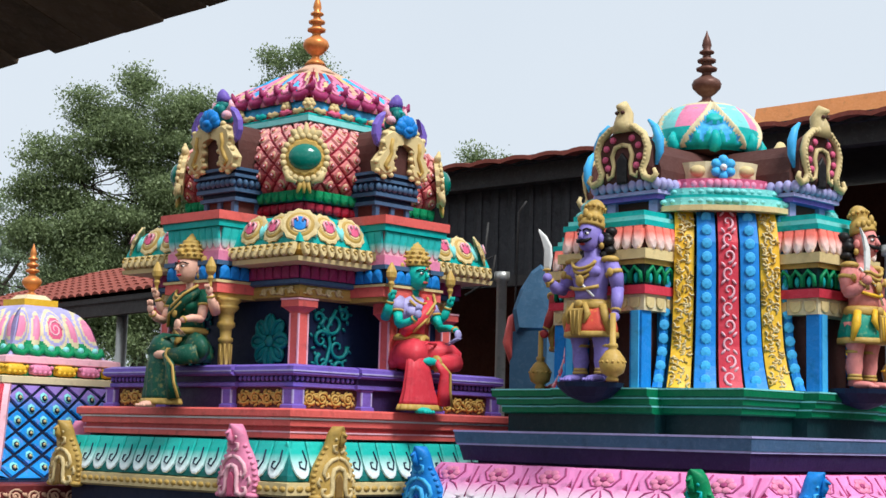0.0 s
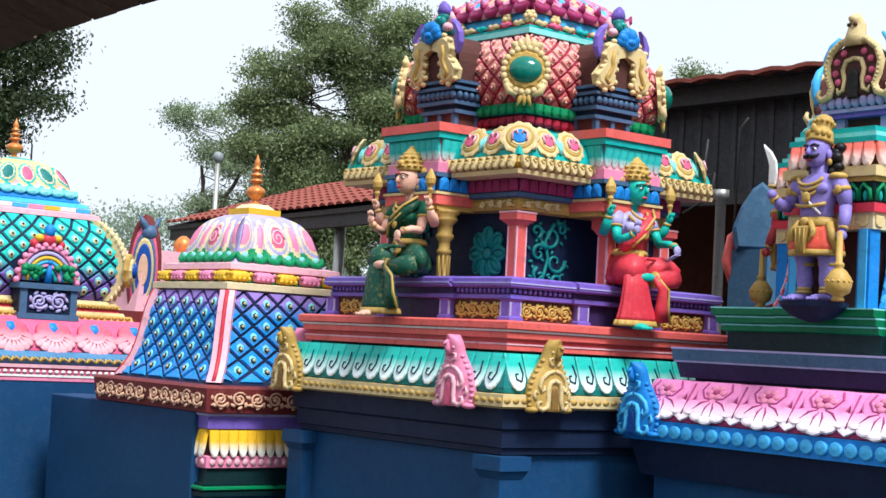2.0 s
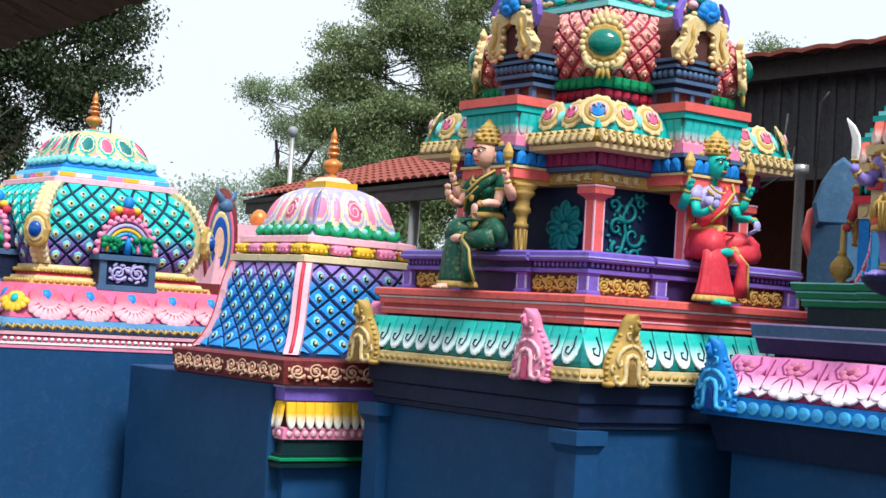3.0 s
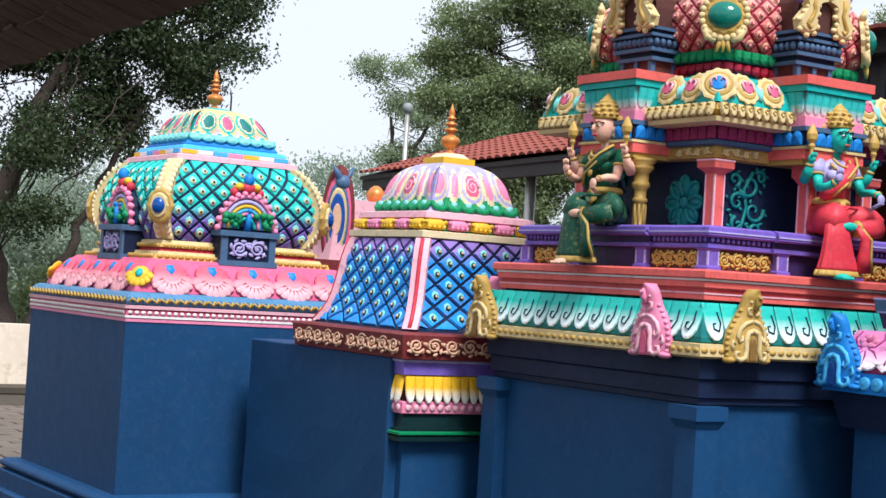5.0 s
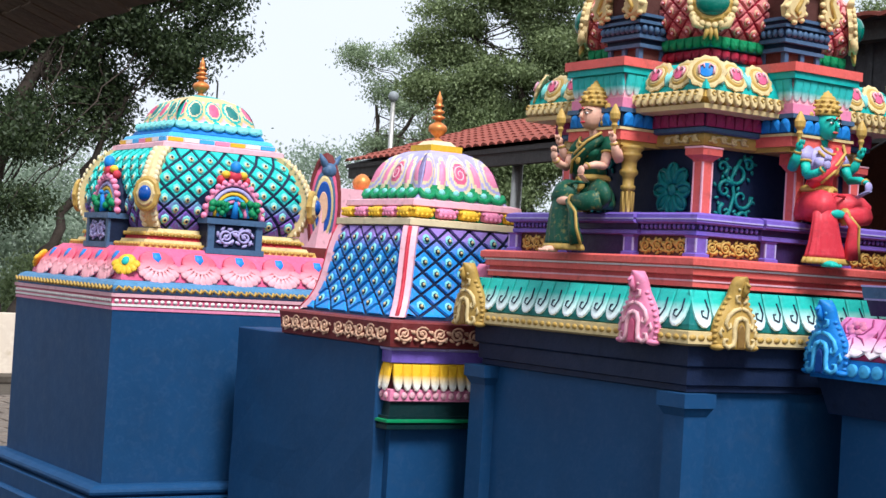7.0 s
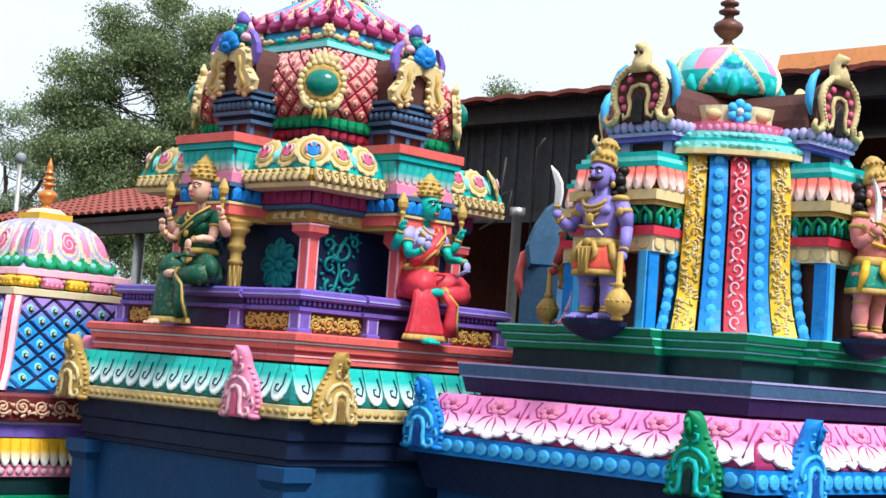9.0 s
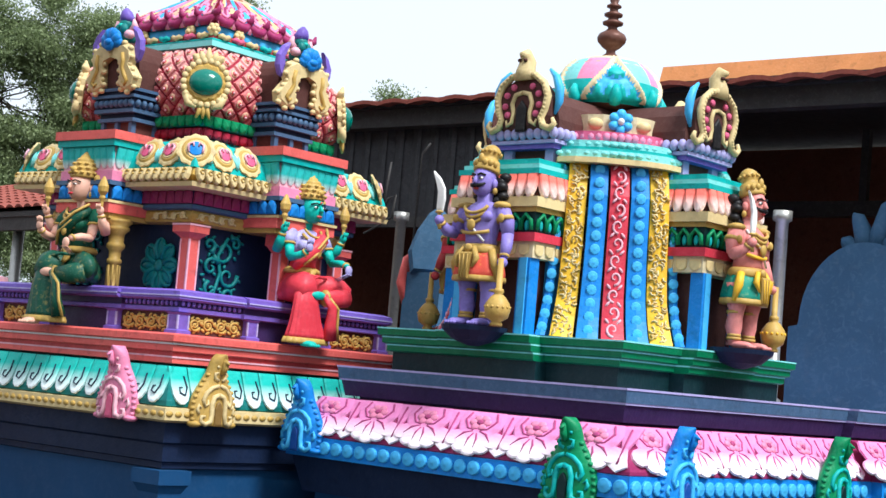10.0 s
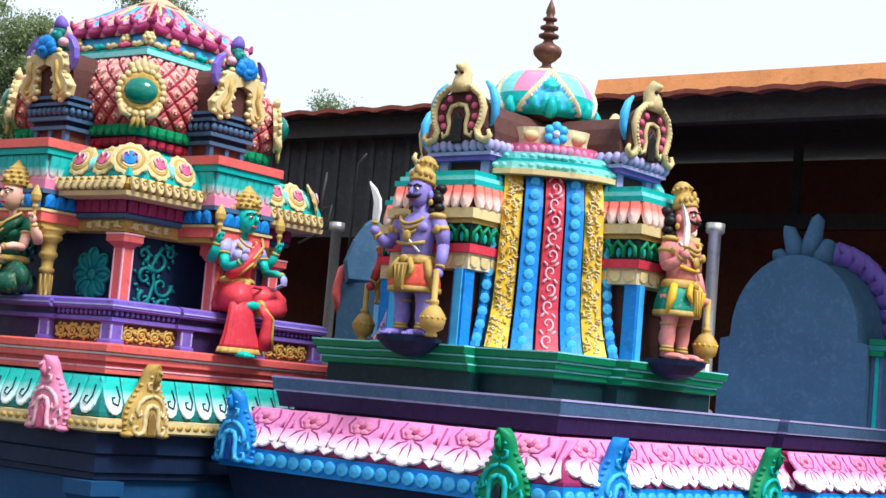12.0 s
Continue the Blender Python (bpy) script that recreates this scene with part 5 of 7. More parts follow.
def crown_paint(u, v):
    """Eight arabesque lobes: blue fields with green leaves at the foot, pale curved ribs, pink and mint fields above."""
    w = 2.0 * u
    i = math.floor(w + 0.5)
    side = w - i
    s = abs(2 * side)
    line = 0.06 + 0.80 * (1 - v) ** 1.1
    edge = abs(s - line)
    if v < 0.06:
        return (0, 0.008)
    if edge < 0.085:
        return (2, 0.020 * (1 - (edge / 0.085) ** 2) + 0.008)
    if s < line:
        if v < 0.26 - 0.12 * math.cos(s * 22):
            return (0, 0.020 - 0.010 * s)
        if (s / 0.22) ** 2 + ((v - 0.62) / 0.10) ** 2 < 1:
            return (0, 0.024)
        return (1, 0.006)
    if v > 0.45:
        return ((4 if side > 0 else 3), 0.014)
    return (0, 0.012)


relief("crown_relief", B, lambda u, v: Matrix.Rotation(math.pi * (u - 0.25), 4, "Z") @ Vector((0, -hb(2.875 + 0.19 * v), 2.875 + 0.19 * v)), 160, 24, crown_paint,
       [P["teal"], P["sky"], P["cream"], P["pink"], P["aqua"], P["brown"]], "turquoise, blue and pink arabesque")
bm = bmesh.new()
limb(bm, [(0, 0, -0.02), (0, -0.020, -0.008), (0, -0.030, 0.018), (0, -0.022, 0.040), (0, -0.006, 0.034)], [0.030, 0.028, 0.022, 0.014, 0.005], 0, 8)
tipm = mesh_of("leaf_tip", bm, P["teal"], True)
for i in range(8):
    piece("leaf_tip", tipm, B, pose(0, 0, 0, 0, 0, 45 * i) @ pose(0, -0.215, 2.895))
bm = bmesh.new()
turn(bm, [(0.17, 0), (0.175, 0.015), (0.12, 0.05), (0.06, 0.065)], 18)
part("crown_cap", bm, P["cream"], B, "", True).location.z = 3.040
finial(B, 3.095, 0.10, P["bronze"], 0.345)
piece("eave_crest", nm["blue"], B, sidem(3, 0.93, -0.80, 1.27))
piece("eave_crest", nm["green"], B, sidem(3, 0.93, 0.64, 1.22))
piece("eave_crest", nm["blue"], B, sidem(0, 0.93, -0.60, 1.22))
piece("eave_crest", nm["green"], B, sidem(0, 0.97, 0.52, 1.22))

# vaulted niche on the building beyond
N = thing("vaulted_niche", "slate blue plastered barrel-vaulted niche beside the tower", "niche", (9.2, 4.55, 1.64), size=1.14)
P["slate"] = paint("faded_slate_blue_paint", (0.045, 0.11, 0.19), 0.7, 0.2, 0.3, 0.3, scale=0.8, spot=(0.12, 0.16, 0.22))
bm = bmesh.new()
arc = [(0.31 * math.cos(a), 0.40 + 0.37 * math.sin(a)) for a in (math.pi * i / 20 for i in range(21))]
prof = [(0.36, 0.0), (0.36, 0.37), (0.315, 0.38)] + arc + [(-0.315, 0.38), (-0.36, 0.37), (-0.36, 0.0)]
loft(bm, [[(x, y, z) for y, z in prof] for x in (0, 0.62)])
soft(bm, 0.01, 1)
part("vault", bm, P["slate"], N)
bm = bmesh.new()
for y, z, h, lean in ((-0.02, 0.74, 0.20, -0.05), (0.03, 0.74, 0.15, 0.04), (-0.08, 0.73, 0.10, -0.05), (0.09, 0.72, 0.06, 0.03)):
    limb(bm, [(0.08, y, z), (0.07, y + lean * 0.4, z + h * 0.5), (0.05, y + lean, z + h), (0.02, y + lean * 1.2, z + h * 1.08)], [0.055, 0.045, 0.032, 0.008], 0, 9)
part("crest", bm, P["slate"], N, "worn leafy crest")
bm = bmesh.new()
for i in range(9):
    a = 0.15 + i * 0.19
    limb(bm, [(0.36, -0.31 * math.cos(a), 0.40 + 0.37 * math.sin(a)), (0.36, -0.37 * math.cos(a), 0.40 + 0.45 * math.sin(a)), (0.34, -0.37 * math.cos(a + 0.15), 0.41 + 0.46 * math.sin(a + 0.15))], [0.05, 0.04, 0.012], 0, 8)
part("side_leaf", bm, P["purple"], N, "violet leaf edging")
for z0, z1, y, c in ((0.375, 0.40, -0.46, "greenm"), (0.35, 0.373, -0.445, "teald"), (0.325, 0.348, -0.43, "greenm")):
    bm = bmesh.new()
    box(bm, 0.02, 0.62, y, -0.362, z0, z1)
    part("cornice", bm, P[c], N)
bm = bmesh.new()
box(bm, 0.05, 0.12, -0.42, -0.363, 0.0, 0.324)
part("pilaster", bm, P["grey"], N)
bm = bmesh.new()
box(bm, 0.044, 0.05, -0.40, -0.385, 0.0, 0.322)
part("inlay", bm, P["teal"], N)

# ---- small shrine with a feathered bell roof ----
C = thing("bell_roof_shrine", "small shrine with blue peacock-feather bell roof", "shrine", (6.004, 8.196, -0.118), "shrines in the row", size=1.0406)
tier("base_wall", C, [(0.46, 0.1134), (0.46, 0.92)], P["navy"])
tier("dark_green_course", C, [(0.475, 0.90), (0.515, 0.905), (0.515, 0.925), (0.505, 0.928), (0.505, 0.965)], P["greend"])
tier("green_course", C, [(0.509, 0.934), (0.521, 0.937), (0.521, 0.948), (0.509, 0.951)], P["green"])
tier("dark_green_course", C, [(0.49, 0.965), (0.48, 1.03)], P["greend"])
tier("dotted_course", C, [(0.485, 1.03), (0.497, 1.035), (0.497, 1.085), (0.485, 1.09)], P["pink"])
bm = bmesh.new()
ball(bm, (0, 0, 0), (0.018, 0.008, 0.018), 0, 7, 5)
row("dot", C, mesh_of("dot", bm, P["pinkl"], True), 0.485, 1.06, 22, gap=0.499)
tier("petal_back", C, [(0.475, 1.09), (0.482, 1.21)], P["brown"])
row("petal", C, petal_mesh("petal", 0.05, 0.12, 0.014, [P["yelpetal"]], 0.006, 0.01), 0.485, 1.15, 19, -8, gap=0.492)
tier("violet_course", C, [(0.485, 1.21), (0.502, 1.215), (0.502, 1.27)], P["purple"])
tier("lavender_course", C, [(0.505, 1.27), (0.515, 1.275), (0.515, 1.297)], P["lav"])
tier("scroll_band", C, [(0.525, 1.285), (0.535, 1.29), (0.55, 1.40), (0.54, 1.41), (0.46, 1.415)], P["maroon"])
ms = scroll_mesh("scroll", 0.50, 0.09, P["tan"], 5, 0.0065)
for k in range(4):
    for a in (-0.27, 0.27):
        piece("scroll", ms, C, sidem(k, 0.545, a, 1.352, -8))
bell = smooth_prof([(0.475, 1.415), (0.455, 1.43), (0.415, 1.50), (0.388, 1.60), (0.37, 1.72), (0.355, 1.80), (0.335, 1.86)], 16)
tier("bell_roof", C, bell, P["navyd"], w=0)
bh = curve_h(bell)
for k in range(4):
    mr = Matrix.Rotation(radians(90 * k), 4, "Z")
    lattice(C, "feather", lambda u, v: mr @ Vector((u * 0.93 * bh(1.425 + 0.43 * v), -bh(1.425 + 0.43 * v), 1.425 + 0.43 * v)), 5, 4,
            [P["feather2"], P["aqua"], P["navyd"], P["goldl"]], 0.010, True)
for sx, sy, r in ((-1, -1, -45), (1, -1, 45), (-1, 1, -135), (1, 1, 135)):
    bm = bmesh.new()
    rings = []
    for z in np.linspace(1.425, 1.86, 10):
        d = bh(z) * 1.414
        w = 0.036
        rings.append([(-w, -d + 0.03, z), (-w, -d - 0.008, z), (-w * 0.3, -d - 0.016, z), (w * 0.3, -d - 0.016, z), (w, -d - 0.008, z), (w, -d + 0.03, z)])
    loft(bm, rings)
    o = part("ridge", bm, P["pinkl"], C, "pink ridge with a red middle stripe")
    o.matrix_local = pose(0, 0, 0, 0, 0, r)
    bm = bmesh.new()
    limb(bm, [(0, -bh(z) * 1.414 - 0.014, z) for z in np.linspace(1.43, 1.855, 10)], 0.011, 0, 6)
    q = part("stripe", bm, P["red"], o)
tier("cream_course", C, [(0.33, 1.86), (0.355, 1.866), (0.355, 1.895), (0.335, 1.90)], P["cream"])
tier("garland_back", C, [(0.31, 1.90), (0.31, 1.955)], P["green"])
for k in range(4):
    for i, c in enumerate(("yellow", "pink", "yellow", "pink", "yellow")):
        bm = bmesh.new()
        L = 0.055
        limb(bm, [(-L, 0, 0), (-L * 0.6, -0.012, 0), (L * 0.6, -0.012, 0), (L, 0, 0)], [0.02, 0.026, 0.026, 0.02], 0, 8)
        for j in range(9):
            ball(bm, (-L + j * L / 4, -0.024 - 0.006 * (j % 2), 0.012 * (-1) ** j), 0.011, 0, 6, 4)
        o = part("garland", bm, P[c], C)
        o.matrix_local = sidem(k, 0.315, -0.27 + i * 0.135, 1.93)
tier("pink_course", C, [(0.315, 1.958), (0.325, 1.963), (0.32, 1.99), (0.27, 2.0)], P["pinkl"])
dome_c = smooth_prof([(0.268, 2.0), (0.245, 2.035), (0.222, 2.09), (0.195, 2.16), (0.150, 2.225), (0.09, 2.255)], 12)
tier("cap", C, dome_c, P["lav"], w=0)
bm = bmesh.new()
limb(bm, [(-0.042, 0.0, 0.012), (-0.030, -0.016, -0.016), (0.0, -0.024, -0.028), (0.030, -0.016, -0.016), (0.042, 0.0, 0.012)], [0.012, 0.016, 0.018, 0.016, 0.012], 0, 7)
ball(bm, (0, -0.014, 0.0), (0.020, 0.012, 0.018), 1, 8, 5)
row("scallop", C, mesh_of("scallop", bm, [P["green"], P["aqua"]], True), 0.25, 2.035, 6, gap=0.252)
hc = curve_h(dome_c)


def bell_paint(u, v):
    """Tall nested ovals: pale rims, lavender ground, rose hearts on the faces and green ones on the arrises."""
    for c, col in ((0.0, 3), (-0.95, 4), (0.95, 4), (-0.48, 5), (0.48, 5)):
        wide = 0.36 if col == 3 else 0.30 if col == 4 else 0.14
        r = math.hypot((u - c) / wide, (v - 0.46) / (0.46 if col != 5 else 0.40))
        if r < 1.0:
            return (((2 if r > 0.82 else 1 if r > 0.66 else 2 if r > 0.54 else col) if col != 5 else (2 if r > 0.7 else 4)), 0.004 + 0.020 * (1 - r * r))
    return (1 if v > 0.18 else 0, 0.003)


for k in range(4):
    mb = Matrix.Rotation(radians(90 * k), 4, "Z")
    relief("petal_relief", C, lambda u, v: mb @ Vector((u * hc(2.03 + 0.22 * v), -hc(2.03 + 0.22 * v), 2.03 + 0.22 * v)), 56, 26, bell_paint,
           [P["green"], P["lav"], P["cream"], P["rose"], P["pink"], P["teal"]])
    bm = bmesh.new()
    limb(bm, [(0.040 * (1 - q / 18) * math.cos(q * 0.7), 0, 0.050 * (1 - q / 18) * math.sin(q * 0.7)) for q in range(16)], 0.006, 0, 5)
    part("rose_curl", bm, P["pinkl"], C).matrix_local = sidem(k, 0.226, 0, 2.135, -20)
bm = bmesh.new()
box(bm, -0.095, 0.095, -0.095, 0.095, 2.245, 2.285)
soft(bm, 0.01, 2)
part("yellow_block", bm, P["yellow"], C)
bm = bmesh.new()
loft(bm, [square(0.075, 2.285), square(0.05, 2.31)])
part("step", bm, P["cream"], C)
finial(C, 2.30, 0.075, P["copper"], 0.27)

blk = thing("masonry_block", "rough-edged dark blue plastered masonry block against the small shrine", "masonry", (0, 0, 0))
bm = bmesh.new()
box(bm, 5.458, 5.85, 7.765, 9.313, 0, 1.2216)
es = [e for e in bm.edges]
bmesh.ops.subdivide_edges(bm, edges=es, cuts=5, use_grid_fill=True)
for v in bm.verts:
    q = noise.noise(v.co * 9.0) * 0.012
    v.co += Vector((q, noise.noise(v.co * 7 + Vector((3, 1, 2))) * 0.014, q * 0.4))
soft(bm, 0.006, 1)
part("body", bm, P["navy"], blk)

# ---- large shrine with a feathered dome ----
D = thing("feather_dome_shrine", "large shrine with peacock-feather dome on a blue base", "shrine", (5.615, 10.37, 0), "shrines in the row", size=0.957)
tier("base_step", D, [(1.03, 0), (1.03, 0.12), (1.01, 0.13)], P["navy"], w=0.01)
tier("base_step", D, [(0.98, 0.13), (0.98, 0.24), (0.95, 0.25)], P["navy"], w=0.01)
tier("base_torus", D, smooth_prof([(0.93, 0.25), (0.965, 0.27), (0.965, 0.30), (0.92, 0.32)], 7), P["navy"], w=0)
tier("base_wall", D, [(0.86, 0.32), (0.86, 1.335)], P["navy"], w=0.012)
for z0, z1, h, c in ((1.335, 1.352, 0.865, "pink"), (1.352, 1.358, 0.86, "crimson"), (1.358, 1.372, 0.868, "white"), (1.372, 1.405, 0.865, "rose"), (1.405, 1.412, 0.868, "crimson"), (1.412, 1.432, 0.875, "pinkl")):
    tier("moulding", D, [(h, z0), (h, z1)], P[c], w=0.002)
bm = bmesh.new()
ball(bm, (0, 0, 0), (0.016, 0.010, 0.012), 0, 6, 4)
row("bead", D, mesh_of("bead", bm, P["white"], True), 0.86, 1.389, 42, gap=0.868)
P["ropeblue"] = paint("dusty_blue_paint", (0.07, 0.20, 0.36))
tier("rope_band", D, smooth_prof([(0.85, 1.432), (0.865, 1.45), (0.86, 1.485), (0.82, 1.51)], 6), P["ropeblue"], w=0)
bm = bmesh.new()
limb(bm, [(-0.03, 0, -0.012), (-0.015, -0.012, 0.012), (0.0, -0.012, 0.0), (0.015, -0.012, -0.012), (0.03, 0, 0.012)], 0.008, 0, 5)
row("rope_strand", D, mesh_of("rope_strand", bm, P["gold"], True), 0.85, 1.462, 28, gap=0.867)
lotus_p = smooth_prof([(0.79, 1.512), (0.775, 1.56), (0.73, 1.63), (0.67, 1.69), (0.64, 1.715)], 9)
tier("lotus_roof", D, lotus_p, P["rose"], w=0)
bm = bmesh.new()
for i in range(9):
    a = -1.3 + i * 2.6 / 8
    m = Matrix.Rotation(a, 4, "Y")
    ball(bm, m @ Vector((0, -0.010, -0.070)), (0.036, 0.016, 0.060), 0, 7, 5, m)
ball(bm, (0, -0.012, 0.02), (0.10, 0.016, 0.07), 0, 9, 6)
slab(bm, [(-0.02, 0.07), (0.02, 0.07), (0.026, 0.03), (0.0, 0.0), (-0.026, 0.03)], 0.03, 1)
lp = mesh_of("lotus_petal", bm, [P["lotus"], P["blue"]], True)
for k in range(4):
    for i in range(5):
        piece("lotus_petal", lp, D, sidem(k, 0.742, -0.55 + i * 0.275, 1.605, -33) @ Matrix.Diagonal((1.2, 1, 1.1, 1)))
for sx, sy, r in ((-1, -1, -45), (1, -1, 45), (-1, 1, -135), (1, 1, 135)):
    bm = bmesh.new()
    for i in range(7):
        a = -1.3 + i * 2.6 / 6
        m = Matrix.Rotation(a, 4, "Y")
        ball(bm, m @ Vector((0, -0.012, -0.055)), (0.03, 0.016, 0.04), 0, 7, 5, m)
    ball(bm, (0, -0.014, 0), (0.06, 0.02, 0.05), 0, 9, 6)
    ball(bm, (0, -0.03, -0.005), (0.026, 0.012, 0.03), 1, 8, 5)
    o = part("corner_petal", bm, [P["yellow"], P["teal"]], D, "yellow corner petal with a green eye")
    o.matrix_local = pose(sx * 0.735, sy * 0.735, 1.615, 0, 0, r) @ pose(0, 0, 0, -30)
for z0, z1, h, c in ((1.715, 1.745, 0.60, "gold"), (1.745, 1.765, 0.56, "goldl"), (1.765, 1.79, 0.53, "red"), (1.79, 1.81, 0.54, "gold"), (1.81, 1.835, 0.52, "goldl")):
    tier("neck_course", D, [(h + 0.01, z0), (h, z1)], P[c], w=0.004)
bm = bmesh.new()
ball(bm, (0, 0, 0), (0.022, 0.016, 0.014), 0, 6, 4)
me = mesh_of("bead", bm, P["gold"], True)
row("bead", D, me, 0.59, 1.732, 26, gap=0.605)
row("bead", D, me, 0.53, 1.80, 24, gap=0.545)
dome_d = smooth_prof([(0.485, 1.835), (0.535, 1.92), (0.555, 2.03), (0.54, 2.15), (0.485, 2.27), (0.41, 2.35)], 14)
tier("dome", D, dome_d, P["navyd"], w=0)
hd = curve_h(dome_d)
for k in range(4):
    md = Matrix.Rotation(radians(90 * k), 4, "Z")
    lattice(D, "feather", lambda u, v: md @ Vector((u * 0.95 * hd(1.84 + 0.50 * v), -hd(1.84 + 0.50 * v), 1.84 + 0.50 * v)), 7, 4,
            [P["feather"], P["aqua"], P["goldl"], P["navyd"]], 0.010, True, lambda u, v: not ((v < 0.5 and abs(u) < 0.34) or (v < 0.7 and abs(u) < 0.2)))
for sx, sy, r in ((-1, -1, -45), (1, -1, 45), (-1, 1, -135), (1, 1, 135)):
    rib = new("corner_rib")
    rib.parent = D
    rib.matrix_local = pose(0, 0, 0, 0, 0, r)
    bm = bmesh.new()
    rings = []
    for z in np.linspace(1.84, 2.35, 12):
        d = hd(z) * 1.414
        w = 0.045
        rings.append([(-w, -d + 0.06, z), (-w, -d - 0.012, z), (0, -d - 0.028, z), (w, -d - 0.012, z), (w, -d + 0.06, z)])
    loft(bm, rings)
    part("rib_body", bm, P["goldl"], rib)
    bm = bmesh.new()
    for i in range(16):
        z = 1.86 + i * 0.031
        d = hd(z) * 1.414
        for s in (-1, 1):
            ball(bm, (s * 0.036, -d - 0.012, z), (0.022, 0.010, 0.022), 0, 7, 4)
    part("rib_leaf", bm, P["cream"], rib)
    bm = bmesh.new()
    oval = lambda w, h: [(w * math.cos(a) * (1 + 0.06 * math.cos(8 * a)), h * math.sin(a)) for a in (2 * math.pi * i / 18 for i in range(18))]
    slab(bm, oval(0.085, 0.11), 0.03, 0)
    slab(bm, oval(0.06, 0.08), 0.045, 1)
    ball(bm, (0, -0.045, 0), (0.042, 0.025, 0.05), 2, 12, 8)
    o = part("boss", bm, [P["gold"], P["goldl"], P["jewelb"]], rib, "gilt boss with a blue glazed centre")
    o.matrix_local = pose(0, -hd(2.03) * 1.414 - 0.015, 2.04)
for k in range(4):
    bay = new("bay")
    bay.parent = D
    bay.matrix_local = sidem(k)
    for w, o, z0, z1, c in ((0.20, 0.665, 1.70, 1.735, "grey"), (0.185, 0.645, 1.735, 1.885, "navyd"), (0.205, 0.67, 1.885, 1.92, "grey")):
        bm = bmesh.new()
        box(bm, -w, w, -o, -0.35, z0, z1)
        soft(bm, 0.006, 1)
        part("box_course", bm, P[c], bay)
    for x in (-0.165, 0.165):
        bm = bmesh.new()
        box(bm, x - 0.022, x + 0.022, -0.655, -0.64, 1.735, 1.885)
        part("frame", bm, P["grey"], bay)
    piece("scroll", scroll_mesh("scroll", 0.25, 0.12, P["lav"], 2, 0.009), bay, pose(0, -0.652, 1.81))
    bm = bmesh.new()
    slab(bm, [(0.20 * math.cos(a), 0.235 * math.sin(a)) for a in (math.pi * i / 14 for i in range(15))], 0.10, 0)
    o = part("niche_back", bm, P["navyd"], bay)
    o.matrix_local = pose(0, -0.50, 1.93)
    for j, (c, r) in enumerate((("pink", 0.185), ("lav", 0.155), ("yellow", 0.13), ("sky", 0.108), ("pink", 0.086), ("teal", 0.06))):
        bm = bmesh.new()
        n = 13
        limb(bm, [(r * math.cos(a), 0, r * 1.12 * math.sin(a)) for a in (math.pi * i / n for i in range(n + 1))], 0.014, 0, 6)
        if j == 0:
            for i in range(n + 1):
                a = math.pi * i / n
                ball(bm, (0.20 * math.cos(a), 0, 0.222 * math.sin(a)), (0.021, 0.024, 0.021), 0, 7, 5)
        o = part("fan_ring", bm, P[c], bay)
        o.matrix_local = pose(0, -0.605 + 0.002 * j, 1.935)
    bm = bmesh.new()
    rnd = random.Random(k)
    for s in (-1, 1):
        for i in range(16):
            ball(bm, (s * rnd.uniform(0.05, 0.17), -0.61 - rnd.uniform(0, 0.02), 1.94 + rnd.uniform(0, 0.085)), rnd.uniform(0.014, 0.026), 0, 6, 4)
    part("leafage", bm, P["green"], bay, "green leaf relief")
    bm = bmesh.new()
    limb(bm, [(0, -0.62, 1.93), (0, -0.63, 1.99), (0, -0.635, 2.04)], [0.025, 0.018, 0.010], 0, 8)
    ball(bm, (0, -0.64, 2.05), 0.016, 0, 7, 5)
    part("bird_relief", bm, P["blue"], bay, "small blue bird relief")
    bm = bmesh.new()
    ball(bm, (0, -0.59, 2.19), (0.05, 0.04, 0.045), 0, 9, 6)
    ball(bm, (0, -0.60, 2.245), (0.036, 0.036, 0.045), 1, 9, 6)
    for s in (-1, 1):
        ball(bm, (s * 0.06, -0.59, 2.20), (0.03, 0.03, 0.026), 2, 8, 5)
        ball(bm, (s * 0.09, -0.58, 2.165), (0.028, 0.03, 0.03), 0, 8, 5)
    part("crest_knob", bm, [P["red"], P["blue"], P["yellow"]], bay, "blue and red crest knob")
tier("pink_course", D, [(0.40, 2.345), (0.425, 2.35), (0.42, 2.38), (0.39, 2.39)], P["pinkl"])
tier("inlay_course", D, [(0.38, 2.39), (0.385, 2.42)], P["white"], w=0.003)
for k in range(4):
    for i, c in enumerate(("yellow", "white", "sky", "pink", "yellow", "white", "sky")):
        bm = bmesh.new()
        box(bm, -0.05, 0.05, -0.006, 0.01, -0.012, 0.012)
        o = part("inlay", bm, P[c], D)
        o.matrix_local = sidem(k, 0.385, -0.325 + i * 0.108, 2.405)
tier("blue_course", D, [(0.36, 2.42), (0.37, 2.425), (0.36, 2.445), (0.33, 2.455)], P["sky"])
tier("blue_course", D, [(0.32, 2.455), (0.325, 2.46), (0.31, 2.485), (0.29, 2.49)], P["blue"])
cap_d = smooth_prof([(0.30, 2.49), (0.28, 2.52), (0.235, 2.60), (0.18, 2.675), (0.10, 2.72), (0.05, 2.735)], 12)
tier("cap", D, cap_d, P["teal"], w=0)
hdc = curve_h(cap_d)


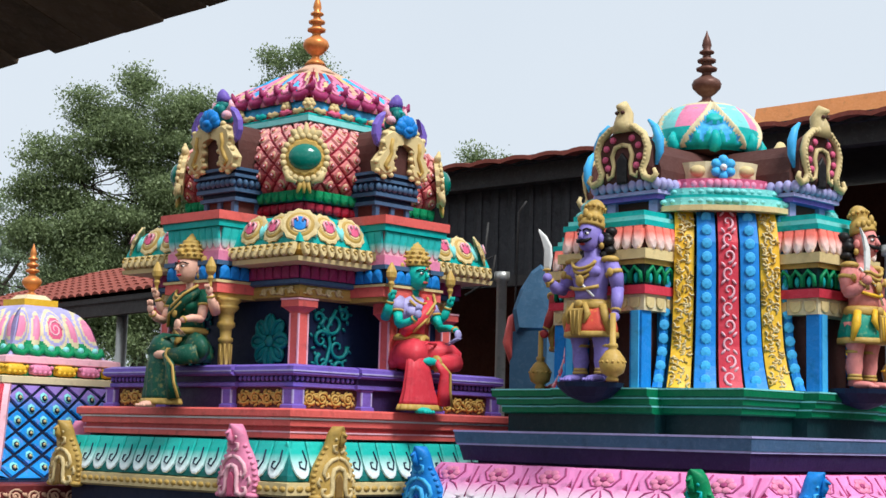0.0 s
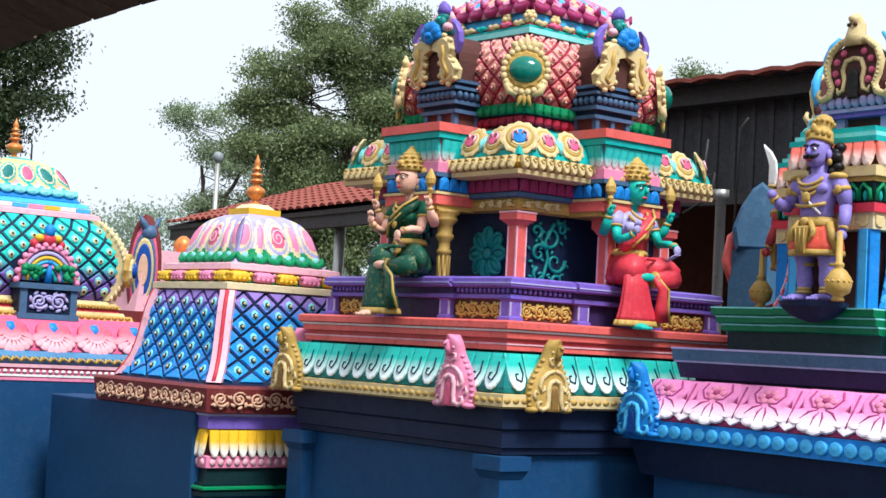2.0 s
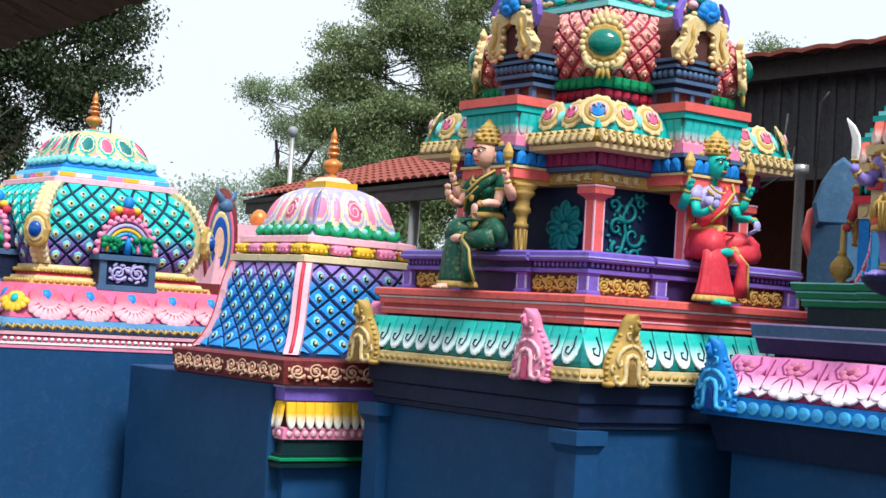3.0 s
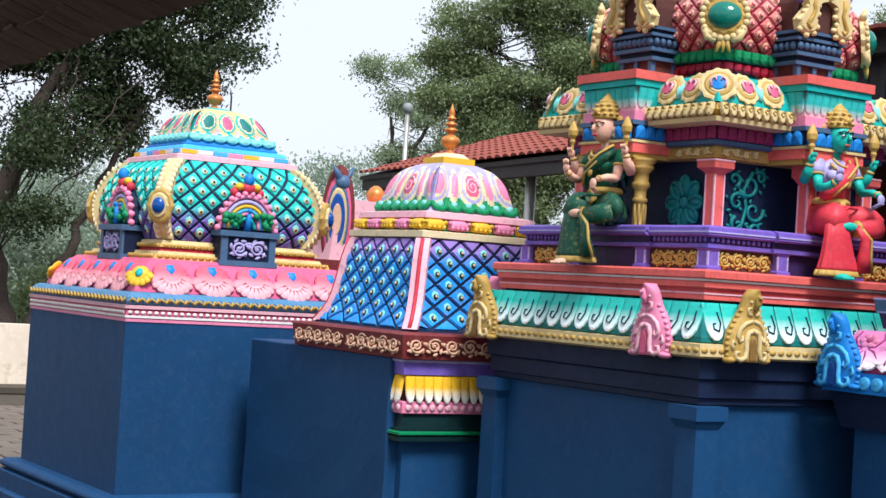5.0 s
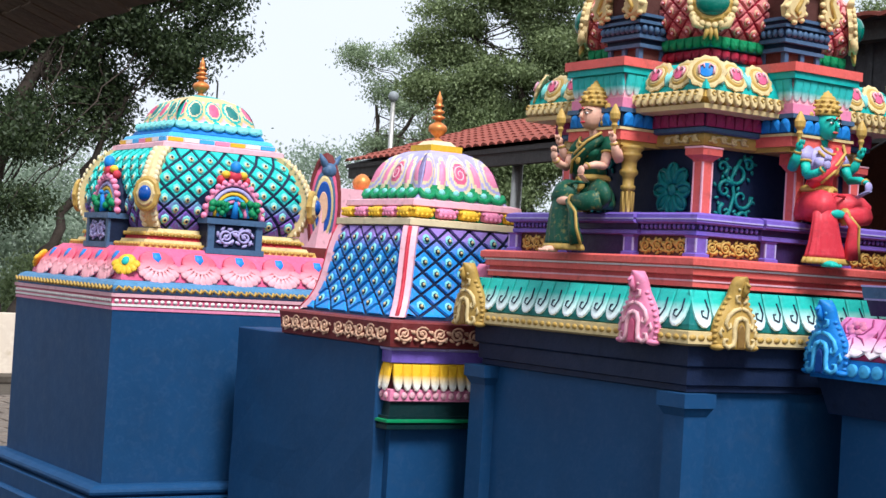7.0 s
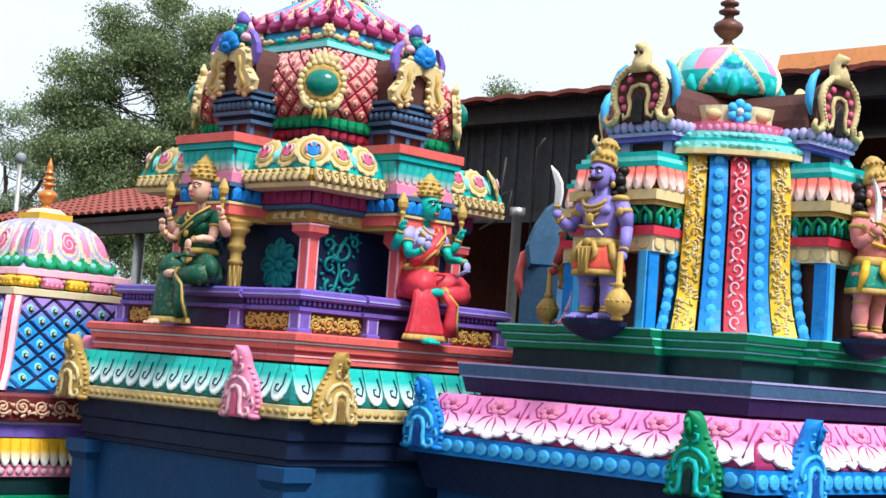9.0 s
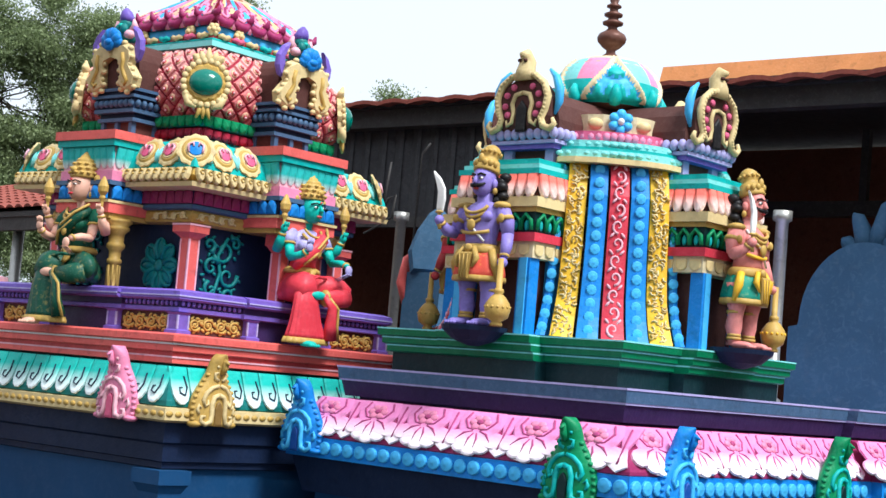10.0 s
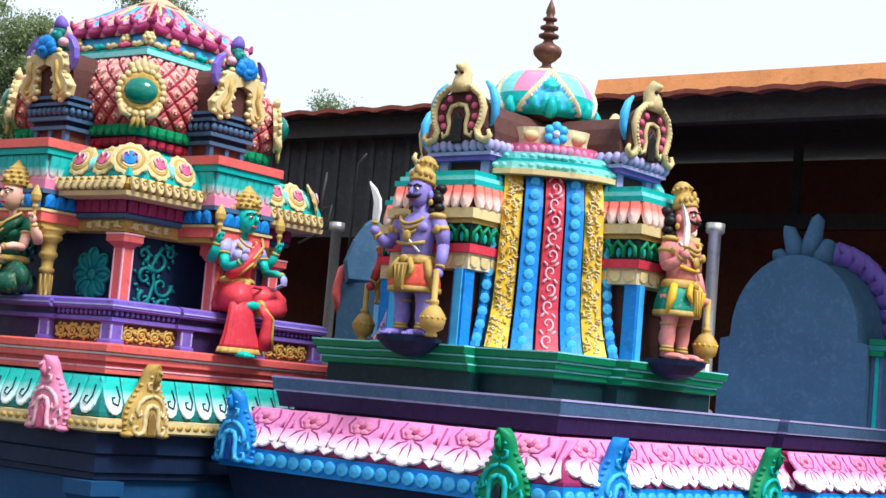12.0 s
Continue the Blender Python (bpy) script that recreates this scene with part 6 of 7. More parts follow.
def dome_cap_paint(u, v):
    """Pink and green ovals in gilt rims on a pale pink cap, green leaves along its foot."""
    if v < 0.13 + 0.05 * math.cos(u * 22):
        return (0, 0.012)
    for c, col in ((-0.05, 3), (-0.62, 4), (0.52, 4), (-1.05, 3), (1.05, 3)):
        r = math.hypot((u - c) / (0.27 + 0.10 * v), (v - 0.50) / 0.40)
        if r < 1.0:
            return ((2 if r > 0.80 else 0 if r > 0.64 else 5 if r > 0.52 else col), 0.004 + 0.022 * (1 - r * r))
    return (1 if v < 0.85 else 2, 0.003)


row("scallop", D, petal_mesh("scallop", 0.085, 0.05, 0.02, [P["aqua"]], 0.012), 0.30, 2.505, 7, -18, gap=0.305)
for k in range(4):
    mk = Matrix.Rotation(radians(90 * k), 4, "Z")
    relief("petal_relief", D, lambda u, v: mk @ Vector((u * hdc(2.51 + 0.205 * v), -hdc(2.51 + 0.205 * v), 2.51 + 0.205 * v)), 60, 24,
           lambda u, v: dome_cap_paint(u, v), [P["teal"], P["pinkl"], P["goldl"], P["rose"], P["teald"], P["cream"]])
finial(D, 2.725, 0.085, P["copper"], 0.27)
bm = bmesh.new()
limb(bm, [(0.22, 0.22, 2.55), (0.22, 0.22, 2.86), (0.20, 0.20, 2.88)], 0.006, 0, 6)
part("rod", bm, P["iron"], D, "thin iron rod")


# ---- figures on the towers, each one solid casting ----
def guardian(name, label, parent_pose, skin, cloth, sash):
    """A standing crowned guard with a curved blade and a mace, 0.73 m tall, facing -y."""
    bm = bmesh.new()
    S, G, K, W, C2, BK = 0, 1, 2, 3, 4, 5
    turn(bm, [(0.02, -0.085), (0.09, -0.06), (0.135, -0.02), (0.14, 0.0)], 18, 6)
    for s in (-1, 1):
        stack(bm, [(s * 0.055, 0.005, 0.012, 0.028, 0.030), (s * 0.055, 0.005, 0.045, 0.024, 0.026), (s * 0.056, 0.008, 0.09, 0.034, 0.038), (s * 0.057, 0.004, 0.125, 0.033, 0.034), (s * 0.057, -0.002, 0.155, 0.031, 0.033), (s * 0.058, 0.0, 0.20, 0.044, 0.045), (s * 0.055, 0.0, 0.28, 0.052, 0.052)], S, 14)
        ball(bm, (s * 0.060, -0.038, 0.016), (0.030, 0.056, 0.017), S, 12, 7)
        for i in range(4):
            ball(bm, (s * 0.060 + (i - 1.5) * 0.014, -0.088, 0.010), (0.008, 0.013, 0.009), S, 7, 5)
        for z, r in ((0.036, 0.032), (0.050, 0.029), (0.150, 0.037)):
            limb(bm, [(s * 0.056, 0.004, z), (s * 0.056, 0.004, z + 0.012)], r, G, 14)
    # kilt with folds, hem and belt
    n = 40
    fs = len(bm.faces)
    loft(bm, [[(q * (1 + 0.035 * math.cos(10 * t)) * math.cos(t), 0.003 + q * 0.86 * (1 + 0.035 * math.cos(10 * t)) * math.sin(t), z) for t in (2 * math.pi * i / n for i in range(n))] for q, z in ((0.112, 0.198), (0.112, 0.23), (0.100, 0.28), (0.082, 0.325))], K)
    loft(bm, [[(q * (1 + 0.035 * math.cos(10 * t)) * math.cos(t), 0.003 + q * 0.86 * (1 + 0.035 * math.cos(10 * t)) * math.sin(t), z) for t in (2 * math.pi * i / n for i in range(n))] for q, z in ((0.114, 0.190), (0.117, 0.198), (0.115, 0.214))], G)
    bm.faces.ensure_lookup_table()
    for f in bm.faces[fs:]:
        f.smooth = True
    stack(bm, [(0, 0, 0.308, 0.086, 0.072), (0, 0, 0.318, 0.091, 0.077), (0, 0, 0.338, 0.088, 0.075), (0, 0, 0.350, 0.078, 0.066)], G)
    slab(bm, [(-0.020, 0.0), (0.020, 0.0), (0.034, 0.115), (-0.034, 0.115)], 0.018, G, Matrix.Translation((0, -0.088, 0.195)))
    for i in range(3):
        limb(bm, [(-0.016 + i * 0.016, -0.108, 0.20), (-0.022 + i * 0.022, -0.108, 0.30)], 0.0035, C2, 5)
    for s in (-1, 1):
        limb(bm, [(s * 0.085, -0.03, 0.325), (s * 0.105, -0.035, 0.27), (s * 0.112, -0.02, 0.20)], [0.016, 0.020, 0.008], C2, 8)
        limb(bm, [(s * 0.025, -0.075, 0.33), (s * 0.055, -0.090, 0.285), (s * 0.040, -0.098, 0.245)], [0.012, 0.014, 0.005], C2, 7)
    ball(bm, (0, -0.082, 0.328), (0.022, 0.014, 0.020), G, 9, 6)
    # trunk
    stack(bm, [(0, 0, 0.34, 0.072, 0.058), (0, -0.004, 0.375, 0.070, 0.058), (0, -0.004, 0.42, 0.080, 0.060), (0, -0.002, 0.465, 0.094, 0.062), (0, 0.002, 0.50, 0.098, 0.054), (0, 0.006, 0.522, 0.070, 0.042), (0, 0.006, 0.538, 0.036, 0.034), (0, 0.0, 0.575, 0.030, 0.030)], S, 20)
    for s in (-1, 1):
        ball(bm, (s * 0.040, -0.040, 0.468), (0.040, 0.026, 0.030), S, 12, 8)
    limb(bm, [(-0.074, -0.044, 0.405), (-0.04, -0.066, 0.396), (0.0, -0.070, 0.393), (0.04, -0.066, 0.396), (0.074, -0.044, 0.405)], 0.008, C2, 7)
    for r, z, q in ((0.060, 0.515, 0.008), (0.050, 0.495, 0.008), (0.038, 0.472, 0.007)):
        limb(bm, [(r * math.sin(a), -0.038 - 0.034 * math.cos(a * 0.8), z - 0.034 * math.cos(a)) for a in (-1.5 + i * 0.3 for i in range(11))], q, G, 6)
    ball(bm, (0, -0.078, 0.428), (0.022, 0.010, 0.026), G, 9, 6)
    limb(bm, [(-0.075, -0.035, 0.51), (-0.01, -0.076, 0.43), (0.06, -0.06, 0.36)], 0.0055, W, 6)
    # head
    stack(bm, [(0, -0.016, 0.560, 0.016, 0.020), (0, -0.020, 0.568, 0.028, 0.032), (0, -0.018, 0.585, 0.036, 0.042), (0, -0.014, 0.61, 0.041, 0.047), (0, -0.010, 0.64, 0.041, 0.047), (0, -0.008, 0.66, 0.034, 0.040)], S, 16)
    limb(bm, [(0, -0.058, 0.628), (0, -0.068, 0.606), (0, -0.060, 0.602)], [0.006, 0.010, 0.007], S, 7)
    ball(bm, (0, -0.056, 0.583), (0.013, 0.008, 0.006), 7, 8, 5)
    for s in (-1, 1):
        limb(bm, [(0.0, -0.062, 0.594), (s * 0.018, -0.060, 0.594), (s * 0.034, -0.046, 0.604)], [0.007, 0.008, 0.003], BK, 6)
        ball(bm, (s * 0.017, -0.054, 0.622), (0.011, 0.006, 0.006), W, 8, 5)
        ball(bm, (s * 0.017, -0.059, 0.622), (0.005, 0.003, 0.005), BK, 6, 4)
        limb(bm, [(s * 0.005, -0.060, 0.634), (s * 0.019, -0.058, 0.640), (s * 0.033, -0.046, 0.634)], 0.0038, BK, 5)
        ball(bm, (s * 0.044, -0.004, 0.606), (0.009, 0.014, 0.020), S, 8, 5)
        ball(bm, (s * 0.047, -0.004, 0.578), (0.010, 0.010, 0.014), G, 8, 5)
        for i in range(6):
            ball(bm, (s * (0.046 + 0.010 * (i % 2)), 0.026 + 0.008 * (i % 3), 0.545 + 0.018 * i), (0.022, 0.026, 0.020), BK, 8, 5)
    ball(bm, (0, 0.028, 0.60), (0.040, 0.032, 0.055), BK, 12, 8)
    # crown leaning back, with a bulb
    m = pose(0, -0.006, 0.648, -16)
    prof = ((0.046, 0.0), (0.051, 0.006), (0.047, 0.014), (0.049, 0.022), (0.044, 0.030), (0.041, 0.048), (0.030, 0.058), (0.032, 0.064), (0.036, 0.078), (0.034, 0.094), (0.024, 0.106), (0.010, 0.114))
    rings = [[m @ Vector((r * math.cos(t), r * math.sin(t), z)) for t in (2 * math.pi * i / 20 for i in range(20))] for r, z in prof]
    fs = len(bm.faces)
    loft(bm, [[tuple(p) for p in q] for q in rings], G)
    bm.faces.ensure_lookup_table()
    for f in bm.faces[fs:]:
        f.smooth = True
    for i in range(7):
        t = -math.pi / 2 + (i - 3) * 0.42
        ball(bm, m @ Vector((0.046 * math.cos(t), 0.046 * math.sin(t), 0.028 + (0.014 if i == 3 else 0))), (0.012, 0.010, 0.020 if i == 3 else 0.014), G, 8, 5)
    for i in range(12):
        t = 2 * math.pi * i / 12
        ball(bm, m @ Vector((0.036 * math.cos(t), 0.036 * math.sin(t), 0.080)), 0.008, G, 6, 4)
    # right arm raised with the blade
    limb(bm, [(-0.092, 0.004, 0.505), (-0.120, -0.002, 0.455), (-0.134, -0.012, 0.405)], [0.034, 0.033, 0.026], S, 12)
    limb(bm, [(-0.134, -0.012, 0.402), (-0.146, -0.055, 0.405), (-0.146, -0.098, 0.432)], [0.027, 0.026, 0.017], S, 12)
    ball(bm, (-0.146, -0.112, 0.446), (0.020, 0.022, 0.022), S, 9, 6)
    limb(bm, [(-0.146, -0.094, 0.428), (-0.146, -0.100, 0.436)], 0.021, G, 10)
    limb(bm, [(-0.140, -0.112, 0.405), (-0.148, -0.114, 0.478)], 0.008, G, 8)
    ball(bm, (-0.148, -0.114, 0.480), (0.022, 0.014, 0.007), G, 8, 5)
    blade = [(-0.010, 0.0), (0.012, 0.0), (0.018, 0.06), (0.014, 0.12), (-0.006, 0.175), (-0.034, 0.215), (-0.020, 0.16), (-0.010, 0.10), (-0.010, 0.05)]
    slab(bm, [(x * 1.45, z * 0.82) for x, z in blade], 0.010, W, pose(-0.148, -0.108, 0.485), 0.002)
    # left arm hanging to the mace
    limb(bm, [(0.092, 0.004, 0.505), (0.122, 0.006, 0.45), (0.134, 0.004, 0.395)], [0.034, 0.033, 0.026], S, 12)
    limb(bm, [(0.134, 0.004, 0.395), (0.144, -0.012, 0.34), (0.150, -0.030, 0.295)], [0.026, 0.025, 0.017], S, 12)
    ball(bm, (0.152, -0.040, 0.272), (0.021, 0.026, 0.022), S, 9, 6)
    limb(bm, [(0.148, -0.024, 0.305), (0.150, -0.028, 0.295)], 0.021, G, 10)
    for s in (-1, 1):
        limb(bm, [(s * 0.114, 0.0, 0.468), (s * 0.120, 0.0, 0.452)], 0.037, G, 12)
        ball(bm, (s * 0.122, -0.034, 0.462), (0.016, 0.012, 0.020), G, 8, 5)
        ball(bm, (s * 0.096, 0.0, 0.520), (0.040, 0.040, 0.018), G, 10, 6)
    fs = len(bm.faces)
    turn(bm, [(0.012, 0.285), (0.013, 0.16), (0.020, 0.155), (0.022, 0.143), (0.016, 0.136), (0.030, 0.124), (0.050, 0.095), (0.054, 0.068), (0.046, 0.036), (0.020, 0.020), (0.026, 0.010), (0.024, 0.0)][::-1], 18, G, (0.158, -0.055, 0.002))
    bm.faces.ensure_lookup_table()
    for f in bm.faces[fs:]:
        f.smooth = len(f.verts) == 4
    for i in range(14):
        t = 2 * math.pi * i / 14
        ball(bm, (0.158 + 0.051 * math.cos(t), -0.055 + 0.051 * math.sin(t), 0.082), 0.007, C2, 6, 4)
    for v in bm.verts:
        if v.co.z > 0.555 and abs(v.co.x) < 0.10:
            v.co = Vector((0, 0, 0.555)) + (v.co - Vector((0, 0, 0.555))) * 1.14
        v.co.x *= 1.05
    ob = part(name, bm, [skin, P["gold"], cloth, P["eyewhite"], sash, P["black"], P["navyd"], P["corald"]])
    ob.matrix_world = parent_pose
    return tagged(ob, label, "statue", "guardian statues")


def goddess(name, label, parent_pose, skin, sari, blouse, trim, flame):
    """A crowned four-armed seated figure, 0.8 m from hanging foot to crown, facing -y; seat at z 0.19."""
    bm = bmesh.new()
    S, R, G, B2, W, BK, LIP, PALE = range(8)
    # hips and legs under the sari
    stack(bm, [(0, 0.01, 0.185, 0.085, 0.080), (0, 0.005, 0.21, 0.098, 0.092), (0, 0.0, 0.25, 0.095, 0.088), (0, 0.0, 0.29, 0.075, 0.066), (0, 0.0, 0.32, 0.058, 0.050)], R, 20)
    limb(bm, [(-0.045, -0.01, 0.238), (-0.058, -0.09, 0.246), (-0.066, -0.165, 0.238), (-0.066, -0.195, 0.215)], [0.062, 0.060, 0.053, 0.036], R, 14)
    limb(bm, [(0.045, -0.01, 0.238), (0.100, -0.075, 0.246), (0.155, -0.135, 0.240), (0.175, -0.155, 0.228)], [0.062, 0.058, 0.050, 0.034], R, 14)
    limb(bm, [(0.160, -0.142, 0.222), (0.090, -0.175, 0.208), (0.020, -0.190, 0.205)], [0.044, 0.038, 0.028], R, 12)
    limb(bm, [(0.026, -0.190, 0.206), (0.016, -0.192, 0.206)], 0.034, G, 12)
    ball(bm, (-0.022, -0.198, 0.212), (0.042, 0.020, 0.018), S, 10, 6)
    # hanging skirt with pleats and a gilt hem
    n = 44
    wave = lambda t, q: 1 + q * math.cos(13 * t)
    fs = len(bm.faces)
    skirt = ((-0.060, -0.150, 0.235, 0.052, 0.050, 0.0), (-0.058, -0.160, 0.17, 0.060, 0.052, 0.03), (-0.050, -0.160, 0.10, 0.070, 0.056, 0.06), (-0.040, -0.156, 0.050, 0.084, 0.064, 0.08), (-0.036, -0.154, 0.034, 0.090, 0.067, 0.08))
    loft(bm, [[(x + a * wave(t, q) * math.cos(t), y + b * wave(t, q) * math.sin(t), z) for t in (2 * math.pi * i / n for i in range(n))] for x, y, z, a, b, q in skirt], R)
    loft(bm, [[(x + a * wave(t, 0.08) * math.cos(t), y + b * wave(t, 0.08) * math.sin(t), z) for t in (2 * math.pi * i / n for i in range(n))] for x, y, z, a, b in ((-0.036, -0.154, 0.012, 0.096, 0.072), (-0.036, -0.154, 0.020, 0.097, 0.073), (-0.037, -0.155, 0.036, 0.092, 0.069))], G)
    bm.faces.ensure_lookup_table()
    for f in bm.faces[fs:]:
        f.smooth = True
    ball(bm, (-0.058, -0.225, 0.010), (0.026, 0.058, 0.016), S, 10, 6)
    for i in range(4):
        ball(bm, (-0.076 + i * 0.012, -0.278, 0.006), (0.007, 0.012, 0.008), S, 7, 5)
    # end of the sari falling from the lap
    limb(bm, [(0.01, -0.205, 0.215), (0.050, -0.215, 0.17), (0.050, -0.205, 0.10), (0.060, -0.19, 0.04)], [0.014, 0.022, 0.026, 0.032], R, 9)
    limb(bm, [(0.030, -0.222, 0.205), (0.074, -0.228, 0.165), (0.076, -0.220, 0.10), (0.090, -0.205, 0.035)], 0.007, G, 7)
    for k in (0.0, 0.35, 0.7):
        limb(bm, [(-0.09 + 0.05 * k, -0.16 - 0.03 * k, 0.285 - 0.02 * k), (-0.03 + 0.05 * k, -0.14, 0.292), (0.05 + 0.03 * k, -0.13 + 0.02 * k, 0.288)], 0.006, R, 6)
    # belt, waist, bust
    stack(bm, [(0, 0, 0.298, 0.073, 0.064), (0, 0, 0.306, 0.079, 0.069), (0, 0, 0.320, 0.074, 0.064), (0, 0, 0.328, 0.062, 0.054)], G)
    limb(bm, [(0.0, -0.066, 0.312), (0.0, -0.088, 0.28), (0.005, -0.118, 0.262)], [0.016, 0.018, 0.010], G, 8)
    stack(bm, [(0, 0, 0.322, 0.058, 0.048), (0, -0.002, 0.352, 0.053, 0.045), (0, -0.002, 0.385, 0.060, 0.049)], R)
    stack(bm, [(0, -0.002, 0.382, 0.062, 0.051), (0, -0.004, 0.42, 0.071, 0.056), (0, 0.0, 0.462, 0.078, 0.048), (0, 0.004, 0.486, 0.068, 0.040), (0, 0.004, 0.498, 0.045, 0.032)], B2)
    stack(bm, [(0, 0.004, 0.490, 0.046, 0.033), (0, 0.002, 0.508, 0.027, 0.025), (0, -0.004, 0.545, 0.024, 0.024)], S)
    for s in (-1, 1):
        ball(bm, (s * 0.032, -0.042, 0.424), (0.032, 0.030, 0.031), B2, 12, 8)
    limb(bm, [(0.066, -0.022, 0.492), (0.036, -0.062, 0.455), (-0.012, -0.078, 0.405), (-0.050, -0.050, 0.352), (-0.064, -0.026, 0.320)], [0.020, 0.028, 0.030, 0.026, 0.018], R, 10)
    for e in (-0.018, 0.018):
        limb(bm, [(0.068 + e * 0.4, -0.040, 0.496 + e), (0.038 + e * 0.4, -0.088, 0.455 + e), (-0.012 + e * 0.4, -0.104, 0.402 + e), (-0.054, -0.074, 0.350 + e)], 0.006, G, 6)
    for r, z, q in ((0.040, 0.500, 0.006), (0.050, 0.478, 0.007), (0.046, 0.440, 0.007)):
        limb(bm, [(r * math.sin(a), -0.030 - 0.040 * math.cos(a * 0.8), z - 0.036 * math.cos(a)) for a in (-1.5 + i * 0.3 for i in range(11))], q, G, 6)
    ball(bm, (0, -0.092, 0.395), (0.014, 0.010, 0.026), G, 8, 6)
    # head
    stack(bm, [(0, -0.022, 0.530, 0.012, 0.014), (0, -0.024, 0.538, 0.024, 0.026), (0, -0.022, 0.556, 0.034, 0.038), (0, -0.018, 0.582, 0.040, 0.045), (0, -0.014, 0.612, 0.039, 0.045), (0, -0.010, 0.635, 0.030, 0.036)], S, 18)
    ball(bm, (0, 0.008, 0.602), (0.045, 0.046, 0.046), BK, 14, 9)
    limb(bm, [(0, -0.062, 0.598), (0, -0.071, 0.577), (0, -0.062, 0.573)], [0.004, 0.007, 0.005], S, 7)
    ball(bm, (0, -0.060, 0.556), (0.012, 0.006, 0.005), LIP, 8, 5)
    ball(bm, (0, -0.063, 0.612), (0.005, 0.003, 0.006), LIP, 6, 4)
    for s in (-1, 1):
        ball(bm, (s * 0.017, -0.060, 0.592), (0.010, 0.0045, 0.0042), W, 8, 5)
        ball(bm, (s * 0.017, -0.063, 0.592), (0.005, 0.003, 0.0042), BK, 6, 4)
        limb(bm, [(s * 0.005, -0.063, 0.604), (s * 0.019, -0.061, 0.609), (s * 0.033, -0.048, 0.602)], 0.003, BK, 5)
        ball(bm, (s * 0.041, -0.006, 0.580), (0.008, 0.012, 0.018), S, 8, 5)
        ball(bm, (s * 0.044, -0.008, 0.556), (0.011, 0.011, 0.014), G, 8, 5)
        limb(bm, [(s * 0.036, 0.006, 0.628), (s * 0.043, 0.020, 0.575), (s * 0.046, 0.030, 0.51), (s * 0.040, 0.040, 0.44)], [0.016, 0.024, 0.022, 0.010], BK, 9)
        ball(bm, (s * 0.062, -0.004, 0.620), (0.012, 0.014, 0.018), G, 8, 5)
    limb(bm, [(0, 0.020, 0.63), (0, 0.036, 0.56), (0, 0.042, 0.46), (0, 0.040, 0.36)], [0.036, 0.040, 0.036, 0.016], BK, 12)
    fs = len(bm.faces)
    turn(bm, [(0.045, 0.0), (0.050, 0.006), (0.047, 0.014), (0.049, 0.030), (0.044, 0.036), (0.047, 0.044), (0.045, 0.062), (0.040, 0.068), (0.042, 0.076), (0.038, 0.094), (0.032, 0.100), (0.034, 0.108), (0.028, 0.124), (0.020, 0.130), (0.020, 0.142), (0.012, 0.152), (0.010, 0.164), (0.003, 0.174)], 20, G, (0, -0.008, 0.622))
    bm.faces.ensure_lookup_table()
    for f in bm.faces[fs:]:
        f.smooth = len(f.verts) == 4
    for z, r, c in ((0.644, 0.050, 14), (0.676, 0.046, 12), (0.707, 0.040, 10)):
        for i in range(c):
            t = 2 * math.pi * i / c
            ball(bm, (r * math.cos(t), -0.008 + r * math.sin(t), z), (0.008, 0.008, 0.010), G, 6, 4)
    ball(bm, (0, -0.056, 0.662), (0.014, 0.010, 0.024), G, 8, 6)
    for s in (-1, 1):
        # raised arms with emblems
        limb(bm, [(s * 0.076, 0.006, 0.478), (s * 0.112, 0.012, 0.430), (s * 0.134, 0.004, 0.392)], [0.024, 0.023, 0.019], S, 10)
        limb(bm, [(s * 0.134, 0.004, 0.390), (s * 0.148, -0.030, 0.425), (s * 0.152, -0.048, 0.468)], [0.019, 0.019, 0.012], S, 10)
        ball(bm, (s * 0.153, -0.055, 0.484), (0.014, 0.017, 0.020), S, 9, 6)
        for i in range(3):
            limb(bm, [(s * 0.153 + (i - 1) * 0.009, -0.066, 0.490), (s * 0.153 + (i - 1) * 0.010, -0.070, 0.512)], [0.005, 0.003], S, 5)
        turn(bm, [(0.006, 0.0), (0.007, 0.045), (0.013, 0.06), (0.010, 0.07), (0.020, 0.085), (0.022, 0.105), (0.014, 0.125), (0.004, 0.145)], 12, G, (s * 0.154, -0.052, 0.478))
        limb(bm, [(s * 0.150, -0.042, 0.454), (s * 0.151, -0.046, 0.464)], 0.016, G, 10)
        limb(bm, [(s * 0.098, 0.010, 0.452), (s * 0.106, 0.012, 0.440)], 0.028, G, 10)
        # sleeves and lower arms
        limb(bm, [(s * 0.070, 0.0, 0.482), (s * 0.090, -0.012, 0.452), (s * 0.098, -0.024, 0.425)], [0.028, 0.029, 0.026], B2, 10)
        limb(bm, [(s * 0.098, -0.023, 0.428), (s * 0.099, -0.025, 0.420)], 0.028, G, 10)
        limb(bm, [(s * 0.098, -0.025, 0.425), (s * 0.106, -0.048, 0.365)], [0.021, 0.018], S, 10)
    limb(bm, [(-0.106, -0.048, 0.362), (-0.100, -0.095, 0.372), (-0.090, -0.130, 0.392)], [0.018, 0.017, 0.012], S, 10)
    limb(bm, [(-0.094, -0.120, 0.385), (-0.092, -0.126, 0.389)], 0.017, G, 10)
    ball(bm, (-0.088, -0.140, 0.410), (0.018, 0.009, 0.022), PALE, 9, 6)
    for i in range(4):
        limb(bm, [(-0.100 + i * 0.008, -0.142, 0.424), (-0.101 + i * 0.009, -0.146, 0.452 - 0.004 * abs(i - 1.5))], [0.005, 0.003], PALE, 5)
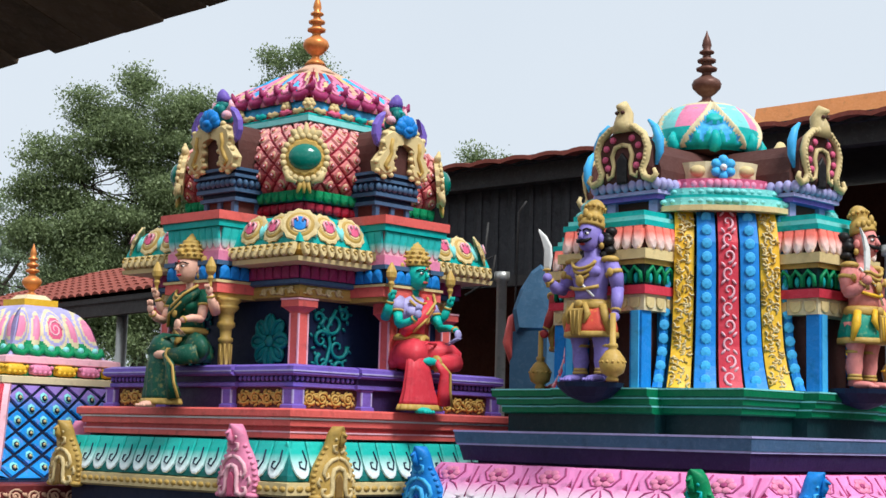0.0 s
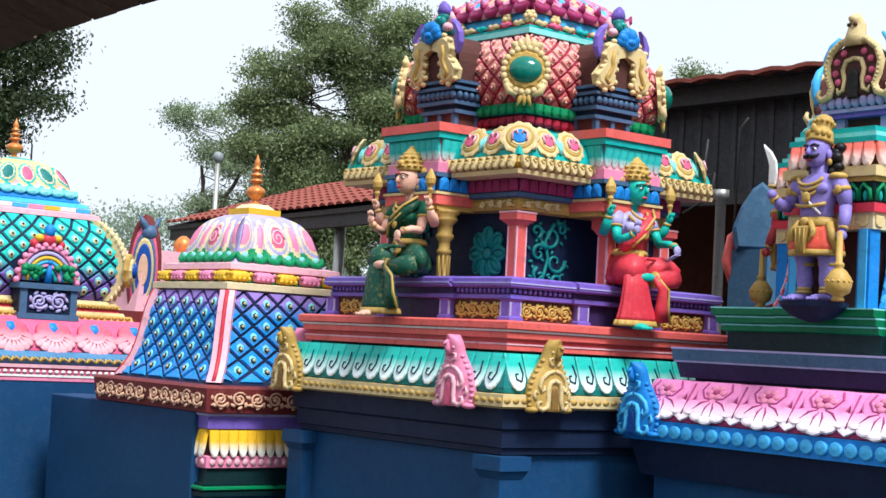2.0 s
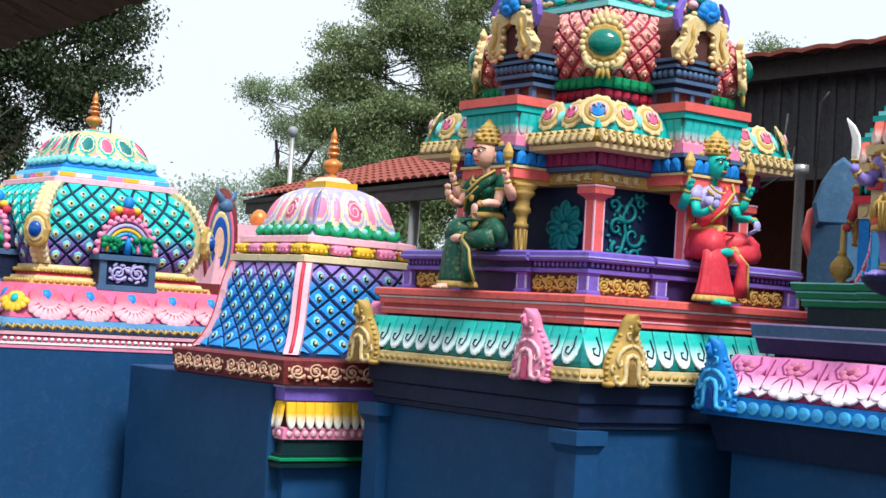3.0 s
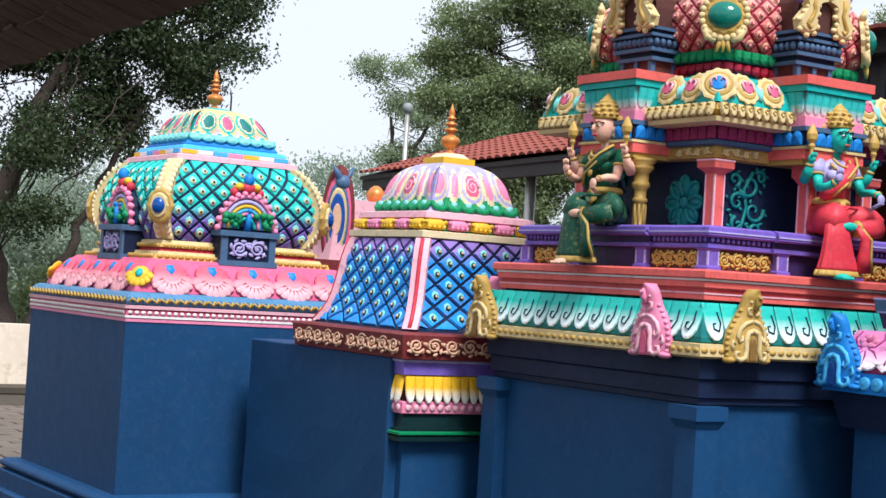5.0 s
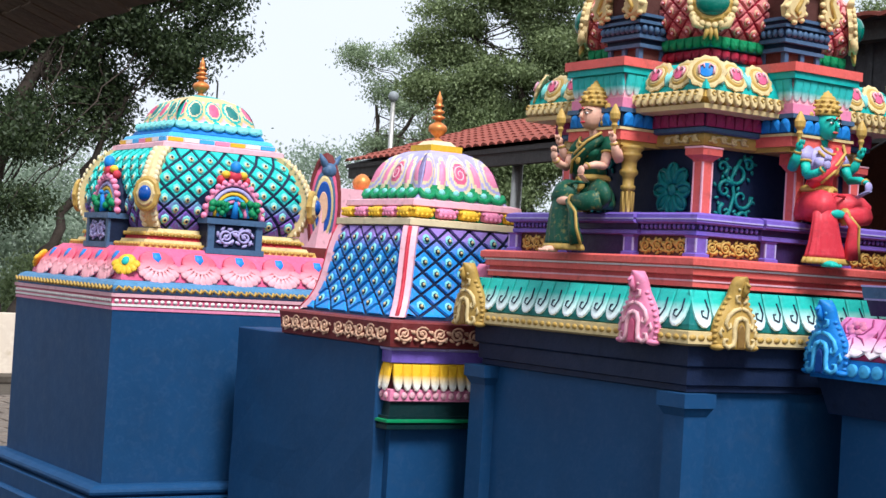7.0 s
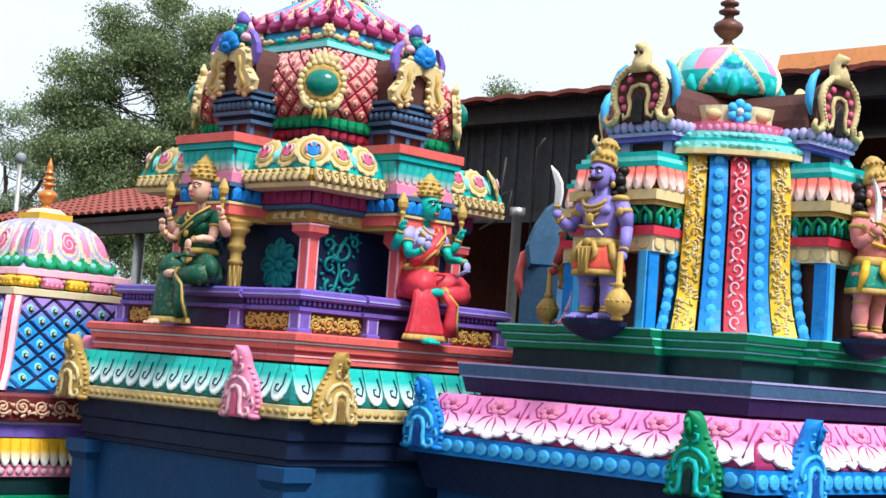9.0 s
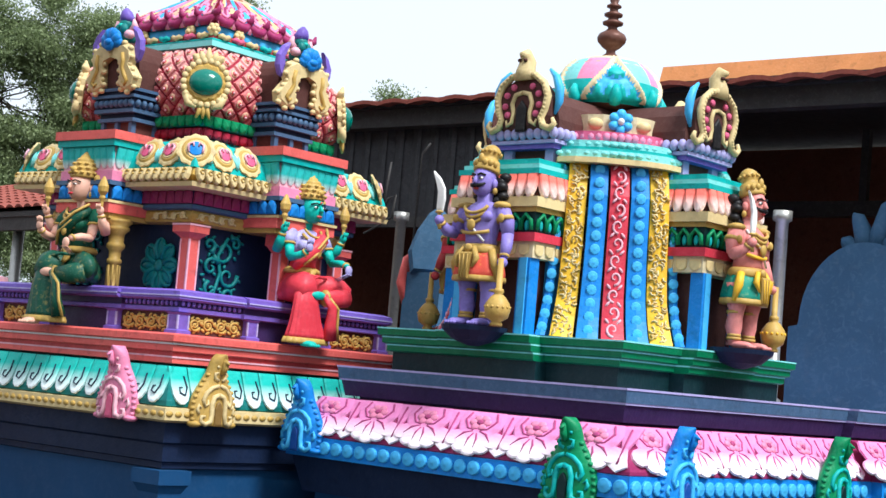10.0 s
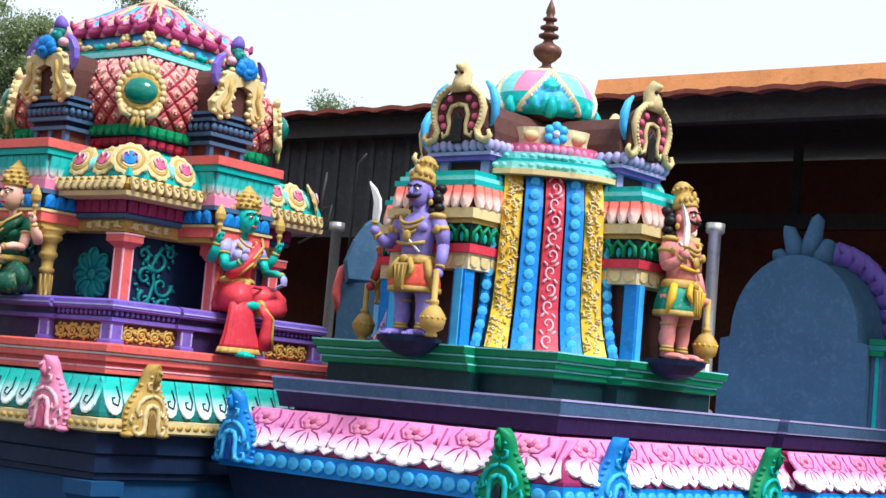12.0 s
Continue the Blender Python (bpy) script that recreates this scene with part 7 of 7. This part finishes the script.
    limb(bm, [(0.106, -0.048, 0.362), (0.112, -0.105, 0.362), (0.104, -0.150, 0.350)], [0.018, 0.017, 0.012], S, 10)
    limb(bm, [(0.107, -0.138, 0.355), (0.106, -0.144, 0.352)], 0.017, G, 10)
    ball(bm, (0.100, -0.166, 0.330), (0.018, 0.010, 0.024), PALE, 9, 6)
    for i in range(4):
        limb(bm, [(0.088 + i * 0.008, -0.172, 0.314), (0.084 + i * 0.010, -0.176, 0.282 + 0.004 * abs(i - 1.5))], [0.005, 0.003], PALE, 5)
    if flame:
        slab(bm, [(-0.085, 0.55), (-0.02, 0.56), (0.05, 0.60), (0.075, 0.68), (0.05, 0.77), (0.01, 0.815), (-0.04, 0.78), (-0.075, 0.70), (-0.125, 0.62)], 0.014, LIP, Matrix.Translation((0, 0.035, 0)))
    for v in bm.verts:
        x, y, z = v.co
        if z < 0.30:
            x, y = x * (1.0 + 0.25 * (0.30 - z) / 0.30), (y if y > 0 else y * 0.66)
        elif z > 0.525 and abs(x) < 0.10:
            x, y = x * 1.26, y * 1.22
        else:
            x, y = x * 1.14, y * 0.95
        v.co = (x, y, float(np.interp(z, [0, 0.31, 0.525, 0.64, 0.82], [0, 0.345, 0.565, 0.695, 0.815])))
    ob = part(name, bm, [skin, sari, trim, blouse, P["eyewhite"], P["black"], P["coral"] if flame else P["red"], P["lav"] if flame else skin])
    ob.matrix_world = parent_pose
    return tagged(ob, label, "statue", "seated statues")


base_b = pose(*B.location, 0, 0, -2.77)
base_a = Matrix.Translation(A.location) @ Matrix.Scale(0.973, 4)
P["netskirt"] = paint("red_and_yellow_cloth_paint", (0.55, 0.07, 0.045), 0.5, 0.4, 0.2, 0.6, scale=2.5, spot=(0.7, 0.42, 0.06))
P["greenskirt"] = paint("green_scaled_cloth_paint", (0.01, 0.20, 0.14), 0.5, 0.4, 0.2, 0.5, scale=2.5, spot=(0.35, 0.45, 0.2))
GO, GZ = 0.768, 1.846
smaller = Matrix.Diagonal((0.94, 0.94, 0.94, 1))
guardian("guardian_statue", "violet-painted crowned guardian statue with blade and golden mace", base_b @ sidem(3, GO, 0, GZ) @ smaller, P["violetskin"], P["netskirt"], P["gold"])
guardian("guardian_statue", "pink-painted crowned guardian statue in a green kilt", base_b @ sidem(0, GO, 0, GZ) @ smaller, P["pinkskin"], P["greenskirt"], P["yellow"])
guardian("guardian_statue", "dark red guardian statue with a mace, seen from behind", base_b @ sidem(2, GO, 0, GZ) @ smaller, P["corald"], P["netskirt"], P["gold"])
P["spotsari"] = paint("dark_green_spotted_cloth_paint", (0.005, 0.065, 0.038), 0.45, 0.1, 0.2, 0.9, scale=2.2, spot=(0.30, 0.26, 0.08))
goddess("goddess_statue", "peach-painted seated statue in a dark green gold-edged sari", base_a @ sidem(3, 0.71, 0.0, 1.762) @ Matrix.Diagonal((1.12, 1.1, 1.0, 1)), P["skin"], P["spotsari"], P["sari"], P["gold"], False)
goddess("goddess_statue", "green-painted seated statue in a red sari with gold crown", base_a @ sidem(0, 0.70, 0.02, 1.762) @ Matrix.Diagonal((1.12, 1.1, 1.0, 1)), P["greenskin"], P["redsari"], P["lav"], P["gold"], True)

# ---- distant small shrine gable between the domes ----
G2 = thing("arched_gable", "painted arched gable of another shrine behind the domes", "shrine", (8.05, 13.0, 0))
bm = bmesh.new()
box(bm, -0.3, 2.6, -0.1, 0.9, 0, 1.75)
part("base_wall", bm, P["maroon"], G2)
bm = bmesh.new()
loft(bm, [[(x, y, z) for x, z in ((-0.1, 1.75), (1.4, 1.75), (1.36, 2.15), (1.22, 2.28), (0.1, 2.28), (-0.05, 2.15))] for y in (0.0, 0.8)])
part("vault", bm, P["pinkl"], G2)
for i in range(6):
    for j in range(3):
        bm = bmesh.new()
        slab(bm, [(-0.075, 0), (0, -0.07), (0.075, 0), (0, 0.07)], 0.014, 0)
        o = part("lozenge", bm, P["rose"] if (i + j) % 2 else P["pinkl"], G2)
        o.location = (0.42 + i * 0.16, 0.0, 1.87 + j * 0.15)
for j, (c, r) in enumerate((("maroon", 0.32), ("rose", 0.27), ("grey", 0.235), ("goldl", 0.20), ("blued", 0.165), ("tan", 0.10))):
    bm = bmesh.new()
    slab(bm, [(r * 0.46 * math.cos(a), 0.2 + r * 1.5 * math.sin(a)) for a in (2 * math.pi * i / 20 for i in range(20))], 0.05 + 0.015 * j, 0)
    o = part("arch_ring", bm, P[c], G2)
    o.matrix_local = pose(0.02, 0.1, 1.90, 0, 0, -35)
bm = bmesh.new()
ball(bm, (0, 0, 2.42), (0.07, 0.06, 0.07), 0)
for s in (-1, 1):
    limb(bm, [(0, 0, 2.40), (s * 0.06, 0, 2.50), (s * 0.10, 0, 2.56)], [0.04, 0.03, 0.01], 0, 7)
part("crest_knob", bm, P["grey"], G2).location = (0.02, 0.05, 0)
for x in (0.5, 0.75):
    bm = bmesh.new()
    turn(bm, [(0.05, 0), (0.08, 0.04), (0.09, 0.09), (0.05, 0.14), (0.02, 0.16)], 12, 0, (x, 0.3, 2.28))
    part("pot", bm, P["copper"], G2, "", True)

gp = thing("arched_pillar", "slate blue masonry pillar with a red-edged arched head", "pillar", (8.25, 6.62, 0))
bm = bmesh.new()
box(bm, -0.13, 0.13, -0.13, 0.13, 0, 2.2)
soft(bm, 0.01, 1)
part("shaft", bm, P["slate"], gp)
bm = bmesh.new()
slab(bm, [(-0.13, 0.0), (0.13, 0.0), (0.15, 0.12), (0.11, 0.24), (0.05, 0.34), (0.0, 0.38), (-0.05, 0.34), (-0.11, 0.24), (-0.15, 0.12)], 0.12, 0, None, 0.01)
part("head", bm, P["slate"], gp).matrix_local = pose(0, 0.03, 2.19, 0, 0, -50)
bm = bmesh.new()
limb(bm, [(-0.16, 0, -0.18), (-0.19, 0, -0.05), (-0.17, 0, 0.08), (-0.12, 0, 0.14)], [0.02, 0.035, 0.03, 0.008], 0, 8)
part("edging", bm, P["coral"], gp).matrix_local = pose(0, 0.0, 2.19, 0, 0, -50)

# loose rods and wires by the hall
rod = thing("iron_rods", "bent rusty iron rods and wires standing by the hall", "rods", (0, 0, 0))
for pts in ([(8.85, 7.35, 1.9), (8.85, 7.32, 3.0), (8.85, 7.26, 3.06)], [(8.84, 7.60, 2.62), (8.84, 7.56, 2.95)], [(8.84, 7.62, 2.60), (8.84, 7.56, 2.72), (8.84, 7.50, 2.74), (8.84, 7.52, 2.60), (8.84, 7.62, 2.55), (8.84, 7.74, 2.50)]):
    bm = bmesh.new()
    limb(bm, pts, 0.008, 0, 6)
    part("rod", bm, P["iron"], rod)

P["lampgrey"] = paint("weathered_grey_glass", (0.22, 0.24, 0.25), 0.5)
lamp = thing("street_lamp", "thin grey pole with a round lamp head", "lamp", (14.0, 21.82, 0))
bm = bmesh.new()
turn(bm, [(0.05, 0), (0.035, 4.2)], 10)
part("pole", bm, P["steel"], lamp, "", True)
bm = bmesh.new()
turn(bm, [(0.03, 0), (0.07, 0.04), (0.085, 0.10), (0.06, 0.15), (0.02, 0.17)], 14, 0, (0, 0, 4.2))
part("lamp_head", bm, P["lampgrey"], lamp, "round grey lamp head", True)


# ---- trees ----
def leaf_material(name, a, b):
    m = bpy.data.materials.new(name)
    m.use_nodes = True
    n, l = m.node_tree.nodes, m.node_tree.links
    bs = n["Principled BSDF"]
    g = n.new("ShaderNodeNewGeometry")
    r = n.new("ShaderNodeValToRGB")
    r.color_ramp.elements[0].color, r.color_ramp.elements[1].color = (*a, 1), (*b, 1)
    l.new(g.outputs["Random Per Island"], r.inputs["Fac"])
    l.new(r.outputs["Color"], bs.inputs["Base Color"])
    bs.inputs["Roughness"].default_value = 0.55
    t = n.new("ShaderNodeBsdfTranslucent")
    l.new(r.outputs["Color"], t.inputs["Color"])
    mx = n.new("ShaderNodeMixShader")
    mx.inputs[0].default_value = 0.45
    l.new(bs.outputs[0], mx.inputs[1])
    l.new(t.outputs[0], mx.inputs[2])
    l.new(mx.outputs[0], n["Material Output"].inputs["Surface"])
    return m


LEAF = leaf_material("leaf_green", (0.11, 0.155, 0.065), (0.30, 0.37, 0.17))
LEAFD = leaf_material("leaf_dark_green", (0.024, 0.044, 0.018), (0.075, 0.11, 0.042))
# Far foliage: distance haze is mixed into these two leaf colours.
LEAFF2 = leaf_material("leaf_light_haze_green", (0.17, 0.23, 0.13), (0.34, 0.42, 0.25))
LEAFF = leaf_material("leaf_haze_tinted_green", (0.20, 0.27, 0.19), (0.36, 0.43, 0.33))


def leaves(name, parent, blobs, count, size, mat, seed, clump=0.28, label=""):
    """Leaves in small clumps scattered through rough crown lobes of (x, y, z, radius)."""
    rng = np.random.default_rng(seed)
    b = np.array(blobs, float)
    sub = np.repeat(b, 9, 0)
    o = rng.normal(size=(len(sub), 3))
    o *= (rng.uniform(0.35, 1.0, len(sub)) / np.linalg.norm(o, axis=1))[:, None]
    sub[:, :3] += o * sub[:, 3:4]
    sub[:, 3] *= rng.uniform(0.30, 0.52, len(sub))
    b = sub
    wgt = b[:, 3] ** 2
    per = 26
    nc = count // per
    pick = rng.choice(len(b), nc, p=wgt / wgt.sum())
    d = rng.normal(size=(nc, 3))
    d /= np.linalg.norm(d, axis=1)[:, None]
    rad = b[pick, 3] * rng.uniform(0.25, 1.05, nc) ** 0.6
    cen = b[pick, :3] + d * rad[:, None] * np.array([1, 1, 0.85])
    c = np.repeat(cen, per, 0) + rng.normal(size=(nc * per, 3)) * clump * np.array([1, 1, 0.55])
    n = len(c)
    u = rng.normal(size=(n, 3))
    u[:, 2] -= 0.5
    u /= np.linalg.norm(u, axis=1)[:, None]
    v = np.cross(u, rng.normal(size=(n, 3)))
    v /= np.linalg.norm(v, axis=1)[:, None]
    L = size * rng.uniform(0.6, 1.3, n)[:, None]
    verts = np.stack([c - u * L * 0.5, c + v * L * 0.24, c + u * L * 0.5, c - v * L * 0.24], 1).reshape(-1, 3)
    me = bpy.data.meshes.new(name)
    me.vertices.add(len(verts))
    me.vertices.foreach_set("co", verts.ravel())
    me.loops.add(n * 4)
    me.loops.foreach_set("vertex_index", np.arange(n * 4))
    me.polygons.add(n)
    me.polygons.foreach_set("loop_start", np.arange(n) * 4)
    me.update(calc_edges=True)
    me.materials.append(mat)
    ob = new(name, me)
    if parent:
        ob.parent = parent
    if label:
        ob["label"] = label
    ob["kind"] = "stuff"
    return ob


def branchwork(name, parent, base, forks, r0, mat):
    """A trunk that splits toward the crown lobes, wandering a little."""
    rnd = random.Random(len(forks) * 7 + int(base[0] * 10))
    bm = bmesh.new()
    b0, fork = Vector(base[0]) if not isinstance(base[0], (int, float)) else Vector(base), None
    for path, r in forks:
        pts, rad = [], []
        for (p, q) in zip(path, path[1:]):
            p, q = Vector(p), Vector(q)
            for k in range(5):
                t = k / 5
                w = 0.06 * (p - q).length
                pts.append(p.lerp(q, t) + Vector((rnd.uniform(-w, w), rnd.uniform(-w, w), rnd.uniform(-w, w) * 0.5)) * (1 if pts else 0))
        pts.append(Vector(path[-1]))
        n = len(pts)
        rad = [r * (1 - 0.75 * i / (n - 1)) for i in range(n)]
        limb(bm, pts, rad, 0, 9)
    return part(name, bm, mat, parent, smooth=True)


def tree(label, base, forks, blobs, count, size, mat, seed, clump=0.28, twigs=24):
    t = thing("tree", label, "tree", base)
    inv = Vector(base)
    loc = lambda p: tuple(Vector(p) - inv)
    rnd = random.Random(seed)
    fk = [([loc(p) for p in path], r) for path, r in forks]
    for i in range(twigs):
        bl = rnd.choice(blobs)
        src = rnd.choice(forks)[0]
        a = Vector(src[-1]).lerp(Vector(src[-2]), rnd.uniform(0, 0.6))
        e = Vector(bl[:3]) + Vector((rnd.uniform(-1, 1), rnd.uniform(-1, 1), rnd.uniform(-0.6, 0.8))) * bl[3] * 0.8
        fk.append(([loc(a), loc(a.lerp(e, 0.5) + Vector((0, 0, 0.1))), loc(e)], 0.014))
    branchwork("trunk", t, (0, 0, 0), fk, 0.2, P["bark"])
    leaves("crown", t, [(*loc(q[:3]), q[3]) for q in blobs], count, size, mat, seed, clump)
    return t


tree("large dark leafy tree with forked trunk beyond the wall", (8.35, 22.8, 0),
     [([(8.35, 22.8, 0), (8.2, 22.9, 1.0), (8.05, 22.95, 2.2)], 0.26), ([(8.05, 22.95, 2.1), (7.6, 23.2, 3.2), (7.0, 23.5, 4.4)], 0.17),
      ([(8.05, 22.95, 2.1), (8.3, 22.75, 3.2), (8.7, 22.5, 4.2), (9.2, 22.2, 5.2)], 0.18), ([(8.45, 22.7, 0), (8.65, 22.55, 0.9), (8.9, 22.4, 1.7), (9.3, 22.1, 2.7), (9.7, 21.9, 3.8)], 0.12),
      ([(8.7, 22.5, 4.0), (9.6, 21.9, 4.7), (10.5, 21.3, 5.2)], 0.09)],
     [(7.2, 23.4, 4.4, 1.0), (8.0, 23.0, 5.0, 1.1), (8.95, 22.4, 4.9, 1.0), (9.8, 21.9, 4.5, 0.8), (10.55, 21.35, 4.8, 0.5), (10.0, 21.7, 5.7, 0.9), (9.0, 22.4, 6.2, 1.1), (7.4, 23.2, 6.0, 1.2), (6.2, 23.8, 5.2, 1.2),
      (9.3, 22.1, 3.7, 0.6), (8.7, 22.5, 3.5, 0.55), (8.25, 22.0, 2.2, 0.35), (10.7, 21.3, 5.5, 0.5), (7.5, 23.2, 3.6, 0.5), (8.2, 21.9, 3.1, 0.4)], 210000, 0.070, LEAFD, 11, 0.15, 60)
tree("tall airy green tree behind the tiled shed", (16.6, 21.4, 0),
     [([(16.6, 21.4, 0), (16.4, 21.5, 2.0), (16.3, 21.5, 3.6), (16.2, 21.5, 5.0)], 0.18), ([(16.3, 21.5, 3.4), (15.9, 21.8, 4.6), (15.5, 22.1, 5.6)], 0.09), ([(16.3, 21.5, 3.8), (16.8, 21.1, 5.0), (17.1, 20.7, 6.2)], 0.09)],
     [(15.45, 22.1, 5.75, 0.42), (16.0, 21.6, 6.3, 0.55), (16.7, 20.95, 6.35, 0.55), (15.75, 21.9, 4.9, 0.5), (16.5, 21.2, 5.3, 0.6), (15.0, 22.4, 5.9, 0.22), (17.0, 20.7, 5.4, 0.6), (16.0, 21.6, 4.1, 0.55), (16.9, 20.9, 4.3, 0.6), (16.2, 21.4, 6.95, 0.3), (15.6, 21.9, 6.6, 0.3), (17.3, 20.5, 6.2, 0.4), (16.6, 21.2, 3.5, 0.65), (15.5, 22.0, 4.0, 0.45), (17.4, 20.4, 4.8, 0.5), (17.6, 20.2, 5.7, 0.35), (15.3, 22.2, 5.1, 0.35), (15.6, 22.0, 4.4, 0.6), (16.3, 21.4, 4.7, 0.7), (17.0, 20.8, 4.9, 0.6), (15.2, 22.3, 4.5, 0.45), (16.0, 21.6, 3.3, 0.7), (17.3, 20.5, 3.8, 0.65), (14.9, 22.5, 5.2, 0.35), (16.3, 21.4, 5.9, 0.5), (17.7, 20.1, 4.2, 0.5)],
     240000, 0.058, LEAF, 5, 0.13, 40)
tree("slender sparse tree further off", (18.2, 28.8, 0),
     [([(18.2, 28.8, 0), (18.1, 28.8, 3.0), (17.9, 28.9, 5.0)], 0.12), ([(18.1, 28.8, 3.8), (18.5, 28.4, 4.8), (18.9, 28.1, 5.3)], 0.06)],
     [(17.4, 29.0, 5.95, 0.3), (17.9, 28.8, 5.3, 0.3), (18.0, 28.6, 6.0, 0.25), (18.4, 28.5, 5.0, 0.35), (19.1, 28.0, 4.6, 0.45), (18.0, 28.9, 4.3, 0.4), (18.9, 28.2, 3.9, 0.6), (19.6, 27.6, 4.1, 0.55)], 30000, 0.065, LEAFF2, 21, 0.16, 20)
tree("crown of a tree rising behind the tower", (19.8, 21.7, 0), [([(19.8, 21.7, 0), (19.8, 21.7, 4.0), (19.75, 21.75, 7.6)], 0.16)],
     [(19.45, 21.9, 8.15, 0.22), (19.8, 21.6, 8.3, 0.25), (19.95, 21.5, 7.8, 0.3), (19.6, 21.8, 7.5, 0.35)], 11000, 0.060, LEAF, 31, 0.13, 8)
tree("tree top showing over the hall roof", (22.4, 19.2, 0), [([(22.4, 19.2, 0), (22.4, 19.2, 4.0), (22.4, 19.2, 6.0)], 0.16)],
     [(22.0, 19.5, 6.55, 0.22), (22.4, 19.1, 6.3, 0.3), (22.85, 18.7, 6.35, 0.2), (22.3, 19.3, 5.8, 0.6)], 12000, 0.060, LEAF, 41, 0.12, 8)
rngb = np.random.default_rng(3)
# Woods and slope look hazy through their leaf colour alone.
far = [(12 + i * 0.9 + rngb.uniform(-0.5, 0.5), 44 - i * 0.42 + rngb.uniform(-2, 2), 1.6 + rngb.uniform(-0.6, 1.8), rngb.uniform(1.0, 1.9)) for i in range(36)]
far += [(q[0], q[1], 1.2, 1.8) for q in far]
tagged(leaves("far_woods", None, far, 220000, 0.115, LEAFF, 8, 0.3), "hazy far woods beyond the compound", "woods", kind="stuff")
hill = [(4 + i * 1.2 + rngb.uniform(-0.8, 0.8), 52 + rngb.uniform(-3, 3), 1.0 + rngb.uniform(0, 4.0), rngb.uniform(1.6, 3.0)) for i in range(22)]
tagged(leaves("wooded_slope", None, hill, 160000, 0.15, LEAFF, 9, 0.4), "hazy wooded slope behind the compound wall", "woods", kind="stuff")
near = [(5.5 + i * 0.5 + rngb.uniform(-0.3, 0.3), 25 + rngb.uniform(-1, 2.0), 0.5 + rngb.uniform(0, 0.7), rngb.uniform(0.3, 0.6)) for i in range(10)]
tagged(leaves("shrubs", None, near, 26000, 0.09, LEAF, 10, 0.18), "low green shrubs beyond the wall", "shrubs", kind="stuff")
und = [(12.4 + i * 0.52 + rngb.uniform(-0.3, 0.3), 19.0 + rngb.uniform(-2.0, 2.0), 0.6 + rngb.uniform(0, 1.5), rngb.uniform(0.5, 0.8)) for i in range(18)]
tagged(leaves("undergrowth", None, und, 70000, 0.08, LEAFD, 12, 0.25), "dark undergrowth behind the tiled shed", "shrubs", kind="stuff")

# ---- paving, last ----
pave = tagged(new("pavement"), "damp brown pavers in rows with worn joints", "pavement", kind="structure")
bm = bmesh.new()
loft(bm, [square(0.5, 0.0), square(0.5, 0.022), square(0.47, 0.03)])
pv = mesh_of("paver", bm, P["paver"])
rnd = random.Random(4)
for j in range(28):
    for i in range(11):
        m = pose(3.3 + i * 0.36 + (0.18 if j % 2 else 0), 11.6 + j * 0.23, -0.018 + rnd.uniform(-0.004, 0.004), rnd.uniform(-1, 1), rnd.uniform(-1, 1), rnd.uniform(-1, 1))
        piece("paver", pv, pave, m @ Matrix.Diagonal((0.325, 0.195, 1, 1)))
